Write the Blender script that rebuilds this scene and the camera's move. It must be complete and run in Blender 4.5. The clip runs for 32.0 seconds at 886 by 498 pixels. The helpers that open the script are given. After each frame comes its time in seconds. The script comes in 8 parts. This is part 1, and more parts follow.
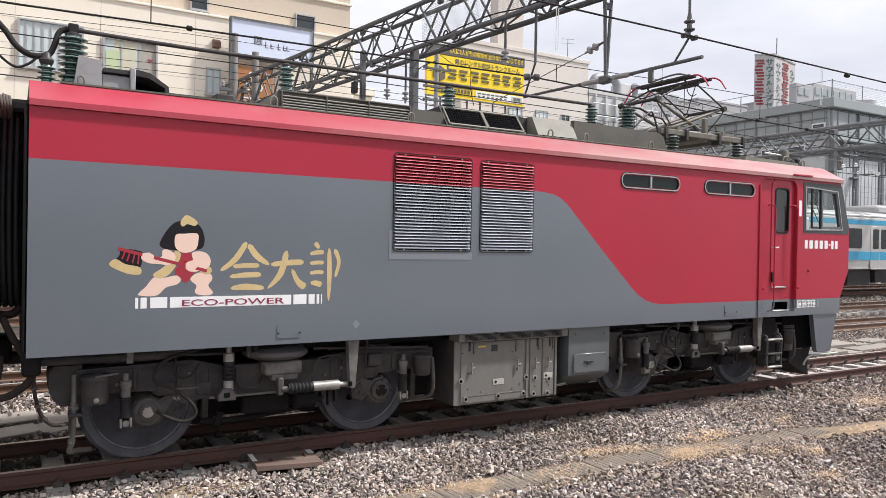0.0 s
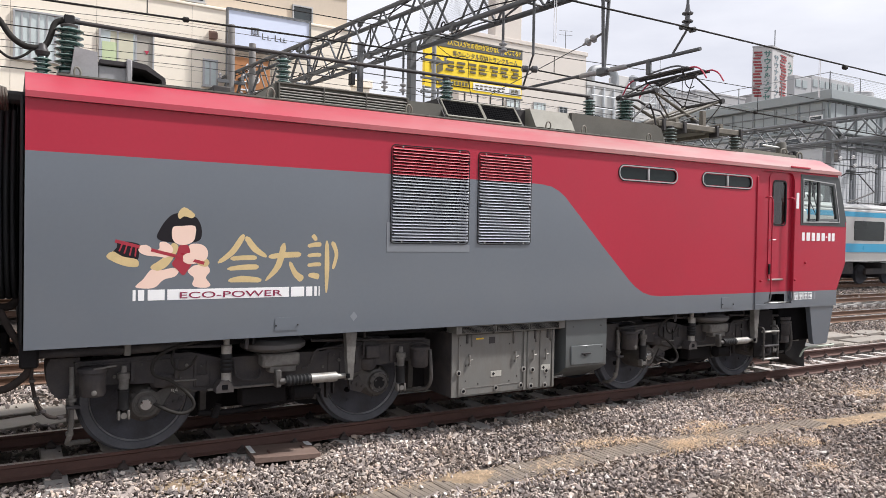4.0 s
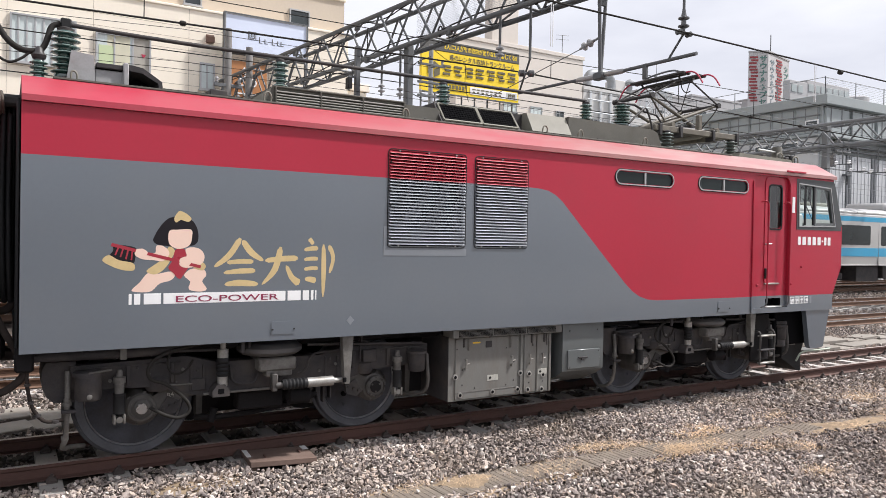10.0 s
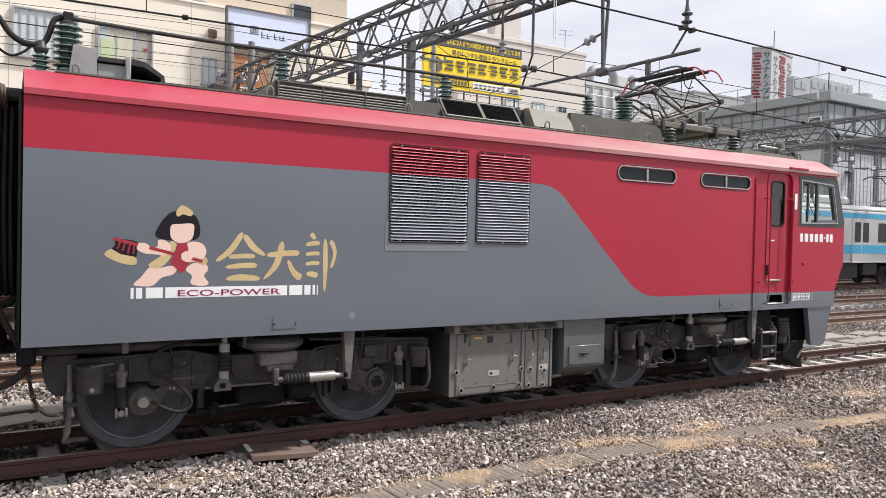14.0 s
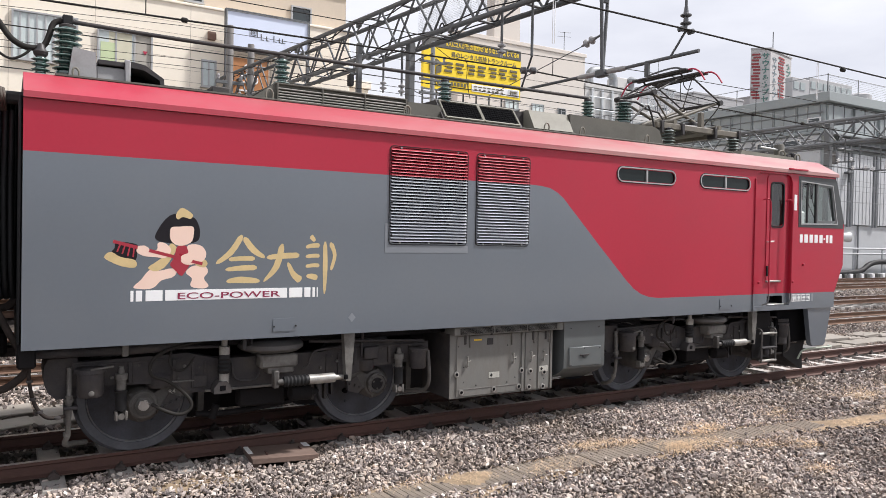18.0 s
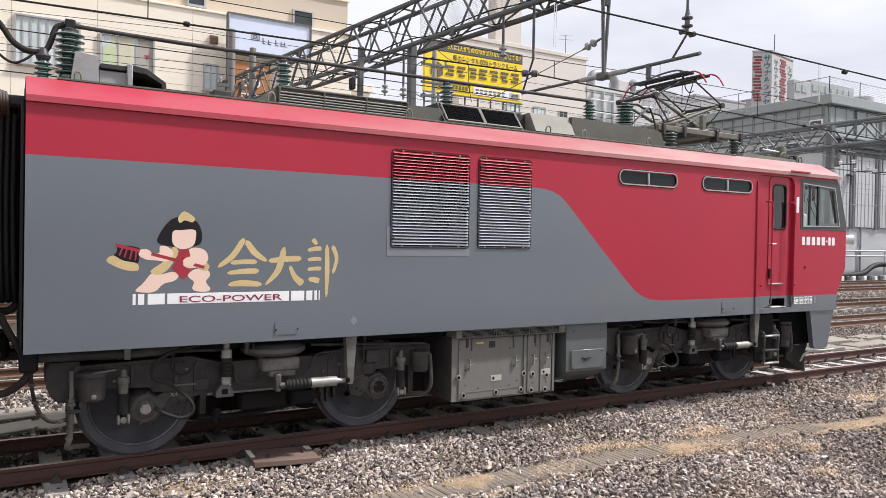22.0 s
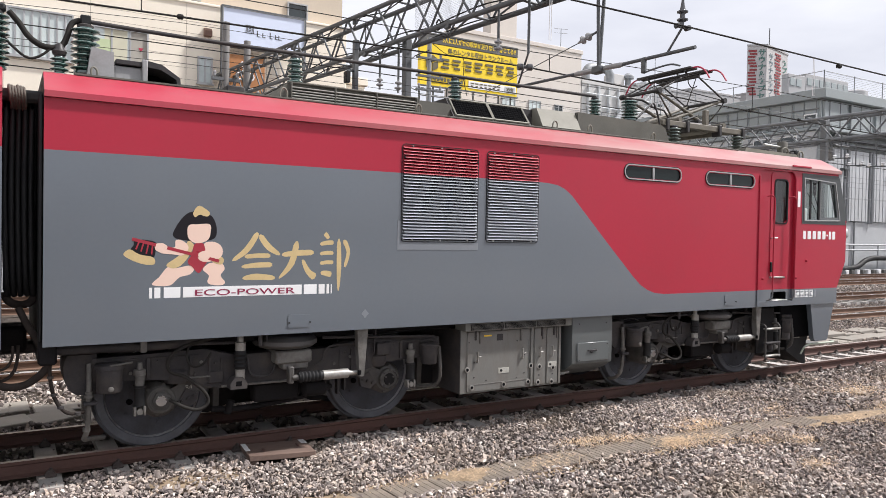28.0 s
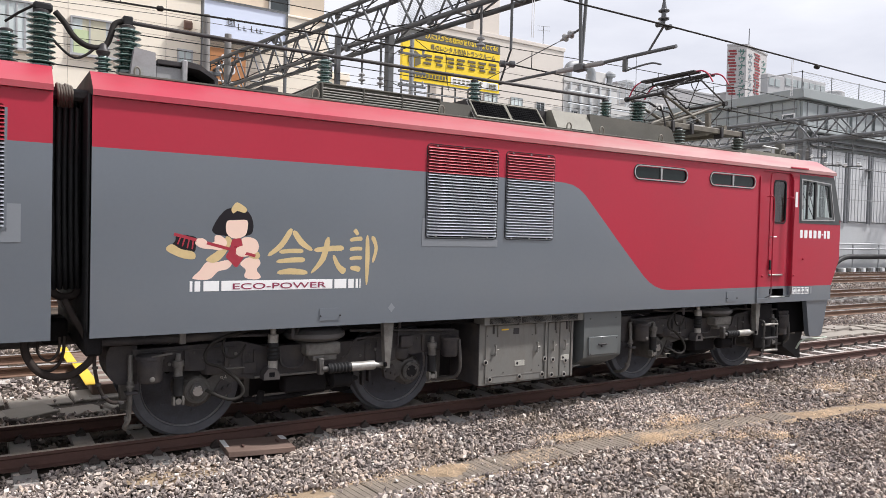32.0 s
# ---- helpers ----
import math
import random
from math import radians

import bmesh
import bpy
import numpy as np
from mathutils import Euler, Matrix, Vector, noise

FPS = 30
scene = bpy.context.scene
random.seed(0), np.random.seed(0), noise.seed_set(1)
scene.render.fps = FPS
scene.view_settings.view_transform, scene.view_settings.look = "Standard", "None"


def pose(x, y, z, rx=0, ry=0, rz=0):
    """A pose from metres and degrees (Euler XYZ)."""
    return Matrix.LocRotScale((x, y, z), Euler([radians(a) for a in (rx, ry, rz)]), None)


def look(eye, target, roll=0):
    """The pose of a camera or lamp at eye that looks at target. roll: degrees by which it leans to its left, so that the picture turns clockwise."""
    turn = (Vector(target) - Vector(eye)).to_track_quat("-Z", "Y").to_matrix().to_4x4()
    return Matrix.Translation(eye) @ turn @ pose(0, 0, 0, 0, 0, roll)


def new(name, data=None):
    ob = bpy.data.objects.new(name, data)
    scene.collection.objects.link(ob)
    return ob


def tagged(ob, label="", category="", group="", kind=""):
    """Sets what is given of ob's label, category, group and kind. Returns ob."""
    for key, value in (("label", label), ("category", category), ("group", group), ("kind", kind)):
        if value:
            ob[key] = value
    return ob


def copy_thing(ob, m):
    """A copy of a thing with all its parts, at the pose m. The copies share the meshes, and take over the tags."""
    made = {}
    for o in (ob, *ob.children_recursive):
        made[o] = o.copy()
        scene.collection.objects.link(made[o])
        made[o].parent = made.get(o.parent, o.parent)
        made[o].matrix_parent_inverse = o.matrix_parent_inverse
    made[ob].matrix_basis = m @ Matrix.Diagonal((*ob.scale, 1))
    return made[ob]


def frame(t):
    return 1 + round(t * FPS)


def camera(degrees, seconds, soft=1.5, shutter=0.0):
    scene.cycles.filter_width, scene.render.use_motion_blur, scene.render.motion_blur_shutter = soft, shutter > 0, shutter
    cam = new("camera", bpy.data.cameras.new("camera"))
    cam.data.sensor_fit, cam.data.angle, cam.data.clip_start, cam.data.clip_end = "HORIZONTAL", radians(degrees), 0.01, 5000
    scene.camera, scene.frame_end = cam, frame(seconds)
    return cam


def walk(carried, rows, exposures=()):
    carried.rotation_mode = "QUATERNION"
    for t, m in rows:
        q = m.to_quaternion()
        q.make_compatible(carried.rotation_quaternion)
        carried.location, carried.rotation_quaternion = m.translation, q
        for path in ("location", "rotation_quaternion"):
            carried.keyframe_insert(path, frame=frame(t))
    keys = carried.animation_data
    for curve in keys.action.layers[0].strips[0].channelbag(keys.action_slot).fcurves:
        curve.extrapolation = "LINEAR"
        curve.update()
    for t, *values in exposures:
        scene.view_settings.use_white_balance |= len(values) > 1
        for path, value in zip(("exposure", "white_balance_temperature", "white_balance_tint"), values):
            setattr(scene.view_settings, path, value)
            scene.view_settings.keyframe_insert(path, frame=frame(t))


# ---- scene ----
EYE = (0.000, -8.629, 2.255)


def aim(yaw, tilt):
    """A point far along the view, from degrees to the right of +y and degrees up."""
    a, b = radians(yaw), radians(tilt)
    return (EYE[0] + 50 * math.sin(a) * math.cos(b), EYE[1] + 50 * math.cos(a) * math.cos(b), EYE[2] + 50 * math.sin(b))


cam = camera(62.355, 32.0, soft=0.65)
VIEW = [
    (0.0, 30.419, -0.450, 1.033),
    (0.5, 30.543, -0.502, 1.091),
    (1.0, 30.697, -0.587, 1.100),
    (1.5, 30.822, -0.701, 1.112),
    (2.0, 30.837, -0.808, 1.072),
    (2.5, 30.786, -0.926, 1.067),
    (3.0, 30.698, -1.011, 1.066),
    (3.5, 30.642, -1.047, 1.059),
    (5.5, 30.553, -1.006, 0.937),
    (6.0, 30.548, -0.959, 0.909),
    (6.5, 30.559, -0.896, 0.897),
    (7.0, 30.598, -0.806, 0.908),
    (7.5, 30.647, -0.738, 0.906),
    (8.0, 30.689, -0.680, 0.943),
    (8.5, 30.729, -0.646, 0.954),
    (9.0, 30.764, -0.645, 0.976),
    (9.5, 30.815, -0.662, 1.027),
    (10.0, 30.861, -0.741, 1.078),
    (10.5, 30.907, -0.834, 1.115),
    (11.0, 30.932, -0.914, 1.153),
    (11.5, 30.939, -1.002, 1.243),
    (12.0, 30.916, -1.060, 1.280),
    (12.5, 30.890, -1.079, 1.298),
    (13.0, 30.872, -1.082, 1.333),
    (13.5, 30.811, -1.083, 1.326),
    (14.0, 30.738, -1.108, 1.308),
    (14.5, 30.676, -1.135, 1.327),
    (16.5, 30.697, -1.011, 1.254),
    (17.0, 30.736, -0.990, 1.199),
    (17.5, 30.743, -0.981, 1.168),
    (18.0, 30.748, -0.959, 1.144),
    (18.5, 30.766, -0.917, 1.018),
    (19.0, 30.764, -0.853, 1.021),
    (19.5, 30.757, -0.789, 1.026),
    (20.0, 30.699, -0.785, 1.013),
    (20.5, 30.687, -0.749, 0.958),
    (21.0, 30.633, -0.726, 1.033),
    (21.5, 30.612, -0.721, 1.019),
    (22.0, 30.600, -0.728, 1.051),
    (22.5, 30.593, -0.747, 1.005),
    (23.0, 30.594, -0.786, 1.048),
    (23.5, 30.627, -0.844, 1.079),
    (24.0, 30.645, -0.882, 1.103),
    (24.5, 30.682, -0.982, 1.103),
    (25.0, 30.694, -1.070, 1.096),
    (25.5, 30.678, -1.135, 1.112),
    (27.5, 30.847, -1.104, 1.014),
    (28.0, 30.991, -1.202, 1.053),
    (28.5, 31.117, -1.296, 1.085),
    (29.0, 31.201, -1.396, 1.165),
    (29.5, 31.283, -1.456, 1.246),
    (30.0, 31.396, -1.457, 1.276),
    (30.5, 31.563, -1.459, 1.344),
    (31.0, 31.778, -1.449, 1.381),
    (31.5, 32.090, -1.465, 1.400),
    (32.0, 32.461, -1.472, 1.449),
]
walk(cam, [(t, look(EYE, aim(yaw, tilt), roll)) for t, yaw, tilt, roll in VIEW])

# ---- sky, sun ----
SUN_DIR = Vector((0.72, -0.33, 1.0)).normalized()
world = bpy.data.worlds.new("sky")
scene.world = world
world.use_nodes = True
wn, wl = world.node_tree.nodes, world.node_tree.links
wn.clear()
w_out = wn.new("ShaderNodeOutputWorld")
w_bg = wn.new("ShaderNodeBackground")
w_sky = wn.new("ShaderNodeTexSky")
w_sky.sky_type = "NISHITA"
w_sky.sun_disc = False
w_sky.sun_elevation = math.asin(SUN_DIR.z)
w_sky.sun_rotation = math.atan2(SUN_DIR.x, SUN_DIR.y)
w_sky.dust_density, w_sky.air_density = 3.0, 1.0
w_tc = wn.new("ShaderNodeTexCoord")
w_map = wn.new("ShaderNodeMapping")
w_map.inputs["Scale"].default_value = (1.0, 1.0, 3.2)
w_noise = wn.new("ShaderNodeTexNoise")
w_noise.inputs["Scale"].default_value = 2.6
w_noise.inputs["Detail"].default_value = 7.0
w_noise.inputs["Roughness"].default_value = 0.55
w_ramp = wn.new("ShaderNodeValToRGB")
w_ramp.color_ramp.elements[0].position, w_ramp.color_ramp.elements[0].color = 0.30, (8.2, 8.35, 9.35, 1)
w_ramp.color_ramp.elements[1].position, w_ramp.color_ramp.elements[1].color = 0.66, (10.9, 10.95, 11.7, 1)
w_mix = wn.new("ShaderNodeMix")
w_mix.data_type = "RGBA"
w_mix.inputs[0].default_value = 0.90
wl.new(w_tc.outputs["Generated"], w_map.inputs["Vector"])
wl.new(w_map.outputs["Vector"], w_noise.inputs["Vector"])
wl.new(w_noise.outputs["Fac"], w_ramp.inputs["Fac"])
wl.new(w_sky.outputs["Color"], w_mix.inputs[6])
wl.new(w_ramp.outputs["Color"], w_mix.inputs[7])
wl.new(w_mix.outputs[2], w_bg.inputs["Color"])
w_bg.inputs["Strength"].default_value = 0.1
wl.new(w_bg.outputs["Background"], w_out.inputs["Surface"])

sun_data = bpy.data.lights.new("sun", "SUN")
sun_data.energy, sun_data.angle, sun_data.color = 5.6, radians(3.5), (1.0, 0.968, 0.955)
sun = new("sun", sun_data)
sun.matrix_world = look(SUN_DIR * 60, (0, 0, 0))
scene.view_settings.exposure = 0.0


# ---- materials ----
def mat(name, colour, rough=0.6, metal=0.0, vary=0.12, scale=3.0, fine=60.0, bump=0.0, dirt=None, dirt_amount=0.0, dirt_scale=1.2,
        spec=0.5, island=0.0, random_object=0.0, coat=0.0, coat_ior=1.5, coat_rough=0.12, stretch=(1, 1, 1)):
    """A painted, stony or metal surface: base colour with variation at two scales, grime patches and fine relief."""
    m = bpy.data.materials.new(name)
    m.use_nodes = True
    n, l = m.node_tree.nodes, m.node_tree.links
    b = n["Principled BSDF"]
    b.inputs["Metallic"].default_value = metal
    b.inputs["Specular IOR Level"].default_value = spec
    b.inputs["Coat Weight"].default_value = coat
    b.inputs["Coat Roughness"].default_value = coat_rough
    b.inputs["Coat IOR"].default_value = coat_ior
    tc = n.new("ShaderNodeTexCoord")
    mp = n.new("ShaderNodeMapping")
    mp.inputs["Scale"].default_value = stretch
    l.new(tc.outputs["Object"], mp.inputs["Vector"])
    big = n.new("ShaderNodeTexNoise")
    big.inputs["Scale"].default_value, big.inputs["Detail"].default_value = scale, 5
    small = n.new("ShaderNodeTexNoise")
    small.inputs["Scale"].default_value, small.inputs["Detail"].default_value = fine, 3
    l.new(mp.outputs["Vector"], big.inputs["Vector"])
    l.new(mp.outputs["Vector"], small.inputs["Vector"])
    add = n.new("ShaderNodeMath")
    add.operation = "MULTIPLY_ADD"
    l.new(small.outputs["Fac"], add.inputs[0])
    add.inputs[1].default_value = 0.5
    l.new(big.outputs["Fac"], add.inputs[2])
    rng = n.new("ShaderNodeMapRange")
    rng.inputs["From Min"].default_value, rng.inputs["From Max"].default_value = 0.45, 1.05
    rng.inputs["To Min"].default_value, rng.inputs["To Max"].default_value = 1 - vary, 1 + vary
    l.new(add.outputs[0], rng.inputs["Value"])
    val = rng.outputs["Result"]
    if island or random_object:
        src = n.new("ShaderNodeNewGeometry") if island else n.new("ShaderNodeObjectInfo")
        r2 = n.new("ShaderNodeMapRange")
        k = island or random_object
        r2.inputs["To Min"].default_value, r2.inputs["To Max"].default_value = 1 - k, 1 + k
        l.new(src.outputs["Random Per Island" if island else "Random"], r2.inputs["Value"])
        mul = n.new("ShaderNodeMath")
        mul.operation = "MULTIPLY"
        l.new(val, mul.inputs[0])
        l.new(r2.outputs["Result"], mul.inputs[1])
        val = mul.outputs[0]
    sc = n.new("ShaderNodeVectorMath")
    sc.operation = "SCALE"
    sc.inputs[0].default_value = colour
    l.new(val, sc.inputs["Scale"])
    col = sc.outputs["Vector"]
    if dirt is not None:
        dn = n.new("ShaderNodeTexNoise")
        dn.inputs["Scale"].default_value, dn.inputs["Detail"].default_value, dn.inputs["Roughness"].default_value = dirt_scale, 8, 0.65
        l.new(mp.outputs["Vector"], dn.inputs["Vector"])
        dr = n.new("ShaderNodeMapRange")
        dr.inputs["From Min"].default_value, dr.inputs["From Max"].default_value = 0.45, 0.75
        dr.inputs["To Max"].default_value = dirt_amount
        l.new(dn.outputs["Fac"], dr.inputs["Value"])
        mx = n.new("ShaderNodeMix")
        mx.data_type = "RGBA"
        mx.inputs[7].default_value = (*dirt, 1)
        l.new(dr.outputs["Result"], mx.inputs[0])
        l.new(col, mx.inputs[6])
        col = mx.outputs[2]
    l.new(col, b.inputs["Base Color"])
    rr = n.new("ShaderNodeMapRange")
    rr.inputs["From Min"].default_value, rr.inputs["From Max"].default_value = 0.3, 0.7
    rr.inputs["To Min"].default_value, rr.inputs["To Max"].default_value = max(0.02, rough - 0.08), min(1, rough + 0.08)
    l.new(big.outputs["Fac"], rr.inputs["Value"])
    l.new(rr.outputs["Result"], b.inputs["Roughness"])
    if bump:
        bp = n.new("ShaderNodeBump")
        bp.inputs["Strength"].default_value, bp.inputs["Distance"].default_value = bump, 0.01
        l.new(add.outputs[0], bp.inputs["Height"])
        l.new(bp.outputs["Normal"], b.inputs["Normal"])
    return m


def glass(name, tint, gloss=0.12):
    """A window pane: clear glass that mirrors more at a slant."""
    m = bpy.data.materials.new(name)
    m.use_nodes = True
    n, l = m.node_tree.nodes, m.node_tree.links
    n.clear()
    out = n.new("ShaderNodeOutputMaterial")
    tr = n.new("ShaderNodeBsdfTransparent")
    tr.inputs["Color"].default_value = (*tint, 1)
    gl = n.new("ShaderNodeBsdfGlossy")
    gl.inputs["Roughness"].default_value = 0.03
    fr = n.new("ShaderNodeLayerWeight")
    pw = n.new("ShaderNodeMath")
    pw.operation = "POWER"
    pw.inputs[1].default_value = 4.0
    l.new(fr.outputs["Facing"], pw.inputs[0])
    ad = n.new("ShaderNodeMath")
    ad.operation = "MULTIPLY_ADD"
    ad.inputs[1].default_value, ad.inputs[2].default_value = 0.8, 0.03 + gloss
    l.new(pw.outputs[0], ad.inputs[0])
    mx = n.new("ShaderNodeMixShader")
    l.new(ad.outputs[0], mx.inputs[0])
    l.new(tr.outputs[0], mx.inputs[1])
    l.new(gl.outputs[0], mx.inputs[2])
    l.new(mx.outputs[0], out.inputs["Surface"])
    return m


RED = mat("red_paint", (0.390, 0.020, 0.044), 0.41, vary=0.05, scale=0.7, fine=25, dirt=(0.30, 0.032, 0.047), dirt_amount=0.35, dirt_scale=0.8, spec=0.26, coat=0.16, coat_rough=0.18, bump=0.012)
RED_ROOF = mat("glossy_red_roof_edge", (0.410, 0.024, 0.052), 0.36, vary=0.05, scale=0.6, fine=25, dirt=(0.34, 0.11, 0.105), dirt_amount=0.55, dirt_scale=1.3, coat=0.30, coat_ior=1.5, coat_rough=0.35, stretch=(0.35, 1, 1))
def pale_streaks(m, x0, x1, pale, amount):
    """Lets a pale colour take over along the length of a thing, in uneven streaks: dust and painted sky sheen."""
    n, l = m.node_tree.nodes, m.node_tree.links
    b = n["Principled BSDF"]
    old = b.inputs["Base Color"].links[0].from_socket
    tc = n.new("ShaderNodeTexCoord")
    sp = n.new("ShaderNodeSeparateXYZ")
    l.new(tc.outputs["Object"], sp.inputs[0])
    r = n.new("ShaderNodeMapRange")
    r.inputs["From Min"].default_value, r.inputs["From Max"].default_value, r.inputs["To Max"].default_value = x0, x1, amount
    l.new(sp.outputs["X"], r.inputs["Value"])
    mp = n.new("ShaderNodeMapping")
    mp.inputs["Scale"].default_value = (0.9, 3, 6)
    l.new(tc.outputs["Object"], mp.inputs["Vector"])
    t = n.new("ShaderNodeTexNoise")
    t.inputs["Scale"].default_value, t.inputs["Detail"].default_value = 1.3, 5
    l.new(mp.outputs["Vector"], t.inputs["Vector"])
    q = n.new("ShaderNodeMapRange")
    q.inputs["From Min"].default_value, q.inputs["From Max"].default_value, q.inputs["To Min"].default_value = 0.3, 0.65, 0.35
    l.new(t.outputs["Fac"], q.inputs["Value"])
    k = n.new("ShaderNodeMath")
    k.operation = "MULTIPLY"
    l.new(r.outputs["Result"], k.inputs[0])
    l.new(q.outputs["Result"], k.inputs[1])
    x = n.new("ShaderNodeMix")
    x.data_type = "RGBA"
    x.inputs[7].default_value = (*pale, 1)
    l.new(k.outputs[0], x.inputs[0])
    l.new(old, x.inputs[6])
    l.new(x.outputs[2], b.inputs["Base Color"])
    return m


# sky sheen on the slanting edge, put into the colour along with dust
pale_streaks(RED_ROOF, 1.6, 7.5, (0.375, 0.230, 0.208), 0.86)
GREY = mat("grey_paint", (0.106, 0.124, 0.147), 0.36, vary=0.05, scale=0.6, fine=25, dirt=(0.125, 0.132, 0.142), dirt_amount=0.3, dirt_scale=0.9, coat=1.0, coat_ior=1.6, coat_rough=0.20, bump=0.012)
GREY_LIGHT = mat("light_grey_paint", (0.19, 0.205, 0.225), 0.5, vary=0.05)
CAB_GREY = mat("cab_grey_paint", (0.110, 0.120, 0.121), 0.4, vary=0.05)
SURROUND = mat("cab_window_surround_paint", (0.050, 0.055, 0.057), 0.45, vary=0.08)
CAB_INNER = mat("cab_interior_paint", (0.19, 0.21, 0.19), 0.6, vary=0.1)
PALE_GREEN = mat("pale_green_paint", (0.44, 0.49, 0.41), 0.55, vary=0.12, scale=5)
ROOF = mat("roof_paint", (0.105, 0.100, 0.085), 0.75, vary=0.2, scale=2.5, bump=0.15, dirt=(0.05, 0.045, 0.035), dirt_amount=0.6, dirt_scale=2)
ROOF_LIGHT = mat("roof_cover_paint", (0.215, 0.205, 0.168), 0.7, vary=0.15, scale=2, bump=0.1, dirt=(0.10, 0.09, 0.07), dirt_amount=0.5, dirt_scale=3)
BLACK = mat("black_rubber", (0.009, 0.009, 0.010), 0.65, vary=0.25, scale=4, bump=0.1, spec=0.35)
# near-black base colour, mostly in place of the shade in openings and gaps
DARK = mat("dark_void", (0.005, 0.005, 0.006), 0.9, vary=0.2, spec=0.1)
UNDER = mat("underframe_paint", (0.040, 0.037, 0.039), 0.70, vary=0.45, scale=6, fine=90, bump=0.3, dirt=(0.085, 0.072, 0.062), dirt_amount=0.75, dirt_scale=4, spec=0.35)
UNDER_LIGHT = mat("equipment_grey_paint", (0.165, 0.163, 0.152), 0.55, vary=0.14, scale=3, bump=0.08, dirt=(0.105, 0.088, 0.072), dirt_amount=0.7, dirt_scale=3, stretch=(2.0, 1, 0.5))
# inner underframe: grime, and the shade behind the frames mixed into the colour
GRIME_SHADE = mat("underframe_grime_and_shade", (0.012, 0.011, 0.012), 0.8, vary=0.4, scale=5, bump=0.1, spec=0.2)
WHEEL = mat("wheel_steel", (0.074, 0.077, 0.090), 0.75, metal=0.0, spec=0.2, vary=0.3, scale=5, bump=0.1, dirt=(0.032, 0.028, 0.026), dirt_amount=0.6, dirt_scale=4)
BOGIE_MID = mat("worn_bogie_grey", (0.140, 0.134, 0.124), 0.6, vary=0.3, scale=8, bump=0.15, dirt=(0.045, 0.036, 0.03), dirt_amount=0.9, dirt_scale=6)
BOGIE_DIM = mat("dusty_bogie_paint", (0.072, 0.068, 0.064), 0.62, vary=0.35, scale=7, bump=0.2, dirt=(0.035, 0.029, 0.025), dirt_amount=0.9, dirt_scale=6)
DIRTY_METAL = mat("dirty_bare_metal", (0.33, 0.32, 0.30), 0.45, metal=0.4, vary=0.2, scale=9, dirt=(0.10, 0.085, 0.07), dirt_amount=0.7, dirt_scale=8)
WHEEL_TYRE = mat("grey_wheel_tyre", (0.105, 0.110, 0.124), 0.65, metal=0.1, spec=0.3, vary=0.3, scale=5, bump=0.1, dirt=(0.05, 0.046, 0.044), dirt_amount=0.5, dirt_scale=3)
WHEEL_RIM = mat("worn_wheel_rim", (0.48, 0.48, 0.49), 0.35, metal=0.6, vary=0.2, scale=6)
SLAT_GREY = mat("louvre_slat_grey", (0.34, 0.36, 0.40), 0.32, vary=0.1, coat=0.5)
SLAT_RED = mat("louvre_slat_red", (0.40, 0.038, 0.058), 0.35, vary=0.1, coat=0.5)
PAPER = mat("soiled_paper_label", (0.42, 0.41, 0.37), 0.7, vary=0.2, scale=20)
SAND = mat("sandy_soil", (0.285, 0.215, 0.145), 0.98, vary=0.4, scale=6, fine=80, bump=0.5, dirt=(0.22, 0.17, 0.12), dirt_amount=0.6, dirt_scale=4, spec=0.2)
STEEL = mat("bright_steel", (0.55, 0.55, 0.55), 0.3, metal=0.9, vary=0.12)
CHROME = mat("satin_metal", (0.62, 0.62, 0.60), 0.35, metal=0.7, vary=0.08)
ALU = mat("window_frame_metal", (0.42, 0.42, 0.42), 0.4, metal=0.6, vary=0.1)
WHITE = mat("white_paint", (0.80, 0.80, 0.80), 0.45, vary=0.04)
DECAL_RED = mat("red_paint", (0.345, 0.024, 0.043), 0.34, vary=0.05, scale=0.7, fine=25, dirt=(0.26, 0.05, 0.055), dirt_amount=0.3, dirt_scale=0.8, coat=0.2)
WINE = mat("wine_red_lettering", (0.235, 0.020, 0.062), 0.4, vary=0.05)
DECAL_GOLD = mat("decal_gold", (0.58, 0.44, 0.22), 0.4, vary=0.10, scale=9)
DECAL_SKIN = mat("decal_cream", (0.80, 0.58, 0.48), 0.4, vary=0.02)
DECAL_BLACK = mat("decal_black", (0.010, 0.008, 0.011), 0.55, vary=0.1, spec=0.25)
YELLOW = mat("yellow_paint", (0.75, 0.48, 0.03), 0.5, vary=0.08)
INSUL = mat("green_porcelain", (0.028, 0.072, 0.060), 0.14, vary=0.15, scale=12, coat=1.0, coat_ior=1.7)
INSUL_BROWN = mat("dusty_porcelain", (0.075, 0.080, 0.070), 0.35, vary=0.2, scale=12, coat=0.4)
# pale colour that paints the sky's glint on the shed rims
INSUL_GLINT = mat("painted_glint_rim", (0.22, 0.29, 0.27), 0.3, vary=0.2, scale=20, coat=0.6)
INSUL_DARK = mat("sooty_porcelain", (0.085, 0.085, 0.09), 0.3, vary=0.2, scale=9, coat=0.4)
ROOF_BOX = mat("pale_grey_roof_box_paint", (0.30, 0.30, 0.305), 0.55, vary=0.14, scale=4, bump=0.06, dirt=(0.13, 0.12, 0.11), dirt_amount=0.6, dirt_scale=4)
INSUL_GREY = mat("grey_porcelain", (0.30, 0.295, 0.295), 0.25, vary=0.1, coat=0.4)
ROPE = mat("grey_brown_rope", (0.11, 0.095, 0.08), 0.95, vary=0.35, scale=20, fine=120, bump=0.4)
AIR_SPRING = mat("grey_rubber", (0.085, 0.081, 0.080), 0.5, vary=0.2, scale=4, bump=0.1)
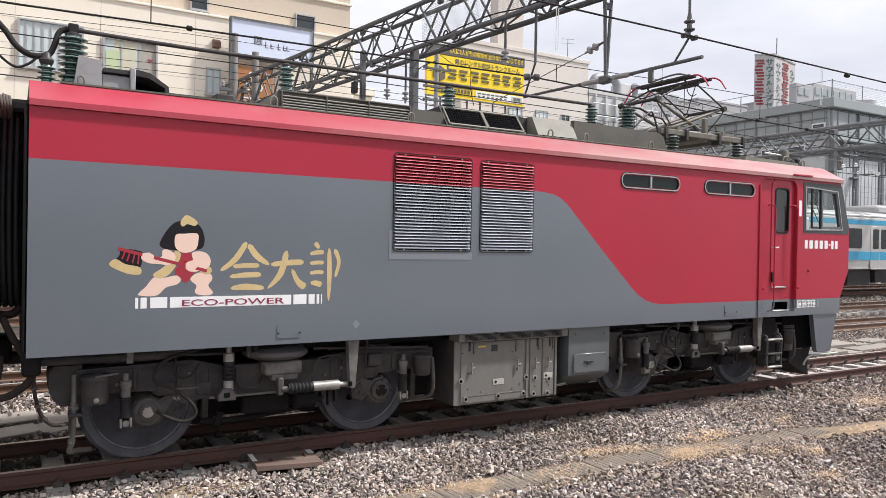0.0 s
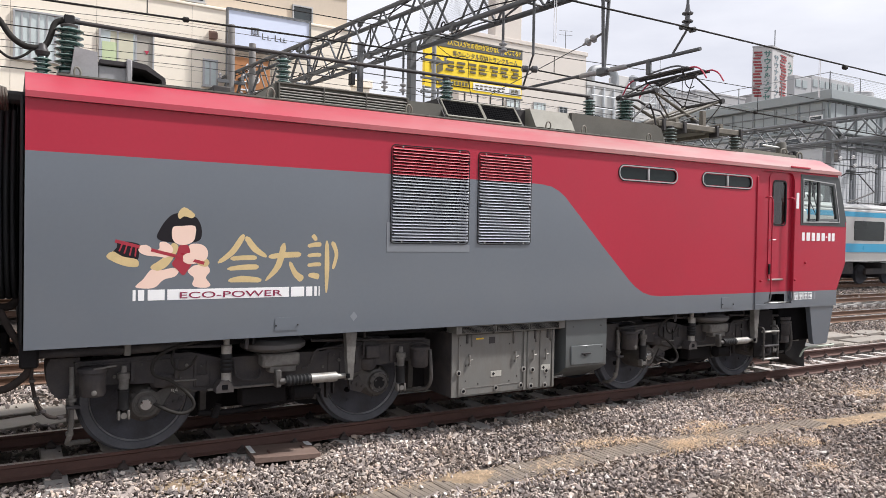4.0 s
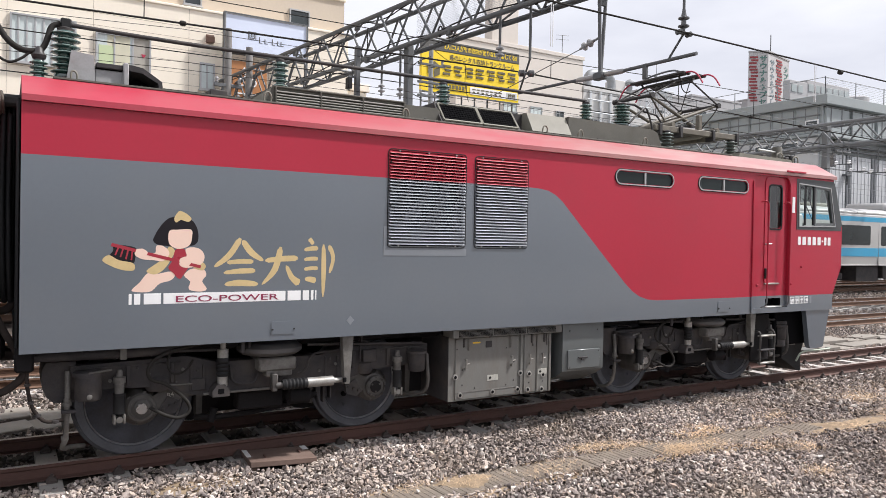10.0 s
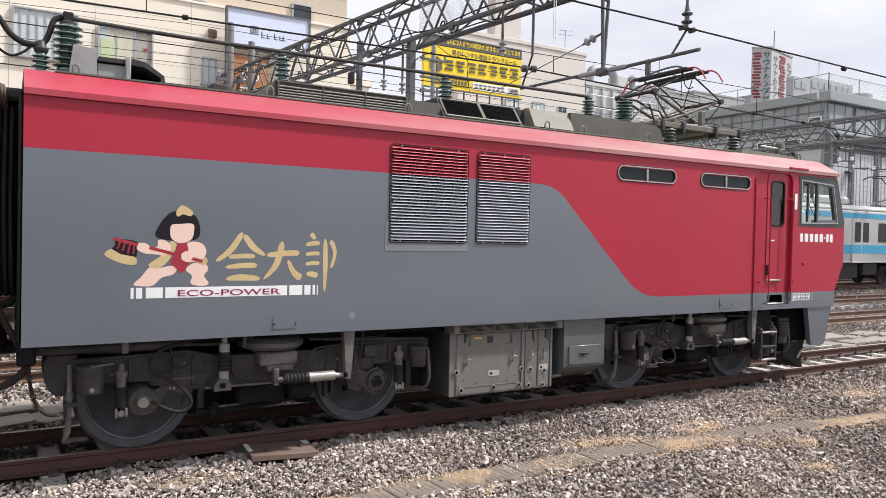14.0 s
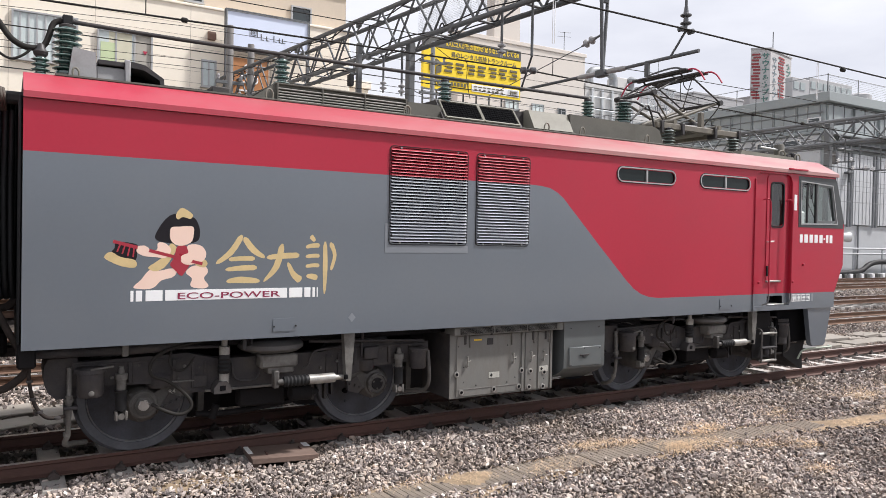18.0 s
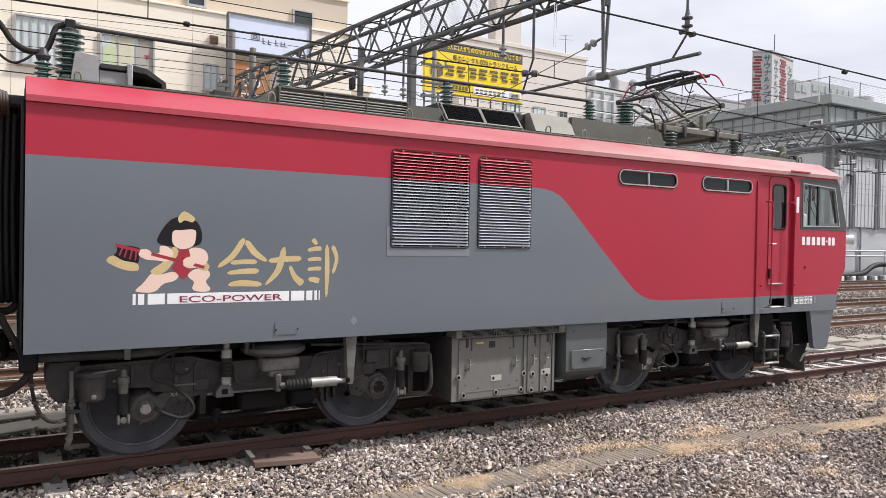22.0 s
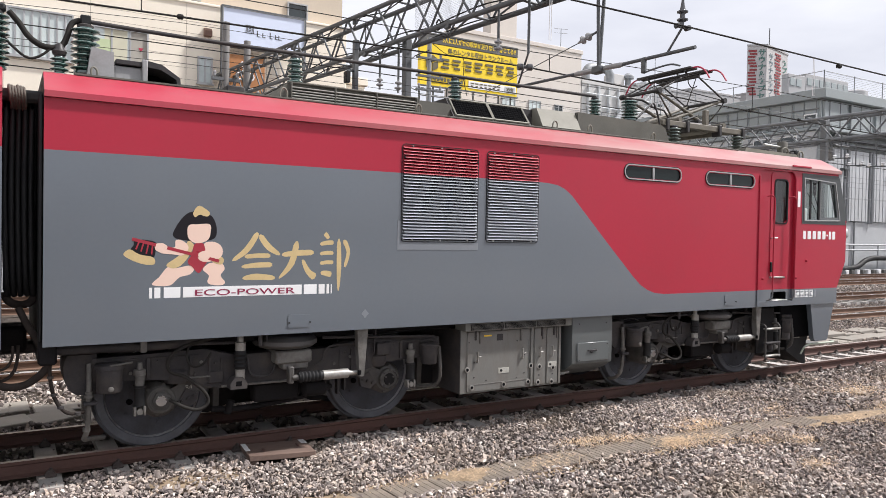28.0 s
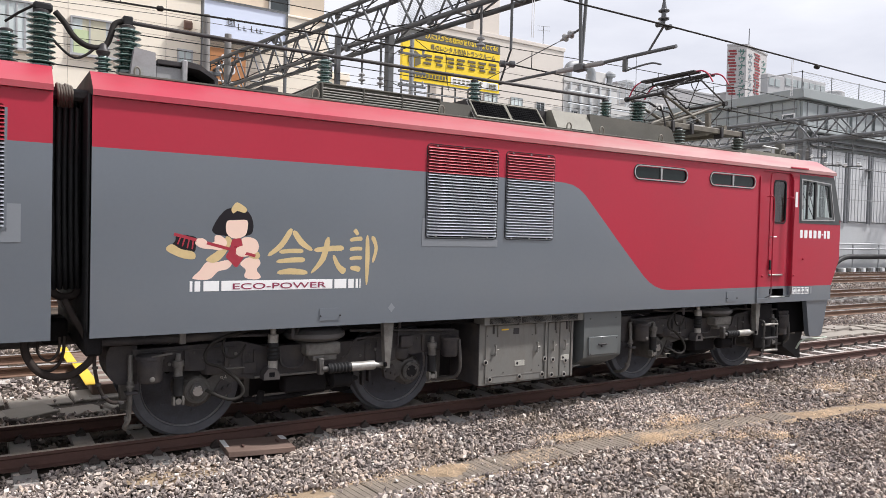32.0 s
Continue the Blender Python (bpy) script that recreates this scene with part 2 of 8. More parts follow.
ROOF_SLAT = mat("weathered_slat", (0.27, 0.26, 0.235), 0.5, vary=0.2, scale=8, dirt=(0.15, 0.14, 0.12), dirt_amount=0.6, dirt_scale=5)
HOSE = mat("worn_rubber_hose", (0.036, 0.029, 0.026), 0.9, vary=0.3, scale=10, bump=0.1, spec=0.15)
CABLE = mat("black_cable", (0.030, 0.028, 0.026), 0.85, vary=0.3, scale=12, spec=0.15)
PAN_BLACK = mat("pantograph_paint", (0.030, 0.027, 0.027), 0.5, vary=0.25, scale=8, bump=0.1)
PAN_GREY = mat("pantograph_grey", (0.150, 0.134, 0.106), 0.6, vary=0.3, scale=8, bump=0.1, dirt=(0.07, 0.06, 0.05), dirt_amount=0.7, dirt_scale=5)
RED_TIP = mat("red_tip_paint", (0.42, 0.03, 0.07), 0.45, vary=0.1)
def stones(name, tint=1.0):
    """Broken stone: each piece its own grey, brown or pale tone, with grain."""
    m = bpy.data.materials.new(name)
    m.use_nodes = True
    n, l = m.node_tree.nodes, m.node_tree.links
    b = n["Principled BSDF"]
    b.inputs["Roughness"].default_value = 0.93
    b.inputs["Specular IOR Level"].default_value = 0.25
    g = n.new("ShaderNodeNewGeometry")
    r = n.new("ShaderNodeValToRGB")
    tones = [(0.0, (0.105, 0.090, 0.086)), (0.22, (0.200, 0.170, 0.158)), (0.50, (0.315, 0.268, 0.242)), (0.72, (0.400, 0.344, 0.306)), (0.82, (0.42, 0.330, 0.270)), (0.93, (0.52, 0.462, 0.415)), (1.0, (0.64, 0.595, 0.55))]
    r.color_ramp.elements[0].position, r.color_ramp.elements[0].color = tones[0][0], (*tones[0][1], 1)
    r.color_ramp.elements[1].position, r.color_ramp.elements[1].color = tones[-1][0], (*tones[-1][1], 1)
    for p, c in tones[1:-1]:
        e = r.color_ramp.elements.new(p)
        e.color = (*c, 1)
    l.new(g.outputs["Random Per Island"], r.inputs["Fac"])
    tc = n.new("ShaderNodeTexCoord")
    a = n.new("ShaderNodeTexNoise")
    a.inputs["Scale"].default_value, a.inputs["Detail"].default_value = 70, 4
    l.new(tc.outputs["Object"], a.inputs["Vector"])
    k = n.new("ShaderNodeMapRange")
    k.inputs["To Min"].default_value, k.inputs["To Max"].default_value = 0.6, 1.4
    l.new(a.outputs["Fac"], k.inputs["Value"])
    d = n.new("ShaderNodeTexNoise")
    d.inputs["Scale"].default_value, d.inputs["Detail"].default_value = 0.9, 4
    l.new(tc.outputs["Object"], d.inputs["Vector"])
    dk = n.new("ShaderNodeMapRange")
    dk.inputs["From Min"].default_value, dk.inputs["From Max"].default_value, dk.inputs["To Max"].default_value = 0.52, 0.72, 0.45
    l.new(d.outputs["Fac"], dk.inputs["Value"])
    s = n.new("ShaderNodeVectorMath")
    s.operation = "SCALE"
    l.new(r.outputs["Color"], s.inputs[0])
    l.new(k.outputs["Result"], s.inputs["Scale"])
    e = n.new("ShaderNodeTexNoise")
    e.inputs["Scale"].default_value, e.inputs["Detail"].default_value = 0.35, 3
    l.new(tc.outputs["Object"], e.inputs["Vector"])
    ek = n.new("ShaderNodeMapRange")
    ek.inputs["From Min"].default_value, ek.inputs["From Max"].default_value = 0.35, 0.65
    ek.inputs["To Min"].default_value, ek.inputs["To Max"].default_value = 0.80 * tint, 1.32 * tint
    l.new(e.outputs["Fac"], ek.inputs["Value"])
    s2 = n.new("ShaderNodeVectorMath")
    s2.operation = "SCALE"
    l.new(s.outputs["Vector"], s2.inputs[0])
    l.new(ek.outputs["Result"], s2.inputs["Scale"])
    s = s2
    x = n.new("ShaderNodeMix")
    x.data_type = "RGBA"
    x.inputs[7].default_value = (0.30, 0.23, 0.16, 1)
    l.new(dk.outputs["Result"], x.inputs[0])
    l.new(s.outputs["Vector"], x.inputs[6])
    l.new(x.outputs[2], b.inputs["Base Color"])
    bp = n.new("ShaderNodeBump")
    bp.inputs["Strength"].default_value, bp.inputs["Distance"].default_value = 0.5, 0.004
    l.new(a.outputs["Fac"], bp.inputs["Height"])
    l.new(bp.outputs["Normal"], b.inputs["Normal"])
    return m


BALLAST = stones("ballast_stone")
# darker copy for under the locomotive: oil stain plus shade in the colour
BALLAST_OILY_SHADED = stones("oily_shaded_ballast_stone", 0.42)
# bed colour kept very dark to deepen the shade between stones
BALLAST_BED = mat("ballast_bed", (0.060, 0.051, 0.045), 1.0, vary=0.6, scale=14, fine=55, bump=1.0, dirt=(0.14, 0.105, 0.075), dirt_amount=0.5, dirt_scale=1.5, spec=0.2)
BALLAST_FAR = mat("far_ballast", (0.235, 0.203, 0.180), 1.0, vary=0.5, scale=9, fine=40, bump=0.8, dirt=(0.30, 0.24, 0.18), dirt_amount=0.5, dirt_scale=0.5, spec=0.2)
RAIL = mat("rusty_rail", (0.095, 0.048, 0.038), 0.8, vary=0.25, scale=5, fine=80, bump=0.2, dirt=(0.06, 0.035, 0.03), dirt_amount=0.6, dirt_scale=2, stretch=(0.3, 1, 1))
RAIL_TOP = mat("worn_rail_head", (0.80, 0.79, 0.78), 0.30, metal=0.85, vary=0.15, stretch=(0.2, 1, 1))
RAIL_BROWN = mat("brown_rail_web", (0.165, 0.098, 0.066), 0.8, vary=0.25, scale=5, fine=80, bump=0.2, dirt=(0.09, 0.055, 0.04), dirt_amount=0.5, dirt_scale=2, stretch=(0.3, 1, 1))
RAIL_DULL = mat("dull_rail_head", (0.40, 0.34, 0.31), 0.5, metal=0.3, vary=0.25, scale=4, dirt=(0.16, 0.10, 0.08), dirt_amount=0.6, dirt_scale=2, stretch=(0.2, 1, 1))
RAIL_CLIP = mat("rail_fastening", (0.050, 0.038, 0.034), 0.75, vary=0.3, scale=9, bump=0.2, random_object=0.3)
SLEEPER = mat("concrete_sleeper", (0.44, 0.415, 0.39), 0.9, vary=0.2, scale=5, bump=0.25, dirt=(0.20, 0.155, 0.12), dirt_amount=0.6, dirt_scale=3, random_object=0.12)
# pale surface of the added slabs that reflect into the grey side
BOUNCE_SLAB = mat("pale_bounce_slab", (0.50, 0.48, 0.45), 0.9, vary=0.12, scale=2, bump=0.1, dirt=(0.38, 0.35, 0.31), dirt_amount=0.5, dirt_scale=0.6)
CONCRETE = mat("concrete", (0.26, 0.235, 0.205), 0.9, vary=0.14, scale=3, bump=0.2, dirt=(0.22, 0.19, 0.15), dirt_amount=0.6, dirt_scale=2, random_object=0.08)
PLANK = mat("weathered_plank", (0.150, 0.100, 0.080), 0.85, vary=0.25, scale=5, bump=0.3, dirt=(0.17, 0.13, 0.11), dirt_amount=0.5, dirt_scale=4, stretch=(0.3, 1.5, 1))
LID_MAT = mat("sandy_concrete_lid", (0.180, 0.150, 0.122), 0.95, vary=0.25, scale=4, bump=0.3, dirt=(0.29, 0.238, 0.185), dirt_amount=0.8, dirt_scale=2.5, random_object=0.03)
GRASS = mat("dry_grass", (0.60, 0.44, 0.29), 0.9, vary=0.2, island=0.35, spec=0.2)
CREAM = mat("cream_wall", (0.86, 0.785, 0.665), 0.85, vary=0.05, scale=0.5, fine=12, bump=0.05, dirt=(0.66, 0.58, 0.46), dirt_amount=0.35, dirt_scale=0.5)
TAN = mat("tan_wall", (0.58, 0.495, 0.395), 0.85, vary=0.06, scale=0.4, fine=10, dirt=(0.40, 0.33, 0.26), dirt_amount=0.4, dirt_scale=0.4)
BEIGE = mat("beige_wall", (0.59, 0.54, 0.49), 0.9, vary=0.06, scale=0.3, fine=6)
PALE = mat("pale_panel", (0.50, 0.515, 0.53), 0.6, vary=0.06, scale=0.4, fine=10, dirt=(0.33, 0.33, 0.33), dirt_amount=0.4, dirt_scale=0.4, random_object=0.05)
STATION = mat("station_grey", (0.30, 0.33, 0.335), 0.7, vary=0.08, scale=0.4, fine=8)
GALV = mat("galvanised_steel", (0.27, 0.28, 0.29), 0.55, metal=0.35, vary=0.18, scale=3, fine=40)
POLE = mat("weathered_pole", (0.205, 0.195, 0.185), 0.7, vary=0.2, scale=3, fine=30)
TRUSS_MID = mat("weathered_truss_steel", (0.175, 0.183, 0.190), 0.6, metal=0.2, vary=0.2, scale=2, fine=30)
TOWER_RED = mat("faded_red_lettering", (0.24, 0.045, 0.05), 0.8, vary=0.2, scale=0.6)
TOWER_GREY = mat("faded_grey_lettering", (0.16, 0.20, 0.22), 0.8, vary=0.2, scale=0.6)
TOWER_GREEN = mat("faded_green_lettering", (0.085, 0.17, 0.15), 0.8, vary=0.2, scale=0.6)
TRUSS = mat("truss_steel", (0.115, 0.120, 0.125), 0.6, metal=0.2, vary=0.2, scale=2, fine=30)
SIGN_BLUE = mat("pale_sign_face", (0.66, 0.72, 0.86), 0.35, vary=0.05, scale=0.4)
ORANGE = mat("orange_brown_sign", (0.40, 0.17, 0.06), 0.5, vary=0.3, scale=1.5)
RUST = mat("rust_brown_paint", (0.17, 0.095, 0.07), 0.7, vary=0.2, scale=4)
JOINT = mat("sooty_panel_joint", (0.36, 0.31, 0.25), 0.9, vary=0.2, scale=2)
CURTAIN = mat("grey_curtain", (0.40, 0.375, 0.33), 0.9, vary=0.1, scale=3)
BLIND = mat("beige_roller_blind", (0.60, 0.575, 0.44), 0.8, vary=0.06, scale=2)
SIGN_YELLOW = mat("billboard_yellow", (0.83, 0.60, 0.02), 0.5, vary=0.04)
SIGN_BROWN = mat("billboard_brown_lettering", (0.12, 0.105, 0.06), 0.6, vary=0.06)
SIGN_DARK = mat("billboard_charcoal", (0.085, 0.085, 0.08), 0.5, vary=0.06)
TRAIN_STEEL = mat("brushed_train_steel", (0.50, 0.495, 0.48), 0.42, metal=0.4, vary=0.04, scale=1, stretch=(0.2, 1, 2))
TRAIN_BLUE = mat("sky_blue_band", (0.03, 0.30, 0.50), 0.35, vary=0.04)
TRAIN_ROOF = mat("train_roof_grey", (0.40, 0.40, 0.40), 0.6, vary=0.1)
OFF_WHITE = mat("white_render", (0.52, 0.505, 0.49), 0.85, vary=0.06, scale=0.3, fine=6, dirt=(0.50, 0.48, 0.46), dirt_amount=0.4, dirt_scale=0.4)
FAR_GREY = mat("far_building", (0.36, 0.355, 0.36), 0.9, vary=0.08, scale=0.1, fine=2)
FAR_PALE = mat("far_pale_wall", (0.42, 0.41, 0.41), 0.9, vary=0.08, scale=0.1, fine=2)
GLASS_DARK = mat("dark_window_glass", (0.020, 0.028, 0.030), 0.08, vary=0.2, scale=1.5, spec=0.8)
GLASS_PALE = mat("curtained_window", (0.56, 0.62, 0.61), 0.15, vary=0.15, scale=1.5, spec=0.7)
GLASS_GREEN = mat("window_with_green_blind", (0.52, 0.60, 0.36), 0.2, vary=0.08, scale=1.5, spec=0.6)
PANE = glass("clear_pane", (0.74, 0.84, 0.80), 0.03)
DOOR_PANE = glass("cab_door_pane", (0.62, 0.66, 0.66), 0.05)
TRAIN_GLASS = mat("dark_train_window", (0.012, 0.018, 0.018), 0.22, vary=0.2, scale=1.5, spec=0.25)


# ---- mesh helpers ----
class Form:
    """Collects faces for one mesh: boxes with worn edges, rods, hoses, turned shapes and prisms."""

    def __init__(self):
        self.v, self.f, self.k = [], [], []

    def add(self, verts, faces, slot=0):
        o = len(self.v)
        self.v += [tuple(p) for p in verts]
        self.f += [tuple(i + o for i in f) for f in faces]
        self.k += [slot] * len(faces)
        return self

    def box(self, x0, x1, y0, y1, z0, z1, c=0.006, slot=0, m=None):
        c = min(c, abs(x1 - x0) * 0.3, abs(y1 - y0) * 0.3, abs(z1 - z0) * 0.3)
        lo, hi = (x0, y0, z0), (x1, y1, z1)
        vs, ids = [], {}
        for sx in (0, 1):
            for sy in (0, 1):
                for sz in (0, 1):
                    s = (sx, sy, sz)
                    for a in range(3):
                        p = [(hi if s[i] else lo)[i] + ((-c if s[i] else c) if i != a else 0) for i in range(3)]
                        ids[s, a] = len(vs)
                        vs.append(p)
        fs = []
        for a in range(3):
            b, d = (a + 1) % 3, (a + 2) % 3
            for q in (0, 1):
                ring = []
                for u, w in ((0, 0), (1, 0), (1, 1), (0, 1)):
                    s = [0, 0, 0]
                    s[a], s[b], s[d] = q, u, w
                    ring.append(ids[tuple(s), a])
                fs.append(ring if q else ring[::-1])
            for u in (0, 1):
                for w in (0, 1):
                    s0, s1 = [0, 0, 0], [0, 0, 0]
                    s0[b] = s1[b] = u
                    s0[d] = s1[d] = w
                    s1[a] = 1
                    s0, s1 = tuple(s0), tuple(s1)
                    q = [ids[s0, b], ids[s1, b], ids[s1, d], ids[s0, d]]
                    fs.append(q if (u == w) else q[::-1])
        for s in {k[0] for k in ids}:
            t = [ids[s, 0], ids[s, 1], ids[s, 2]]
            fs.append(t if sum(s) % 2 else t[::-1])
        if m is not None:
            vs = [m @ Vector(p) for p in vs]
        return self.add(vs, fs, slot)

    def rod(self, a, b, r, r2=None, seg=12, slot=0):
        a, b = Vector(a), Vector(b)
        return self.hose([a, b], r, seg, slot, r2)

    def hose(self, pts, r, seg=10, slot=0, r2=None):
        pts = [Vector(p) for p in pts]
        if len(pts) > 3 and seg >= 8:
            soft = []
            for i in range(len(pts) - 1):
                a, b, c, d = pts[max(i - 1, 0)], pts[i], pts[i + 1], pts[min(i + 2, len(pts) - 1)]
                k = (c - b).length
                ta = (c - a).normalized() * k if i else c - b
                tb = (d - b).normalized() * k if i + 2 < len(pts) else c - b
                for j in range(4):
                    u = j / 4
                    soft.append(b * (2 * u ** 3 - 3 * u * u + 1) + ta * (u ** 3 - 2 * u * u + u) + c * (3 * u * u - 2 * u ** 3) + tb * (u ** 3 - u * u))
            pts = soft + [pts[-1]]
        vs, fs = [], []
        up = None
        for i, p in enumerate(pts):
            d = (pts[min(i + 1, len(pts) - 1)] - pts[max(i - 1, 0)]).normalized()
            if up is None:
                up = Vector((0, 0, 1)) if abs(d.z) < 0.9 else Vector((1, 0, 0))
            s = d.cross(up).normalized()
            up = s.cross(d).normalized()
            q = r if r2 is None else r + (r2 - r) * i / (len(pts) - 1)
            vs += [p + q * (math.cos(2 * math.pi * j / seg) * s + math.sin(2 * math.pi * j / seg) * up) for j in range(seg)]
        n = len(pts)
        for i in range(n - 1):
            for j in range(seg):
                k = (j + 1) % seg
                fs.append((i * seg + j, i * seg + k, (i + 1) * seg + k, (i + 1) * seg + j))
        fs.append(tuple(range(seg))[::-1])
        fs.append(tuple((n - 1) * seg + j for j in range(seg)))
        return self.add(vs, fs, slot)

    def lathe(self, base, axis, prof, seg=24, slot=0):
        """Turns a profile of (distance along axis, radius) round the axis."""
        base, d = Vector(base), Vector(axis).normalized()
        up = Vector((0, 0, 1)) if abs(d.z) < 0.9 else Vector((1, 0, 0))
        s = d.cross(up).normalized()
        up = s.cross(d)
        vs, fs = [], []
        for h, r in prof:
            vs += [base + d * h + max(r, 1e-4) * (math.cos(2 * math.pi * j / seg) * s + math.sin(2 * math.pi * j / seg) * up) for j in range(seg)]
        for i in range(len(prof) - 1):
            for j in range(seg):
                k = (j + 1) % seg
                fs.append((i * seg + j, i * seg + k, (i + 1) * seg + k, (i + 1) * seg + j))
        fs.append(tuple(range(seg))[::-1])
        fs.append(tuple((len(prof) - 1) * seg + j for j in range(seg)))
        return self.add(vs, fs, slot)

    def prism(self, outline, y0, y1, slot=0, swap=None):
        """An outline in x and z, given thickness from y0 to y1; swap puts (u, v, w) elsewhere."""
        area = sum(a[0] * b[1] - b[0] * a[1] for a, b in zip(outline, outline[1:] + outline[:1]))
        if area < 0:
            outline = outline[::-1]
        n = len(outline)
        vs = [(u, y0, v) for u, v in outline] + [(u, y1, v) for u, v in outline]
        fs = [tuple(range(n)), tuple(range(2 * n - 1, n - 1, -1))]
        for i in range(n):
            k = (i + 1) % n
            fs.append((i, i + n, k + n, k))
        if swap:
            vs = [swap(*p) for p in vs]
        return self.add(vs, fs, slot)

    def mesh(self, name, mats, smooth=40):
        me = bpy.data.meshes.new(name)
        me.from_pydata(self.v, [], self.f)
        for m in mats if isinstance(mats, (list, tuple)) else [mats]:
            me.materials.append(m)
        if any(self.k):
            me.polygons.foreach_set("material_index", self.k)
        bm = bmesh.new()
        bm.from_mesh(me)
        bmesh.ops.recalc_face_normals(bm, faces=bm.faces)
        bm.to_mesh(me)
        bm.free()
        if smooth:
            me.polygons.foreach_set("use_smooth", [True] * len(me.polygons))
            me.set_sharp_from_angle(angle=radians(smooth))
        me.update()
        return me


def part(name, form, mats, parent=None, label="", smooth=40):
    """One mesh object, under a thing or a part when parent is given."""
    me = form.mesh(name, mats, smooth) if isinstance(form, Form) else form
    ob = new(name, me)
    if parent is not None:
        ob.parent = parent
    if label:
        ob["label"] = label
    return ob


def thing(name, label, category, group="", kind="", at=(0, 0, 0)):
    ob = new(name)
    ob.location = at
    ob.empty_display_size = 0.1
    return tagged(ob, label, category, group, kind)


def rounded(x0, x1, z0, z1, r, n=5):
    """A rounded rectangle in x and z."""
    pts = []
    for cx, cz, a in ((x1 - r, z1 - r, 0), (x0 + r, z1 - r, 90), (x0 + r, z0 + r, 180), (x1 - r, z0 + r, 270)):
        for i in range(n + 1):
            t = radians(a + 90 * i / n)
            pts.append((cx + r * math.cos(t), cz + r * math.sin(t)))
    return pts


def ring_frame(form, outline, inner, y0, y1, slot=0):
    """A frame between two outlines of the same number of points."""
    n = len(outline)
    vs = [(u, y0, v) for u, v in outline] + [(u, y0, v) for u, v in inner] + [(u, y1, v) for u, v in outline] + [(u, y1, v) for u, v in inner]
    fs = []
    for i in range(n):
        k = (i + 1) % n
        fs += [(i, k, k + n, i + n), (i + 2 * n, i + 3 * n, k + 3 * n, k + 2 * n), (i, i + 2 * n, k + 2 * n, k), (i + n, k + n, k + 3 * n, i + 3 * n)]
    return form.add(vs, fs, slot)


def carve(ob, cutters):
    """Cuts the cutters' shapes out of a mesh, for good."""
    for c in cutters:
        mod = ob.modifiers.new("cut", "BOOLEAN")
        mod.operation, mod.solver, mod.object = "DIFFERENCE", "EXACT", c
    dg = bpy.context.evaluated_depsgraph_get()
    me = bpy.data.meshes.new_from_object(ob.evaluated_get(dg))
    ob.modifiers.clear()
    old = ob.data
    ob.data = me
    bpy.data.meshes.remove(old)
    for c in cutters:
        d = c.data
        bpy.data.objects.remove(c)
        bpy.data.meshes.remove(d)
    return ob


def lettering(text, size, extrude=0.001, bold=0.0):
    """Letters of the built-in font as a mesh in the x-z plane."""
    cu = bpy.data.curves.new("letters", "FONT")
    cu.body, cu.size, cu.extrude, cu.align_x, cu.offset = text, size, extrude, "CENTER", bold
    ob = new("letters", cu)
    dg = bpy.context.evaluated_depsgraph_get()
    me = bpy.data.meshes.new_from_object(ob.evaluated_get(dg))
    bpy.data.objects.remove(ob)
    me.transform(Matrix.Rotation(radians(90), 4, "X"))
    return me


# ---- ground and tracks ----
def bed(y):
    """Height of the rail heads across the yard: it rises gently beyond the second track."""
    return 0.0 if y < 6 else min(0.42, 0.42 * (y - 6) / 4.2)


ys = [-400, -60, -14, -3.6, -1.6, -1.15, 1.15, 1.6, 3.2, 6, 7, 8.5, 9.5, 10.2, 12.5, 16, 60, 600, 4000]
f = Form()
n = len(ys)
gx = [-3000, -300, -60, -14, 0, 10, 24, 48, 80, 300, 4000]
vs = [(x, y, bed(y) - (0.215 if -1.2 < y or y > 16 else 0.235)) for x in gx for y in ys]
f.add(vs, [(i * n + j, (i + 1) * n + j, (i + 1) * n + j + 1, i * n + j + 1) for i in range(len(gx) - 1) for j in range(n - 1)])
me = f.mesh("ground", [BALLAST_BED, BALLAST_FAR], 40)
for p in me.polygons:
    c = p.center
    if not (-14 < c.x < 48 and -14 < c.y < 16):
        p.material_index = 1
ground = part("ground", me, None)
tagged(ground, "grey and brown crushed stone ballast of a railway yard", "ground", kind="structure")


def rail_mesh(x0, x1, head, web):
    prof = [(-0.0325, 0.0), (0.0325, 0.0), (0.0325, -0.030), (0.009, -0.046), (0.009, -0.128), (0.0635, -0.142), (0.0635, -0.153), (-0.0635, -0.153), (-0.0635, -0.142), (-0.009, -0.128), (-0.009, -0.046), (-0.0325, -0.030)]
    f = Form()
    m = len(prof)
    f.add([(x0, y, z) for y, z in prof] + [(x1, y, z) for y, z in prof],
          [(i, (i + 1) % m, (i + 1) % m + m, i + m) for i in range(m)] + [tuple(range(m)), tuple(range(2 * m - 1, m - 1, -1))])
    me = f.mesh("rail", [web, head], 30)
    for p in me.polygons:
        if p.normal.z > 0.9 and p.center.z > -0.01:
            p.material_index = 1
    return me


RAILS, SIDING_RAILS = rail_mesh(-420, 420, RAIL_TOP, RAIL_BROWN), rail_mesh(-420, 420, RAIL_DULL, RAIL)
TRACKS = [(0.0, 0.0), (4.85, 0.0), (7.80, 0.18), (10.80, 0.42), (14.0, 0.42)]
tracks = []
for y, z in TRACKS:
    tr = thing("track", "rusty railway track on concrete sleepers in ballast", "track", kind="structure", at=(0, y, z))
    for s in (-0.566, 0.566):
        r = part("rail", RAILS if y else SIDING_RAILS, None, tr)
        r.location.y = s
    tracks.append(tr)
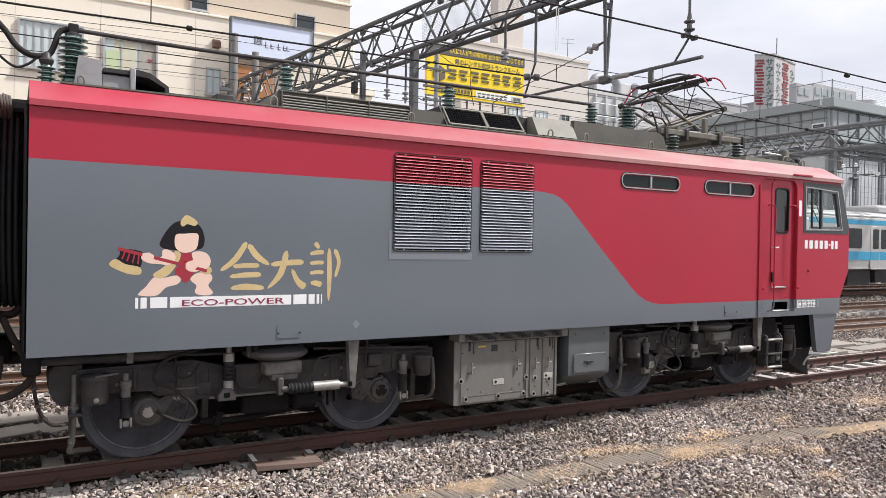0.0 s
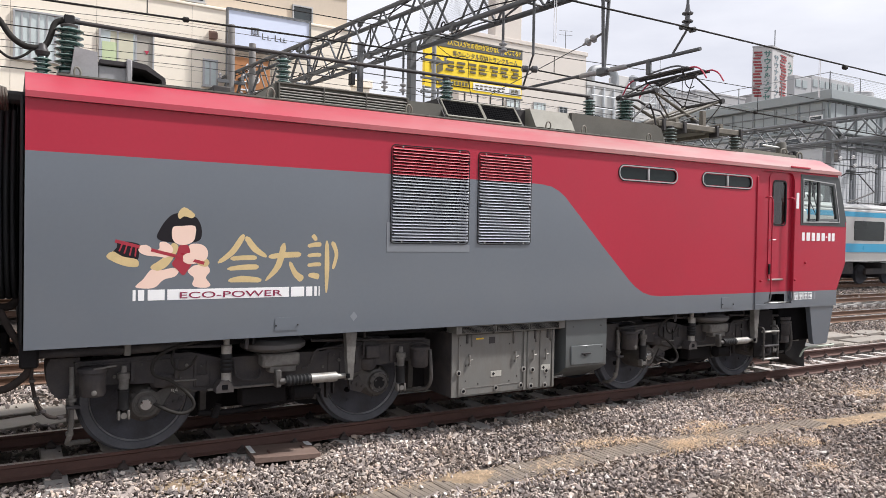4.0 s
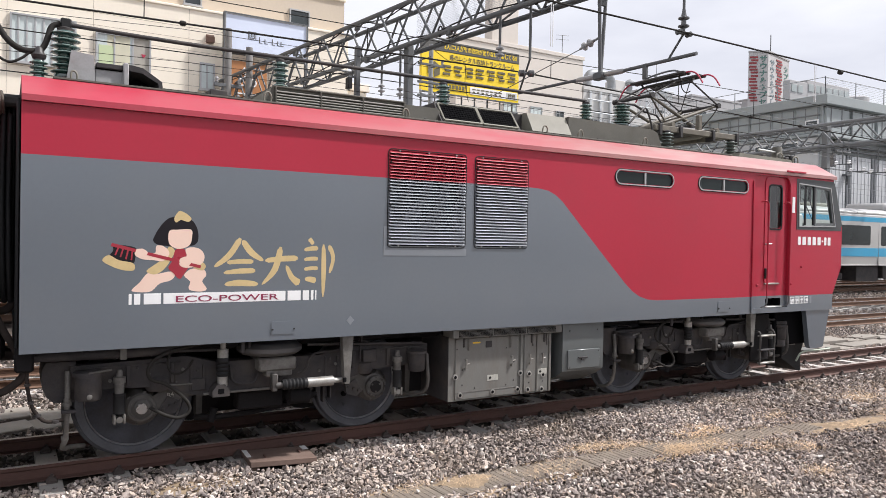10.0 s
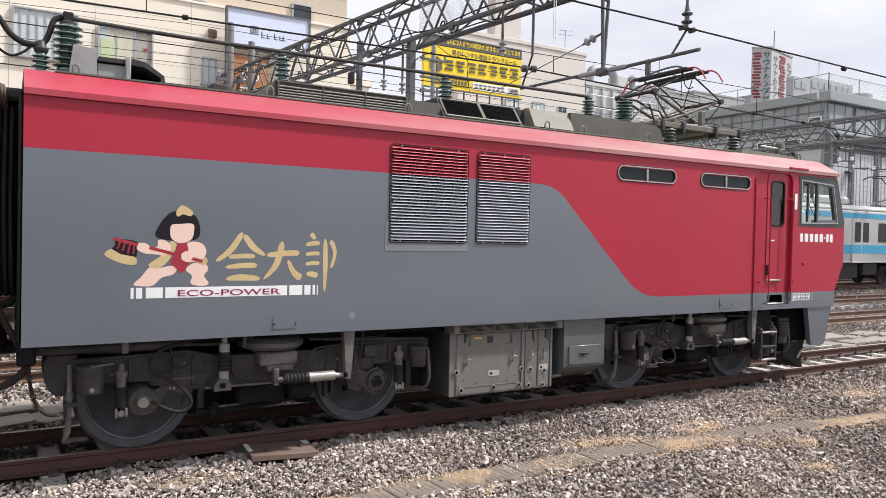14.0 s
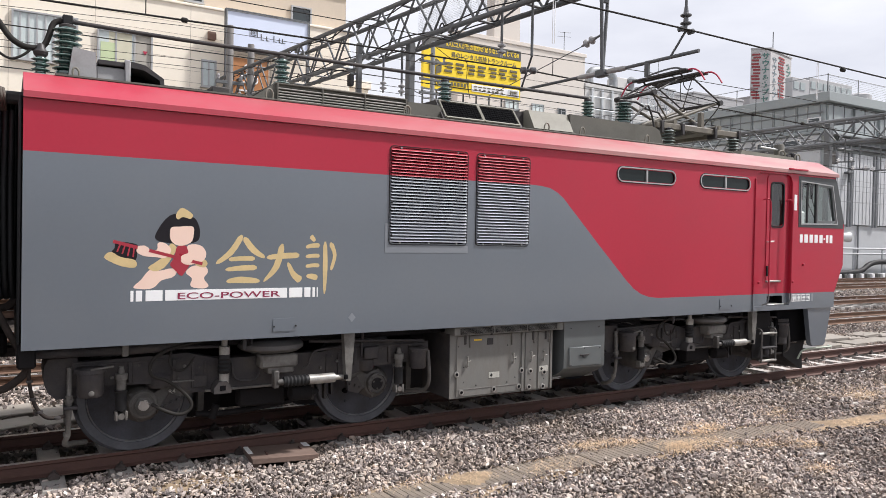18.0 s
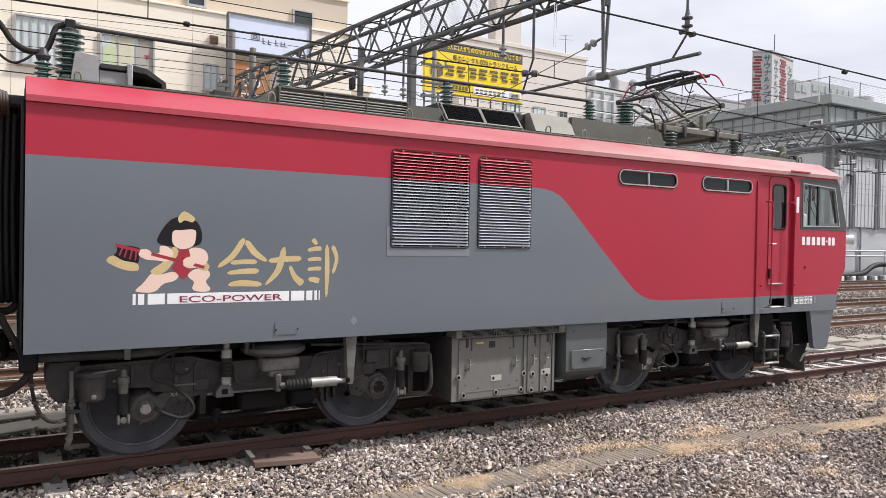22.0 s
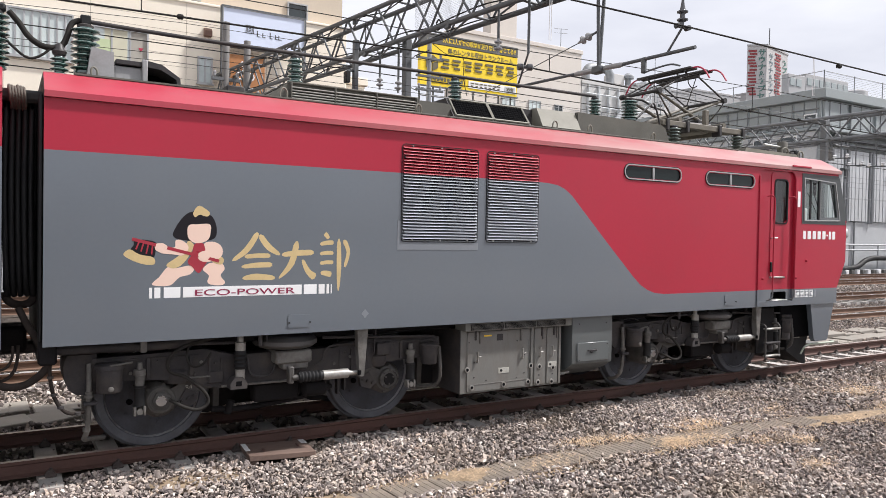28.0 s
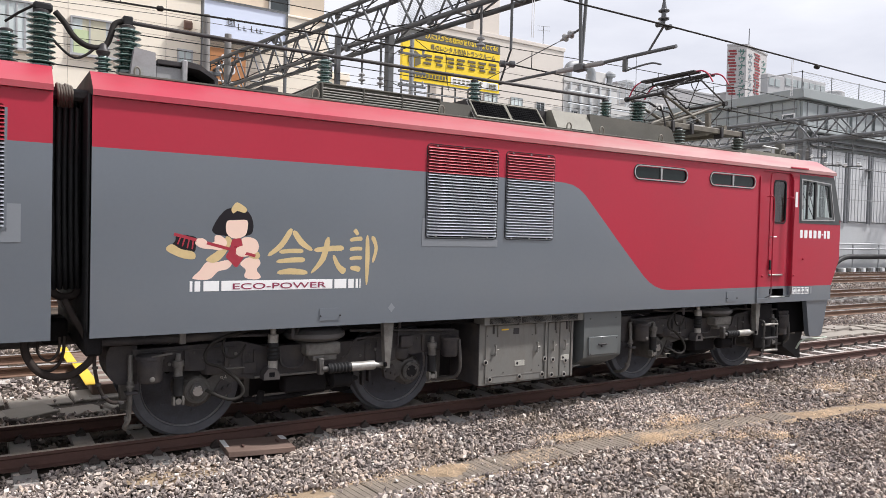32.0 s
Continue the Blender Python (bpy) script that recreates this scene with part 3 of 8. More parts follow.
# concrete sleepers of the nearest tracks
f = Form()
prof = [(-0.10, -0.17), (0.10, -0.17), (0.13, -0.30), (-0.13, -0.30)]
m = 4
f.add([(x, -1.0, z) for x, z in prof] + [(x, 1.0, z) for x, z in prof], [(0, 1, 2, 3), (7, 6, 5, 4), (0, 4, 5, 1), (1, 5, 6, 2), (3, 2, 6, 7), (0, 3, 7, 4)])
SLEEPER_MESH = f.mesh("sleeper", SLEEPER, 0)
f = Form()
for s in (-0.566, 0.566):
    for d in (-0.095, 0.095):
        f.box(-0.055, 0.055, s + d - 0.035, s + d + 0.030, -0.172, -0.140, 0.010)
        f.prism([(-0.050, -0.140), (0.050, -0.140), (0.030, -0.112), (-0.022, -0.105)], s + d - 0.020, s + d + 0.028)
        f.lathe((0.004, s + d, -0.115), (0, 0, 1), [(0, 0.020), (0.028, 0.018), (0.036, 0.010)], 8)
CLIP_MESH = f.mesh("rail_clip", RAIL_CLIP, 30)
for i in range(0, 44):
    x = -2.6 + 0.6 * i
    ob = part("sleeper", SLEEPER_MESH, None, tracks[0])
    ob.location.x = x
    ob.rotation_euler.z = random.uniform(-0.012, 0.012)
    ob = part("rail_clip", CLIP_MESH, None, tracks[0])
    ob.location.x = x
for k in range(1, 4):
    for i in range(0, 30):
        ob = part("sleeper", SLEEPER_MESH, None, tracks[k])
        ob.location.x, ob.location.z = (14 if k == 1 else 20) + 0.62 * i, -0.035
for i in range(0, 14):
    ob = part("sleeper", SLEEPER_MESH, None, tracks[1])
    ob.location.x = -4 + 0.62 * i

# skewed run of concrete trough lids through the ballast
trough = thing("trough_lids", "run of ribbed grey concrete cable trough lids in ballast", "cable trough", kind="structure")
lid = Form().box(0, 0.485, 0, 0.42, -0.10, 0.0, 0.006)
for i in range(7):
    lid.box(0.02 + 0.065 * i, 0.070 + 0.065 * i, 0.015, 0.405, 0.0, 0.0032, 0.001)
LID = lid.mesh("lid", LID_MAT, 30)
def lids_at(x):
    return -2.7175 + 0.161 * x - 0.0151 * x * x


x = 1.2
while x < 17:
    s = math.atan(0.161 - 0.0302 * x)
    ob = part("lid", LID, None, trough)
    ob.location = (x, lids_at(x) - 0.41, -0.188 + random.uniform(-0.004, 0.003))
    ob.rotation_euler = (random.uniform(-0.006, 0.006), random.uniform(-0.006, 0.006), s + random.uniform(-0.01, 0.01))
    x += 0.489 * math.cos(s)

# sand washed up along both sides of the lids
f = Form()
for side, off in ((1, 0.0), (-1, -0.42)):
    pts = []
    for i in range(61):
        x = 1.2 + 0.26 * i
        w = 0.11 + 0.05 * math.sin(2.1 * x + side) + 0.04 * math.sin(5.3 * x)
        pts.append((x, lids_at(x) + off, lids_at(x) + off + side * w))
    f.add([(x, y, -0.196) for x, y, _ in pts] + [(x, y, -0.206) for x, _, y in pts], [(i, i + 1, i + 62, i + 61) for i in range(60)])
# thin sand over the far lids
for row in range(5):
    pts = []
    for i in range(41):
        x = 9.4 + 0.185 * i
        mid = lids_at(x) - 0.21 + 0.10 * math.sin(1.3 * x + 2.2 * row)
        w = 0.05 + 0.04 * math.sin(2.7 * x + row) + 0.03 * math.sin(6.1 * x + 2 * row)
        pts.append((x, mid - max(w, 0.004), mid + max(w, 0.004)))
    f.add([(x, a, -0.1875 + 0.0006 * row) for x, a, _ in pts] + [(x, b, -0.1875 + 0.0006 * row) for x, _, b in pts], [(i, i + 1, i + 42, i + 41) for i in range(40)])
# low mounds of soil over the lids and between the stones
SOIL = [(4.02, -2.44, 0.36, 0.20, -0.184), (1.62, -1.40, 0.50, 0.24, -0.178), (2.30, -2.45, 0.50, 0.20, -0.186), (10.2, -2.90, 1.3, 0.15, -0.184)]
for k, (cx, cy, rx, ry, z) in enumerate(SOIL):
    vs, fs, n = [(cx, cy, z + 0.012)], [], 28
    for ring in (0.4, 0.75, 1.0):
        for i in range(n):
            a = 2 * math.pi * i / n
            q = ring * (1 + 0.16 * math.sin(3 * a + k) + 0.10 * math.sin(7 * a + 2 * k) + 0.06 * math.sin(11 * a))
            vs.append((cx + rx * q * math.cos(a), cy + ry * q * math.sin(a), z + (0.010 if ring < 0.5 else 0.004 if ring < 0.9 else -0.012)))
    fs += [(0, 1 + i, 1 + (i + 1) % n) for i in range(n)]
    for r in range(2):
        fs += [(1 + r * n + i, 1 + (r + 1) * n + i, 1 + (r + 1) * n + (i + 1) % n, 1 + r * n + (i + 1) % n) for i in range(n)]
    f.add(vs, fs)
sand = part("sand_drift", f, SAND)
tagged(sand, "pale brown sand along the trough lids", "sand", kind="structure")

# rusty board lying beside the near rail
board = thing("board", "weathered brown board lying on ballast beside the rail", "board", at=(2.56, -0.965, -0.125))
part("plate", Form().box(-0.35, 0.35, -0.265, 0.265, -0.03, 0.03, 0.006), PLANK, board)
for x, y in ((-0.17, -0.08), (0.22, 0.02)):
    part("staple", Form().box(x - 0.010, x + 0.010, y - 0.05, y + 0.05, 0.028, 0.05, 0.004), RAIL, board)
part("end_band", Form().box(-0.352, -0.30, -0.05, 0.266, 0.0295, 0.033, 0.001), WHITE, board, "worn white end band")
part("end_band", Form().box(0.285, 0.352, 0.10, 0.266, 0.0295, 0.033, 0.001), WHITE, board)
part("bearer", Form().box(-0.33, -0.25, -0.24, 0.24, -0.09, -0.03, 0.006), PLANK, board)
board.rotation_euler = (radians(-2), radians(1.5), radians(-5.5))

# concrete slabs of the path between the tracks
path = thing("path_slabs", "grey concrete path slabs between the tracks", "paving", kind="structure")
SLABS = [Form().box(0, 0.57, 0, 0.48, -0.12, 0.0, 0.012).mesh("slab", CONCRETE, 30), Form().box(0, 0.74, 0, 0.56, -0.12, 0.0, 0.012).mesh("slab", CONCRETE, 30)]
for j, (y, step, turn) in enumerate(((1.50, 0.60, 0.30), (2.28, 0.77, 0.05))):
    for i in range(48):
        x = -5.04 + step * i
        if 2.2 < x < 11.5 or x > 26:
            continue
        ob = part("slab", SLABS[j], None, path)
        ob.location = (x + random.uniform(-0.03, 0.03), y + random.uniform(-0.05, 0.05), -0.16 + random.uniform(-0.02, 0.02))
        ob.rotation_euler = (random.uniform(-0.05, 0.05), random.uniform(-0.05, 0.05), turn * random.uniform(0.5, 1.3) if x < 4 else random.uniform(-0.06, 0.06))

cross = thing("crossing_board", "yellow-edged crossing boards between the rails", "boards", kind="structure")
for i in range(6):
    part("board", Form().box(1.30, 2.60, 4.36 + 0.165 * i, 4.36 + 0.165 * i + 0.155, -0.12, -0.015, 0.008), PLANK, cross)
for i in range(9):
    part("board", Form().box(1.36, 2.60, 2.50 + 0.20 * i, 2.50 + 0.20 * i + 0.185, -0.16, -0.02, 0.008), CONCRETE if i % 2 else PLANK, cross)
part("yellow_edge", Form().box(1.28, 1.44, 2.50, 4.27, -0.02, -0.006, 0.002), YELLOW, cross, "yellow painted edge")
part("yellow_edge", Form().box(1.22, 1.36, 4.40, 6.0, -0.02, -0.004, 0.002), YELLOW, cross)
# ---- the locomotive: front section ----
HALF = 1.404          # half width of the body
REAR, SILL, EAVE, BELT = 0.105, 1.20, 3.376, 2.923
WAIST = [(5.53, 2.920), (5.70, 2.912), (5.84, 2.893), (5.96, 2.845), (6.07, 2.770), (6.18, 2.665), (6.69, 2.18), (7.20, 1.705), (7.33, 1.600), (7.47, 1.525),
         (7.62, 1.480), (7.80, 1.462)]
BODY_MATS = [GREY, RED, ROOF, BLACK, DARK, CAB_GREY]


def body_shell(name, parent, left, right, waist, nose):
    """The painted box of a section, from its rear to its front; nose gives the front's outline."""
    f = Form()
    low = [(left, SILL), (right, SILL)] + nose[:1]
    line = [(left, BELT)] + waist + nose[:1]
    high = nose[1:] + [(left, EAVE)]
    grey = low + line[::-1][1:]
    red = nose[:1] + high + line[:-1]
    for y in (-HALF, HALF):
        o = len(f.v)
        for poly, slot in ((grey, 0), (red, 1)):
            f.add([(x, y, z) for x, z in poly], [tuple(range(len(poly)))], slot)
    rim = [(left, SILL), (right, SILL)] + nose + [(left, EAVE), (left, BELT)]
    for i in range(len(rim)):
        (x0, z0), (x1, z1) = rim[i], rim[(i + 1) % len(rim)]
        slot = 3 if x0 == left and x1 == left else 1 if z0 > 1.3 else 0
        f.add([(x0, -HALF, z0), (x1, -HALF, z1), (x1, HALF, z1), (x0, HALF, z0)], [(0, 1, 2, 3)], slot)
    me = bpy.data.meshes.new(name)
    bm = bmesh.new()
    vs = [bm.verts.new(p) for p in f.v]
    for face, slot in zip(f.f, f.k):
        bm.faces.new([vs[i] for i in face]).material_index = slot
    bmesh.ops.remove_doubles(bm, verts=bm.verts, dist=1e-4)
    bmesh.ops.recalc_face_normals(bm, faces=bm.faces)
    bm.to_mesh(me)
    bm.free()
    for m in BODY_MATS:
        me.materials.append(m)
    return part(name, me, None, parent)


def roof_shell(parent, left, right, slope):
    f = Form()
    prof = [(-1.44, EAVE + 0.002), (-1.44, 3.432), (-1.425, 3.442), (-1.215, 3.618), (-1.18, 3.632), (1.18, 3.632), (1.215, 3.618), (1.425, 3.442), (1.44, 3.432), (1.44, EAVE + 0.002)]
    n = len(prof)
    vs = [(left, y, z) for y, z in prof] + [(right - slope * max(0, z - 3.44), y, z) for y, z in prof]
    fs = [(i, i + 1, i + 1 + n, i + n) for i in range(n - 1)] + [(n - 1, 0, n, 2 * n - 1), tuple(range(n)), tuple(range(2 * n - 1, n - 1, -1))]
    f.add(vs, fs)
    me = f.mesh("roof_shell", [RED_ROOF, ROOF, BLACK], 30)
    for p in me.polygons:
        c = p.center
        if p.normal.z > 0.95:
            p.material_index = 1
        elif p.normal.x < -0.9:
            p.material_index = 2
    return part("roof_shell", me, None, parent, "glossy red sloping roof edge")


def sheet(outline, y):
    """A single thin pane that faces the camera's side of the track."""
    return Form().add([(u, y, v) for u, v in outline], [tuple(range(len(outline)))])


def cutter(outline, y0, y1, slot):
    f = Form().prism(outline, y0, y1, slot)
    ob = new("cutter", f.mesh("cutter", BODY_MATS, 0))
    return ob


loco = thing("locomotive", "red and dark grey electric locomotive section standing on the track", "locomotive")
NOSE = [(11.99, 1.46), (12.22, 1.91), (12.22, 2.60), (11.95, EAVE)]
body = body_shell("body", loco, REAR, 11.99, WAIST, NOSE)
LOUVRES = [(3.595, 4.62), (4.735, 5.525)]
LV0, LV1 = 2.155, 3.25
cab_glass = [(10.995, 3.262), (11.85, 3.225), (12.00, 2.60), (11.015, 2.58)]
cuts = [cutter([(9.98, 1.55), (11.90, 1.55), (12.10, 1.95), (12.10, 2.58), (11.86, 3.30), (9.98, 3.30)], -1.34, 1.34, 5),
        cutter(cab_glass, -1.6, 1.6, 5),
        cutter(rounded(10.27, 10.61, 2.51, 3.215, 0.07), -1.6, -1.2, 5),
        cutter([(11.7, 2.60), (12.5, 2.60), (12.5, 3.24), (11.7, 3.24)], -1.31, 1.31, 5),
        cutter([(x, max(z, 1.464)) for x, z in rounded(9.865, 10.765, 1.275, 3.345, 0.10) if z > 1.5] + [(10.765, 1.464), (9.865, 1.464)][::-1], -1.6, -1.366, 1),
        cutter([(9.865, 1.464), (10.765, 1.464), (10.765, 1.275), (9.865, 1.275)], -1.6, -1.366, 0),
        cutter(rounded(10.25, 10.64, 1.295, 1.425, 0.02), -1.6, -1.20, 4)]
# louvre and window recesses get near-black faces in place of deep shade
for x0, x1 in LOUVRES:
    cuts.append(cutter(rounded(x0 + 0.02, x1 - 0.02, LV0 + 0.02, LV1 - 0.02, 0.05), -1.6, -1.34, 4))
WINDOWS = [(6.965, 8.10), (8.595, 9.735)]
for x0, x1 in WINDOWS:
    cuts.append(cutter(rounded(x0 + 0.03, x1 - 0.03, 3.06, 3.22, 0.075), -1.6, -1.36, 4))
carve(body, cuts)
roof_shell(loco, REAR, 11.99, 1.25)

# grey surround of the cab window, on the painted side
f = Form()
ring_frame(f, [(10.935, 3.345), (11.95, 3.345), (12.20, 2.525), (10.955, 2.525)], [(10.985, 3.275), (11.862, 3.237), (12.015, 2.588), (11.005, 2.568)], -1.409, -1.398)
f.prism([(11.93, 3.36), (11.99, 3.30), (12.225, 2.60), (12.16, 2.60)], -1.407, -1.38)
part("window_surround", f, SURROUND, loco, "dark grey cab window surround")
cab_window = Form()
ring_frame(cab_window, [(10.985, 3.275), (11.862, 3.237), (12.015, 2.588), (11.005, 2.568)], [(11.002, 3.258), (11.846, 3.221), (11.995, 2.606), (11.022, 2.586)], -1.420, -1.385)
cw = part("cab_window", cab_window, ALU, loco, "metal-framed sliding cab window")
for x0, x1, y in ((11.390, 11.435, -1.412), (11.165, 11.215, -1.404)):
    part("mullion", Form().box(x0, x1, y, -1.385, 2.60, 3.245), BLACK, cw)
f = Form()
ring_frame(f, [(11.435, 3.240), (11.842, 3.222), (11.985, 2.612), (11.435, 2.598)], [(11.470, 3.205), (11.822, 3.190), (11.945, 2.650), (11.470, 2.640)], -1.410, -1.388)
part("sash", f, CAB_GREY, cw, "dark grey sliding sash")
part("pane", sheet([(11.0, 3.26), (11.40, 3.245), (11.40, 2.59), (11.02, 2.585)], -1.396), PANE, cw)
part("pane", sheet([(11.40, 3.245), (11.85, 3.225), (11.995, 2.605), (11.40, 2.59)], -1.390), PANE, cw)
far_win = Form()
ring_frame(far_win, [(10.885, 3.285), (11.80, 3.25), (11.985, 2.585), (10.905, 2.565)], [(10.925, 3.245), (11.765, 3.215), (11.935, 2.625), (10.945, 2.605)], 1.385, 1.42)
far_win.box(11.27, 11.33, 1.385, 1.42, 2.60, 3.24)
fw = part("cab_window", far_win, BLACK, loco)
part("pane", sheet([(10.92, 3.25), (11.77, 3.22), (11.94, 2.62), (10.94, 2.60)], 1.40), PANE, fw)
part("bulkhead", Form().box(9.99, 10.86, -1.10, 1.30, 1.56, 3.29, 0.01), CAB_INNER, loco)
part("instrument_case", Form().box(11.70, 11.84, -0.95, -0.75, 2.56, 2.82, 0.03), WHITE, loco, "white instrument case on the desk")
part("roller_bracket", Form().box(11.38, 11.44, -1.34, -1.30, 3.00, 3.22, 0.01), BLACK, loco)
# wiper-like lever, driver's desk and seat back seen through the cab windows
for y in (-1.28, -0.62, 0.02, 0.66):
    part("windscreen_pillar", Form().prism([(11.92, 3.26), (11.98, 3.26), (12.20, 2.58), (12.13, 2.58)], y - 0.018, y + 0.018), BLACK, loco)
part("wiper", Form().rod((12.16, -0.95, 2.62), (12.03, -0.80, 3.10), 0.007).rod((12.14, -0.98, 2.70), (12.05, -0.92, 3.05), 0.008), BLACK, loco)
part("partition", Form().box(10.87, 10.90, -1.355, 1.30, 1.56, 3.29, 0.005), CAB_INNER, loco)
part("seat_back", Form().box(10.75, 10.90, -1.05, -0.55, 1.9, 2.80, 0.05), UNDER, loco)
part("sun_blind", Form().box(11.0, 11.22, -1.30, -1.28, 2.98, 3.24, 0.005), UNDER, loco)
part("driver_desk", Form().box(11.35, 11.95, -1.25, 1.0, 1.58, 2.55, 0.03), UNDER, loco)
f = Form().hose([(11.30, -1.2, 2.60), (11.22, -1.2, 2.76), (11.12, -1.2, 2.86)], 0.012)
f.hose([(11.24, -1.15, 3.24), (11.24, -1.15, 2.95)], 0.02)
part("lever", f, BLACK, loco)

# cab door with its window and grab rails
f = Form()
ring_frame(f, rounded(10.19, 10.675, 1.655, 3.335, 0.09), rounded(10.28, 10.60, 2.53, 3.205, 0.065), -1.376, -1.35)
door = part("door", f, RED, loco)
f = Form()
ring_frame(f, rounded(10.262, 10.618, 2.502, 3.223, 0.075), rounded(10.285, 10.597, 2.527, 3.20, 0.06), -1.384, -1.355)
part("window_frame", f, BLACK, door)
part("pane", sheet(rounded(10.275, 10.605, 2.52, 3.205, 0.06), -1.364), DOOR_PANE, door)
part("sill", Form().box(10.20, 10.56, -1.40, -1.36, 1.645, 1.67), DIRTY_METAL, door, "bare metal door sill")
f = Form().hose([(10.21, -1.36, 2.28), (10.21, -1.42, 2.28), (10.31, -1.42, 2.285)], 0.011)
part("handle", f, CHROME, door)
part("keyhole", Form().box(10.20, 10.235, -1.40, -1.36, 1.74, 1.90), BLACK, door)
for x in (10.145, 10.70):
    f = Form().hose([(x - 0.09, -1.40, 2.93), (x - 0.05, -1.455, 2.945), (x, -1.47, 2.89), (x, -1.47, 2.4), (x, -1.47, 1.47)], 0.012)
    gb = part("grab_rail", f, RED, loco, "red grab rail beside the cab door")
    part("rail_foot", Form().hose([(x, -1.47, 1.47), (x, -1.47, 1.38), (x - 0.02, -1.455, 1.32), (x - 0.06, -1.40, 1.29)], 0.012), CAB_GREY, gb)
part("step_plate", Form().box(10.24, 10.65, -1.40, -1.22, 1.285, 1.30), CHROME, loco)
part("gutter", Form().box(10.62, 11.10, -1.462, -1.43, 3.425, 3.455), RED, loco)
# small studs on the cab side
for x, z in ((11.10, 1.92), (10.78, 1.92), (10.83, 1.645), (9.98, 1.64)):
    part("stud", Form().lathe((x, -1.402, z), (0, -1, 0), [(0, 0.022), (0.02, 0.020), (0.03, 0.010)], 12), RED, loco)

# engine-room windows
for x0, x1 in WINDOWS:
    f = Form()
    ring_frame(f, rounded(x0 + 0.010, x1 - 0.010, 3.040, 3.245, 0.100, 8), rounded(x0 + 0.024, x1 - 0.024, 3.054, 3.231, 0.086, 8), -1.418, -1.38)
    xm = (x0 + x1) / 2
    f.box(xm - 0.018, xm + 0.018, -1.412, -1.38, 3.06, 3.225)
    g = Form()
    ring_frame(g, rounded(x0, x1, 3.03, 3.255, 0.11, 8), rounded(x0 + 0.012, x1 - 0.012, 3.042, 3.243, 0.098, 8), -1.409, -1.38)
    w = part("engine_room_window", f, ALU, loco, "long rounded window with a bright metal frame")
    part("gasket", g, BLACK, w)
    part("pane", Form().prism(rounded(x0 + 0.03, xm, 3.06, 3.225, 0.06), -1.392, -1.388), TRAIN_GLASS, w)
    part("pane", Form().prism(rounded(xm, x1 - 0.03, 3.06, 3.225, 0.06), -1.392, -1.388), TRAIN_GLASS, w)

# intake louvres, red above the belt and grey below
slat_meshes = {}
for x0, x1 in LOUVRES:
    f = Form()
    ring_frame(f, rounded(x0, x1, LV0, LV1, 0.05), rounded(x0 + 0.008, x1 - 0.008, LV0 + 0.008, LV1 - 0.008, 0.044), -1.410, -1.35)
    me = f.mesh("louvre_frame", BLACK, 30)
    lv = part("louvre_panel", me, None, loco, "tall intake louvre panel, red above and grey below")
    n = 30
    pitch = (LV1 - LV0 - 0.05) / n
    for i in range(n):
        z = LV0 + 0.028 + pitch * (i + 0.5)
        key = (x0, z > BELT)
        if key not in slat_meshes:
            d = -0.004 if z > BELT else 0.0
            s = Form().prism([(-0.040, 0.001 + d), (-0.048, -0.004 + d), (-0.050, -0.008 + d), (-0.046, -0.010 + d), (0.010, 0.016 + d), (0.010, 0.021), (0.004, 0.021)], x0 + 0.02, x1 - 0.02,
                             swap=lambda u, v, w: (v, -1.383 + u * 0.9, w))
            slat_meshes[key] = s.mesh("slat", SLAT_RED if z > BELT else SLAT_GREY, 30)
        ob = part("slat", slat_meshes[key], None, lv)
        ob.location.z = z
    for i in range(3):
        for z in (LV0 + 0.022, LV1 - 0.022):
            x = x0 + (x1 - x0) * (0.14 + 0.36 * i)
            part("bolt", Form().lathe((x, -1.404, z), (0, -1, 0), [(0, 0.011), (0.010, 0.009)], 8), ALU, lv)
    for x in (x0 + 0.03, x1 - 0.03):
        for z in (2.26, 2.62, 2.78, 3.10):
            part("bolt", Form().lathe((x, -1.418, z), (0, -1, 0), [(0, 0.012), (0.010, 0.010)], 8), BLACK, lv)
part("backing_plate", Form().prism([(3.555, 2.39), (3.595, 2.39), (3.595, 2.15), (4.632, 2.15), (4.632, 2.068), (3.555, 2.068)], -1.408, -1.403), GREY_LIGHT, loco, "lighter grey backing plate below the louvre")

# hatches, diamond mark, small pictogram plates
for x0, x1, z0, z1 in ((2.312, 2.562, 1.262, 1.392), (9.09, 9.36, 1.255, 1.41)):
    h = part("hatch", Form().prism(rounded(x0, x1, z0, z1, 0.015), -1.412, -1.403), GREY, loco)
    for x in (x0 + 0.012, x1 - 0.012):
        part("latch", Form().lathe((x, -1.41, z0 + 0.05), (0, -1, 0), [(0, 0.010), (0.012, 0.008)], 8), BLACK, h)
part("diamond_mark", Form().prism([(3.134, 1.372), (3.178, 1.422), (3.222, 1.372), (3.178, 1.322)], -1.4065, -1.403), GREY_LIGHT, loco, "pale diamond mark")
for i in range(4):
    x = 10.83 + 0.125 * i
    pl = part("notice_plate", Form().prism(rounded(x, x + 0.10, 1.325, 1.44, 0.008), -1.4075, -1.403), WHITE, loco)
    f = Form().box(x + 0.012, x + 0.040, -1.4095, -1.407, 1.395, 1.428, 0.001).box(x + 0.052, x + 0.088, -1.4095, -1.407, 1.405, 1.428, 0.001)
    f.box(x + 0.012, x + 0.030 + 0.006 * i, -1.4095, -1.407, 1.338, 1.382, 0.001).box(x + 0.058, x + 0.088, -1.4095, -1.407, 1.338, 1.360 + 0.008 * (i % 3), 0.001)
    part("pictogram", f, GREY, pl)
pl = part("notice_plate", Form().prism(rounded(11.345, 11.40, 1.325, 1.44, 0.006), -1.4068, -1.403), GREY_LIGHT, loco)
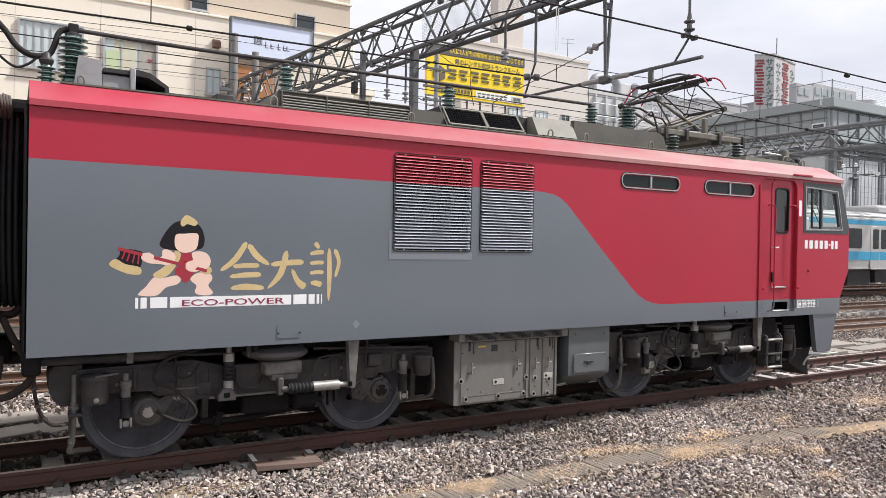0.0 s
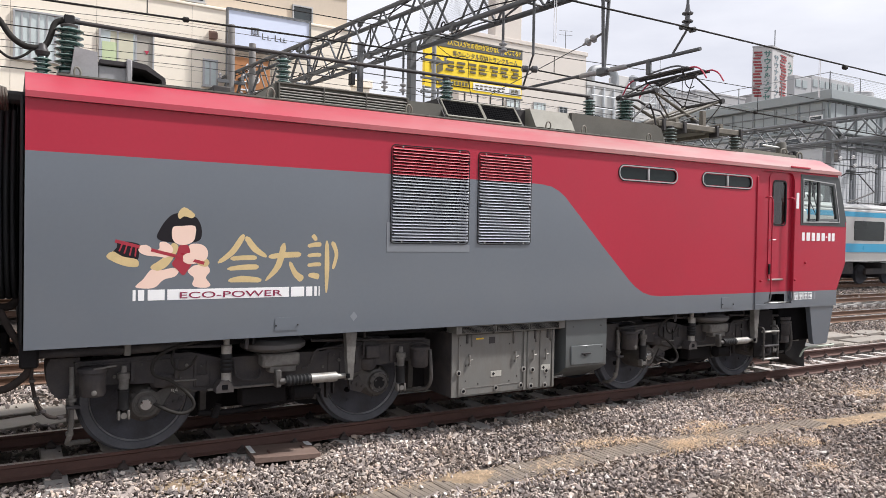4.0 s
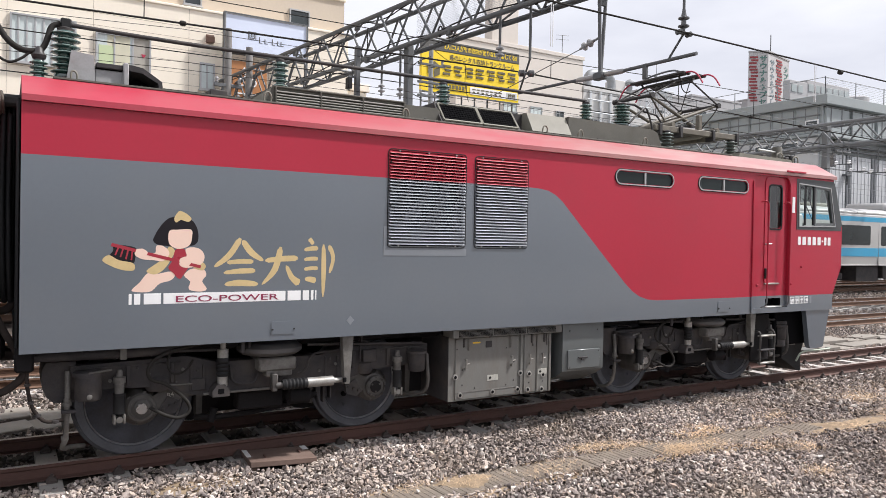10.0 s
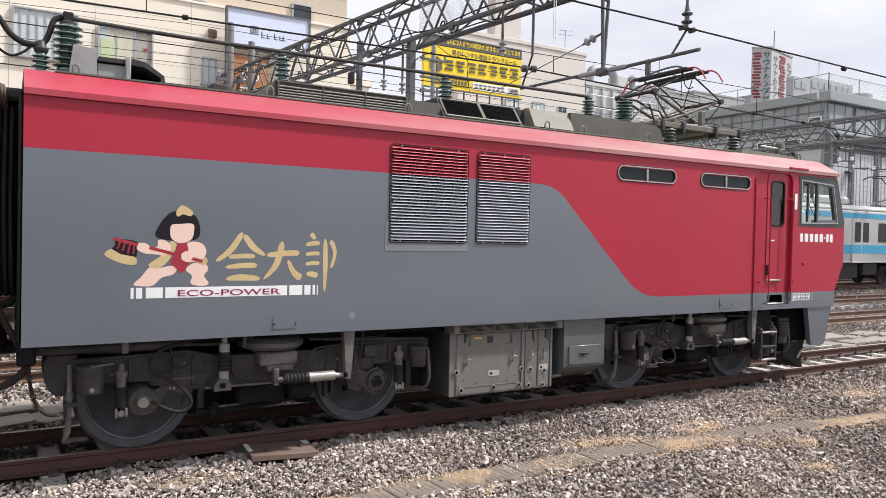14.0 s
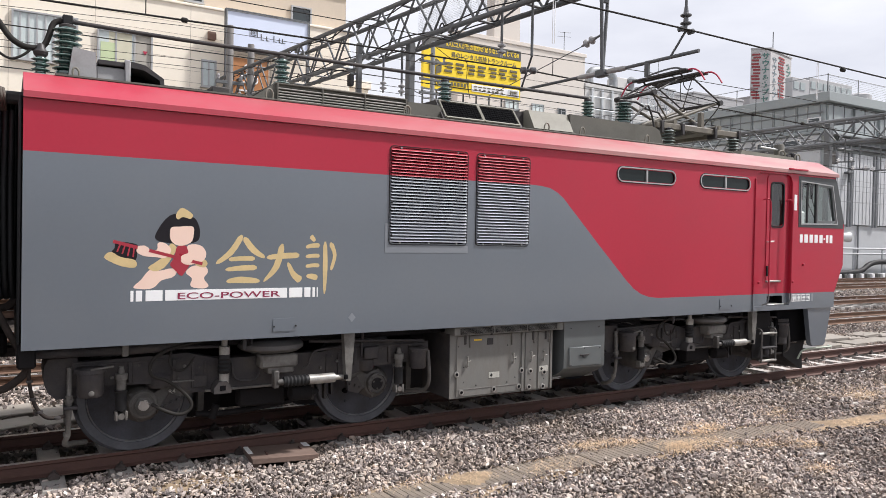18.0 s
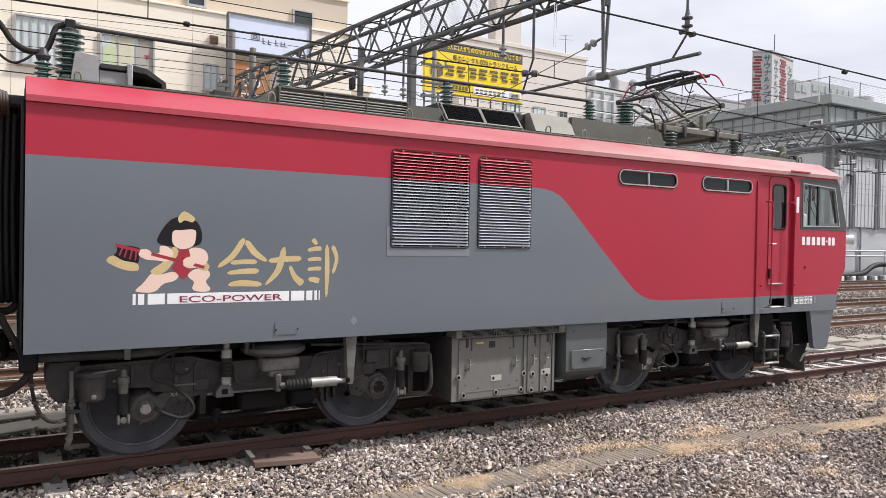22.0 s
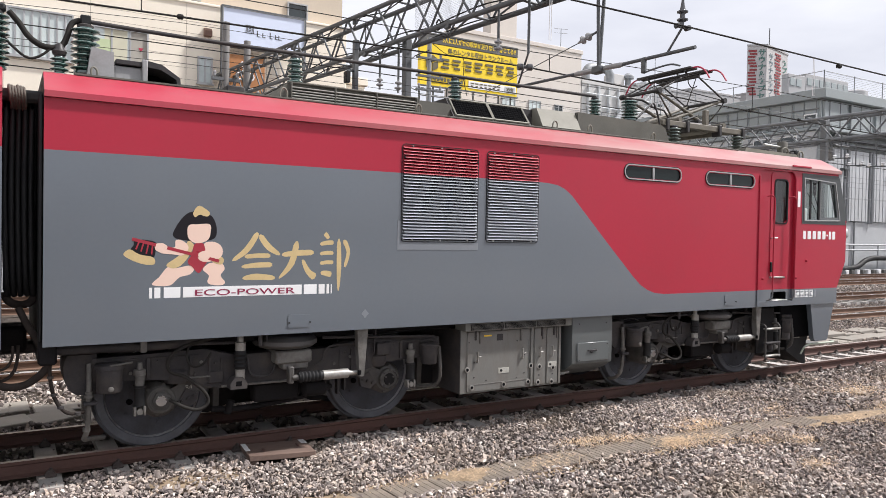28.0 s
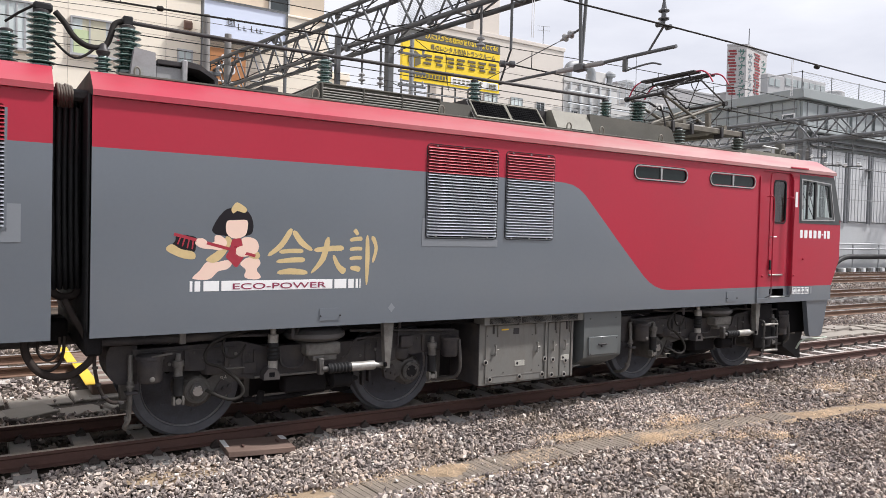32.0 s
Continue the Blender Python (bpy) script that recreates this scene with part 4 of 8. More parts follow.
# running number as plain bars, end numeral
for x, w in ((10.985, 0.10), (11.105, 0.12), (11.245, 0.115), (11.38, 0.115), (11.515, 0.115), (11.645, 0.045), (11.70, 0.09), (11.80, 0.105)):
    f = Form()
    if w < 0.05:
        f.box(x, x + w, -1.4085, -1.404, 2.330, 2.356, 0.001)
    else:
        f.prism(rounded(x + 0.014, x + w - 0.014, 2.276, 2.410, 0.012, 2), -1.4085, -1.404)
    part("number_bar", f, WHITE, loco)
me = lettering("1", 0.33, 0.001, 0.004)
me.materials.append(WHITE)
ob = part("end_numeral", me, None, loco, "white end numeral")
ob.location, ob.scale = (10.862, -1.408, 2.795), (1.7, 1.0, 1.08)

# side lettering: white strip with wine-red letters, gold brush strokes, plain coloured emblem
strip = None
for x0, x1 in ((0.972, 0.998), (1.018, 1.072), (1.102, 1.252), (1.275, 2.455), (2.478, 2.618), (2.640, 2.706), (2.728, 2.756), (2.775, 2.788)):
    ob = part("white_bar", Form().box(x0, x1, -1.4065, -1.403, 1.602, 1.702, 0.001), WHITE, loco)
    if x1 - x0 > 1:
        strip = ob
me = lettering("ECO-POWER", 0.098, 0.001, 0.0006)
me.materials.append(WINE)
ob = part("letters", me, None, strip, "wine-red capital letters")
ob.location, ob.scale = (1.878, -1.408, 1.617), (1.76, 1.0, 0.86)


def smooth(pts, closed=True, n=4):
    """A rounded line through points in x and z."""
    out, m = [], len(pts)
    for i in range(m if closed else m - 1):
        p0, p1, p2, p3 = (pts[(i + k) % m] if closed else pts[min(max(i + k, 0), m - 1)] for k in (-1, 0, 1, 2))
        for j in range(n):
            t = j / n
            out.append(tuple(0.5 * (2 * b + (c - a) * t + (2 * a - 5 * b + 4 * c - d) * t * t + (3 * b - a - 3 * c + d) * t ** 3) for a, b, c, d in zip(p0, p1, p2, p3)))
    return out if closed else out + [pts[-1]]


def stroke(pts, widths):
    """A brush stroke of changing width along points in x and z."""
    left, right = [], []
    for i, (x, z) in enumerate(pts):
        a, b = pts[max(i - 1, 0)], pts[min(i + 1, len(pts) - 1)]
        dx, dz = b[0] - a[0], b[1] - a[1]
        n = math.hypot(dx, dz)
        w = widths[i] / 2
        left.append((x - dz / n * w, z + dx / n * w))
        right.append((x + dz / n * w, z - dx / n * w))
    return left + right[::-1]


GOLD_A = [([(1.74, 1.95), (1.88, 2.06), (1.99, 2.23)], (0.03, 0.05, 0.045)), ([(2.01, 2.21), (2.10, 2.09), (2.22, 2.01)], (0.045, 0.055, 0.03)), ([(1.86, 1.99), (2.12, 2.00)], (0.035, 0.04)), ([(1.83, 1.89), (2.14, 1.91)], (0.03, 0.045)), ([(1.84, 1.775), (1.98, 1.79), (2.17, 1.775)], (0.03, 0.055, 0.04)), ([(2.24, 2.01), (2.58, 2.035)], (0.04, 0.05)), ([(2.40, 2.15), (2.34, 1.92), (2.21, 1.77)], (0.05, 0.055, 0.02)), ([(2.46, 1.96), (2.52, 1.84), (2.60, 1.775)], (0.03, 0.05, 0.07))]
GOLD_B = [([(2.65, 2.12), (2.80, 2.14)], (0.03, 0.04)),
          ([(2.65, 2.02), (2.80, 2.03)], (0.03, 0.035)),
          ([(2.65, 1.92), (2.80, 1.93)], (0.03, 0.035)),
          ([(2.66, 1.82), (2.78, 1.80)], (0.03, 0.05)),
          ([(2.86, 2.18), (2.865, 1.90), (2.86, 1.63)], (0.035, 0.045, 0.02)),
          ([(2.92, 2.17), (2.97, 2.04), (2.93, 1.88)], (0.045, 0.035, 0.03)),
          ([(2.70, 2.235), (2.745, 2.18)], (0.04, 0.03))]
for i, (pts, widths) in enumerate(GOLD_A + GOLD_B):
    if len(pts) == 2:
        pts, widths = [pts[0], ((pts[0][0] + pts[1][0]) / 2, (pts[0][1] + pts[1][1]) / 2 + 0.006), pts[1]], (widths[0], max(widths), widths[1])
    fine = [w[0] for w in smooth([(w, 0.0) for w in widths], False)]
    fine = [0.35 * fine[0]] + fine[1:-1] + [0.45 * fine[-1]]
    part("gold_stroke", Form().prism(stroke(smooth(pts, False), [1.15 * w for w in fine]), -1.4042 - 0.0001 * i, -1.4030), DECAL_GOLD, loco)
# plain coloured patches of the side emblem


EMBLEM_DARK = [[(1.288, 2.387), (1.235, 2.323), (1.195, 2.251), (1.177, 2.195), (1.215, 2.159), (1.304, 2.145), (1.4, 2.135), (1.51, 2.148), (1.566, 2.171), (1.585, 2.221), (1.581, 2.288), (1.558, 2.351), (1.521, 2.393), (1.429, 2.428), (1.341, 2.417)],
               [(0.854, 2.149), (1.021, 2.129), (1.027, 2.053), (1.002, 1.978), (0.886, 2.006), (0.802, 2.039), (0.834, 2.094)]]
EMBLEM_GOLD = [[(1.318, 2.14), (1.373, 2.098), (1.333, 2.012), (1.298, 1.955), (1.253, 1.907), (1.186, 1.879), (1.122, 1.913), (1.212, 1.983), (1.27, 2.04)],
               [(1.625, 1.992), (1.659, 1.954), (1.634, 1.916), (1.583, 1.922), (1.541, 1.954)],
               [(0.802, 2.058), (0.886, 2.012), (1.007, 1.984), (1.015, 1.92), (0.925, 1.92), (0.823, 1.957), (0.748, 2.009)],
               [(1.363, 2.412), (1.417, 2.479), (1.515, 2.419), (1.493, 2.378), (1.424, 2.393), (1.38, 2.369)]]
EMBLEM_LEGS = [[(1.133, 1.891), (1.213, 1.884), (1.334, 1.906), (1.375, 1.869), (1.335, 1.821), (1.241, 1.794), (1.175, 1.73), (1.109, 1.714), (1.004, 1.725), (1.009, 1.753), (1.061, 1.802)],
               [(1.458, 1.868), (1.513, 1.925), (1.583, 1.933), (1.648, 1.916), (1.663, 1.866), (1.627, 1.808), (1.671, 1.74), (1.628, 1.712), (1.529, 1.722), (1.501, 1.752), (1.514, 1.809)]]
EMBLEM_BIB = [(1.378, 2.112), (1.455, 2.121), (1.498, 2.041), (1.507, 1.969), (1.458, 1.882), (1.417, 1.834), (1.361, 1.889), (1.315, 1.941), (1.352, 2.012)]
EMBLEM_ARMS = [[(1.205, 2.144), (1.264, 2.145), (1.318, 2.097), (1.313, 2.046), (1.265, 2.003), (1.185, 2.012), (1.092, 2.02), (1.032, 2.048), (1.019, 2.081), (1.047, 2.109), (1.091, 2.118), (1.131, 2.082), (1.197, 2.082)],
               [(1.469, 2.118), (1.538, 2.136), (1.609, 2.114), (1.644, 2.056), (1.63, 1.992), (1.569, 1.954), (1.471, 1.94), (1.415, 1.969), (1.423, 2.02), (1.478, 2.049)]]
EMBLEM_OVAL = [(1.321, 2.288), (1.398, 2.301), (1.517, 2.304), (1.526, 2.229), (1.51, 2.165), (1.46, 2.13), (1.394, 2.121), (1.339, 2.146), (1.312, 2.197)]
EMBLEM_ENDS = [[(1.031, 2.109), (1.091, 2.115), (1.131, 2.082), (1.092, 2.026), (1.04, 2.048)], [(1.415, 2.02), (1.484, 2.049), (1.526, 2.012), (1.499, 1.96), (1.435, 1.954)]]
patches = [(DECAL_SKIN, p) for p in EMBLEM_LEGS] + [(DECAL_BLACK, p) for p in EMBLEM_DARK] + [(DECAL_GOLD, p) for p in EMBLEM_GOLD]
patches += [(DECAL_RED, EMBLEM_BIB)] + [(DECAL_SKIN, p) for p in EMBLEM_ARMS] + [(DECAL_SKIN, EMBLEM_OVAL)]
patches += [(DECAL_RED, stroke([(0.821, 2.154), (1.611, 1.948)], (0.030, 0.030)))] + [(DECAL_SKIN, p) for p in EMBLEM_ENDS]
patches += [(DECAL_RED, stroke(p, (0.013, 0.013))) for p in ([(0.884, 2.136), (0.855, 2.058)], [(0.923, 2.125), (0.898, 2.039)], [(0.964, 2.114), (0.944, 2.02)], [(1.0, 2.109), (0.991, 2.012)])]
for i, (m, outline) in enumerate(patches):
    if len(outline) > 4:
        outline = smooth(outline)
    part("emblem_patch", Form().prism(outline, -1.4042 - 0.0002 * i, -1.4030), m, loco)

# ---- bogies ----
AXLES = (1.149, 3.649)
BOGIE_STEP = 6.811
wheels = []


def wheel_mesh(side):
    prof = [(0.494, 0.10), (0.494, 0.585), (0.522, 0.588), (0.533, 0.562), (0.612, 0.556), (0.622, 0.546), (0.622, 0.478), (0.612, 0.468), (0.585, 0.455), (0.572, 0.42),
            (0.562, 0.25), (0.59, 0.20), (0.64, 0.17), (0.64, 0.05)]
    f = Form().lathe((0, 0, 0), (0, side, 0), prof, 56)
    for i in range(6):
        a = math.pi * i / 3
        f.lathe((0.33 * math.cos(a), side * 0.565, 0.33 * math.sin(a)), (0, side, 0), [(0, 0.022), (0.012, 0.02)], 8)
    f.lathe((-0.179, side * 0.56, -0.16), (0, side, 0), [(0, 0.032), (0.030, 0.030)], 14, slot=3)
    me = f.mesh("wheel", [WHEEL, WHEEL_RIM, WHEEL_TYRE, DARK], 35)
    for p in me.polygons:
        r = math.hypot(p.center.x, p.center.z)
        if 0.458 < r < 0.472:
            p.material_index = 1
        elif r > 0.472:
            p.material_index = 2
    return me


WHEEL_NEAR, WHEEL_FAR = wheel_mesh(-1), wheel_mesh(1)
AXLE_MESH = Form().rod((0, -0.60, 0), (0, 0.60, 0), 0.085, seg=20).mesh("axle", WHEEL)


def bogie_parts(root):
    """The pieces of one bogie, about the rear bogie's places; returns the frame's mesh and a list of pieces."""
    out = []

    def piece(name, form, m, label=""):
        out.append((name, form.mesh(name, m), label))

    beam = [(0.52, 0.80), (0.52, 1.02), (1.55, 1.05), (1.85, 0.97), (2.95, 0.97), (3.25, 1.05), (4.30, 1.02), (4.30, 0.80), (3.60, 0.77), (3.12, 0.64), (1.70, 0.64), (1.22, 0.77)]
    frame_mesh = Form().prism(beam, -1.10, -0.93).mesh("bogie", UNDER, 30)
    piece("side_frame", Form().prism(beam, 0.93, 1.10), GRIME_SHADE)
    piece("transom", Form().box(2.05, 2.75, -0.93, 0.93, 0.62, 0.92, 0.02), GRIME_SHADE)
    for x in (0.50, 4.20):
        piece("end_beam", Form().box(x, x + 0.12, -0.93, 0.93, 0.80, 1.00, 0.02), GRIME_SHADE)
    for x in (0.75, 1.02, 1.42, 3.35, 3.78, 4.05):
        piece("rib", Form().box(x - 0.02, x + 0.02, -1.125, -1.098, 0.80, 1.00), UNDER)
    piece("flange", Form().box(0.56, 1.50, -1.118, -1.098, 0.985, 1.003, 0.003), UNDER)
    piece("flange", Form().box(3.30, 4.28, -1.118, -1.098, 0.985, 1.003, 0.003), UNDER)
    # lower flanges in a lighter grey, painting the highlight along the frame's edge
    piece("flange", Form().box(1.72, 3.10, -1.122, -1.098, 0.645, 0.668, 0.005), BOGIE_MID)
    piece("flange", Form().box(1.26, 1.62, -1.120, -1.098, 0.765, 0.780, 0.004), BOGIE_MID)
    for x in (1.75, 3.05):
        piece("traction_motor", Form().lathe((x, -0.42, 0.56), (0, 1, 0), [(0, 0.18), (0.03, 0.33), (0.81, 0.33), (0.84, 0.18)], 20), GRIME_SHADE)
    # axle boxes and radius arms
    for i, x in enumerate(AXLES):
        a = Form().lathe((x, -0.68, 0.56), (0, -1, 0), [(0, 0.185), (0.28, 0.185), (0.31, 0.165), (0.335, 0.150), (0.35, 0.145), (0.36, 0.12)], 28)
        s = 1 if i == 0 else -1
        a.prism([(x + s * 0.10, 0.66), (x + s * 0.10, 0.50), (x + s * 0.30, 0.60), (x + s * 0.62, 0.66), (x + s * 0.62, 0.80), (x + s * 0.30, 0.78)], -1.03, -0.90)
        for k in range(6):
            t = math.pi * k / 3 + 0.3
            a.lathe((x + 0.152 * math.cos(t), -0.99, 0.56 + 0.152 * math.sin(t)), (0, -1, 0), [(0, 0.017), (0.03, 0.015)], 6)
        piece("axle_box", a, BOGIE_DIM)
        lug = Form().prism([(x + s * 0.16, 0.52), (x + s * 0.22, 0.46), (x + s * 0.34, 0.50), (x + s * 0.36, 0.60), (x + s * 0.24, 0.66)], -1.045, -0.98)
        for k in range(3):
            lug.lathe((x + s * (0.20 + 0.06 * k), -1.045, 0.53 + 0.025 * k), (0, -1, 0), [(0, 0.016), (0.018, 0.014)], 8)
        piece("axle_lug", lug, UNDER)
        if i == 0:
            piece("axle_flange", Form().lathe((x, -1.03, 0.56), (0, -1, 0), [(0, 0.140), (0.014, 0.140), (0.026, 0.128), (0.028, 0.104), (0.020, 0.100)], 28).lathe((x, -1.05, 0.56), (0, -1, 0), [(0, 0.086), (0.016, 0.084), (0.020, 0.074)], 6), BOGIE_DIM)
            piece("axle_end_cap", Form().lathe((x, -1.066, 0.56), (0, -1, 0), [(0, 0.053), (0.014, 0.053), (0.018, 0.049)], 24), STEEL, "bright steel axle end cap")
        else:
            c = Form().lathe((x, -1.05, 0.56), (0, -1, 0), [(0, 0.125), (0.035, 0.12), (0.042, 0.105), (0.03, 0.10)], 24)
            for k in range(3):
                t = 2 * math.pi * k / 3 + 0.5
                c.lathe((x + 0.055 * math.cos(t), -1.08, 0.56 + 0.055 * math.sin(t)), (0, -1, 0), [(0, 0.014), (0.012, 0.012)], 8)
            piece("axle_cover", c, BOGIE_DIM)
            piece("cover_plate", Form().lathe((x, -1.082, 0.56), (0, -1, 0), [(0, 0.070), (0.008, 0.066)], 18), GRIME_SHADE)
            for k in range(8):
                t = math.pi * k / 4
                piece("bolt", Form().lathe((x + 0.105 * math.cos(t), -1.088, 0.56 + 0.105 * math.sin(t)), (0, -1, 0), [(0, 0.012), (0.012, 0.010)], 6), UNDER)
    # sand boxes and pipes
    piece("sand_box", Form().lathe((0.67, -1.16, 0.71), (0, 0, 1), [(0, 0.10), (0.02, 0.115), (0.22, 0.115), (0.225, 0.135), (0.26, 0.135), (0.275, 0.10)], 20), UNDER)
    piece("end_bracket", Form().prism([(0.57, 1.06), (0.325, 1.06), (0.297, 1.00), (0.290, 0.92), (0.300, 0.82), (0.335, 0.74), (0.395, 0.685), (0.57, 0.68)], -1.06, -0.55), UNDER)
    piece("drain_plug", Form().lathe((0.67, -1.27, 0.755), (0, -1, 0), [(0, 0.026), (0.014, 0.024), (0.018, 0.012)], 12), BOGIE_MID)
    piece("lid_latch", Form().rod((0.66, -1.29, 0.975), (0.86, -1.22, 0.985), 0.010), BOGIE_MID)
    piece("sand_pipe", Form().hose([(0.50, -1.10, 0.98), (0.50, -1.12, 0.72), (0.49, -1.10, 0.36), (0.47, -1.02, 0.26), (0.55, -0.80, 0.20), (0.68, -0.66, 0.16)], 0.024), BOGIE_MID)
    piece("pipe_clamp", Form().box(0.45, 0.57, -1.17, -1.07, 0.60, 0.63), UNDER)
    piece("pipe_union", Form().lathe((0.50, -1.12, 0.66), (0, 0, 1), [(0, 0.024), (0.005, 0.040), (0.03, 0.040), (0.035, 0.030), (0.06, 0.034), (0.065, 0.024)], 10), BOGIE_MID)
    piece("pipe_union", Form().lathe((0.485, -1.09, 0.34), (0, 0, 1), [(0, 0.024), (0.005, 0.034), (0.04, 0.034), (0.045, 0.024)], 10), BOGIE_MID)
    piece("sand_box", Form().lathe((4.13, -1.16, 0.72), (0, 0, 1), [(0, 0.085), (0.02, 0.10), (0.20, 0.10), (0.205, 0.12), (0.235, 0.12), (0.25, 0.08)], 20), UNDER)
    piece("sand_pipe", Form().hose([(4.24, -1.20, 0.92), (4.25, -1.22, 0.70), (4.25, -1.20, 0.52), (4.22, -1.10, 0.44), (4.05, -0.85, 0.40)], 0.022), BOGIE_DIM)
    # upright dampers beside the wheels
    for x in (0.935, 3.88):
        d = Form().lathe((x, -1.16, 0.56), (0, 0, 1), [(0, 0.052), (0.17, 0.052), (0.175, 0.060), (0.19, 0.060)], 16)
        piece("damper_sleeve", d, BLACK)
        d = Form().lathe((x, -1.16, 0.75), (0, 0, 1), [(0, 0.044), (0.09, 0.044), (0.095, 0.056), (0.15, 0.056), (0.155, 0.03), (0.22, 0.022)], 16)
        piece("damper_body", d, BOGIE_MID)
        d = Form().box(x - 0.055, x - 0.030, -1.20, -1.12, 0.46, 0.55).box(x + 0.030, x + 0.055, -1.20, -1.12, 0.46, 0.55).lathe((x, -1.20, 0.50), (0, 1, 0), [(0, 0.03), (0.08, 0.03)], 12)
        piece("clevis", d, BOGIE_MID)
    # hose loop by the first axle box
    piece("hose", Form().hose([(1.72, -1.20, 1.19), (1.50, -1.22, 1.15), (1.34, -1.23, 1.11), (1.22, -1.23, 1.04), (1.175, -1.23, 0.95), (1.20, -1.23, 0.87), (1.32, -1.23, 0.82), (1.43, -1.23, 0.74),
                               (1.52, -1.23, 0.65), (1.565, -1.23, 0.56), (1.53, -1.23, 0.495), (1.45, -1.23, 0.475), (1.36, -1.22, 0.50), (1.28, -1.20, 0.54), (1.22, -1.12, 0.57)], 0.017), CABLE)
    piece("hose", Form().hose([(1.38, -1.18, 1.10), (1.36, -1.20, 0.98), (1.42, -1.20, 0.90), (1.52, -1.20, 0.92), (1.60, -1.18, 1.02)], 0.011), CABLE)
    # upright damper between the axles with its shoe
    d = Form().lathe((1.885, -1.20, 0.84), (0, 0, 1), [(0, 0.056)] + [(0.01 + 0.02 * k, 0.066 if k % 2 else 0.056) for k in range(9)] + [(0.19, 0.056)], 16)
    piece("bellows", d, BLACK)
    d = Form().lathe((1.885, -1.20, 0.74), (0, 0, 1), [(0, 0.050), (0.10, 0.050)], 16)
    piece("damper_tube", d, DIRTY_METAL, "bare metal damper tube")
    d = Form().lathe((1.885, -1.20, 1.03), (0, 0, 1), [(0, 0.055), (0.08, 0.055), (0.085, 0.03), (0.17, 0.03)], 16)
    piece("damper_tube", d, DIRTY_METAL, "bare metal damper tube")
    piece("damper_shoe", Form().prism([(1.775, 0.645), (1.775, 0.705), (1.82, 0.765), (1.90, 0.765), (1.945, 0.705), (1.945, 0.645)], -1.26, -1.12), UNDER)
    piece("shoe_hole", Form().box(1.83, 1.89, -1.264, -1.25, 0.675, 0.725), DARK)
    # air spring, its seat and the level damper
    d = Form().lathe((2.42, -1.00, 1.005), (0, 0, 1), [(0, 0.22), (0.015, 0.30), (0.05, 0.345), (0.09, 0.345), (0.125, 0.30), (0.14, 0.22)], 32)
    piece("air_spring", d, AIR_SPRING)
    d = Form().box(2.24, 2.64, -1.26, -0.90, 0.86, 1.00, 0.02).box(2.32, 2.60, -1.24, -0.9, 0.80, 0.87, 0.01)
    piece("spring_seat", d, BOGIE_MID)
    d = Form().box(2.36, 2.42, -1.32, -1.24, 0.66, 0.84, 0.01).rod((2.40, -1.30, 0.72), (2.50, -1.30, 0.72), 0.030)
    piece("damper_lug", d, BOGIE_DIM)
    d = Form().lathe((2.47, -1.30, 0.72), (1, 0, 0), [(0, 0.050)] + [(0.01 + 0.02 * k, 0.060 if k % 2 else 0.050) for k in range(13)] + [(0.28, 0.050)], 16)
    piece("bellows", d, BLACK)
    d = Form().lathe((2.74, -1.30, 0.72), (1, 0, 0), [(0, 0.052), (0.29, 0.052), (0.30, 0.03), (0.40, 0.024)], 18)
    piece("level_damper", d, DIRTY_METAL, "bare metal horizontal damper")
    d = Form().prism([(3.115, 1.20), (3.245, 1.20), (3.205, 0.68), (3.15, 0.68)], -1.35, -1.27)
    piece("hanger_bracket", d, BOGIE_MID)
    piece("bracket_pin", Form().box(3.125, 3.165, -1.365, -1.34, 0.70, 0.75), DARK)
    # brake rigging, gear cases and clutter under the frame
    piece("brake_beam", Form().box(1.62, 3.18, 0.30, 0.86, 0.13, 0.62, 0.03), GRIME_SHADE)
    piece("gear_case", Form().lathe((1.40, 0.10, 0.50), (0, 1, 0), [(0, 0.30), (0.04, 0.36), (0.22, 0.36), (0.26, 0.30)], 20), GRIME_SHADE)
    piece("gear_case", Form().lathe((3.40, 0.10, 0.50), (0, 1, 0), [(0, 0.30), (0.04, 0.36), (0.22, 0.36), (0.26, 0.30)], 20), GRIME_SHADE)
    for x, s in ((1.149, -1), (1.149, 1), (3.649, -1), (3.649, 1)):
        piece("brake_block", Form().prism([(x + s * 0.60, 0.34), (x + s * 0.66, 0.36), (x + s * 0.67, 0.78), (x + s * 0.60, 0.76)], -0.66, -0.53), BOGIE_DIM)
    piece("cylinder", Form().lathe((2.62, -1.02, 0.53), (1, 0, 0), [(0, 0.05), (0.02, 0.085), (0.24, 0.085), (0.26, 0.05), (0.34, 0.02)], 14), GRIME_SHADE)
    for x in (1.60, 1.72, 3.02, 3.16, 3.92):
        piece("frame_web", Form().box(x - 0.012, x + 0.012, -1.116, -1.098, 0.70, 0.95, 0.003), UNDER)
    for x, z in ((0.60, 0.94), (0.60, 0.86), (1.10, 0.96), (1.46, 0.80), (1.66, 0.90), (3.08, 0.92), (3.36, 0.84), (3.70, 0.96), (4.22, 0.94), (4.22, 0.86)):
        piece("rivet", Form().lathe((x, -1.10, z), (0, -1, 0), [(0, 0.012), (0.010, 0.009)], 8), BOGIE_DIM)
    d = Form().hose([(1.70, -0.80, 0.36), (1.95, -0.80, 0.34), (2.35, -0.80, 0.36), (2.75, -0.78, 0.40)], 0.030).rod((1.86, -0.82, 0.30), (1.90, -0.82, 0.44), 0.04).box(2.1, 2.6, -0.98, -0.80, 0.42, 0.62, 0.02)
    piece("brake_rigging", d, GRIME_SHADE)
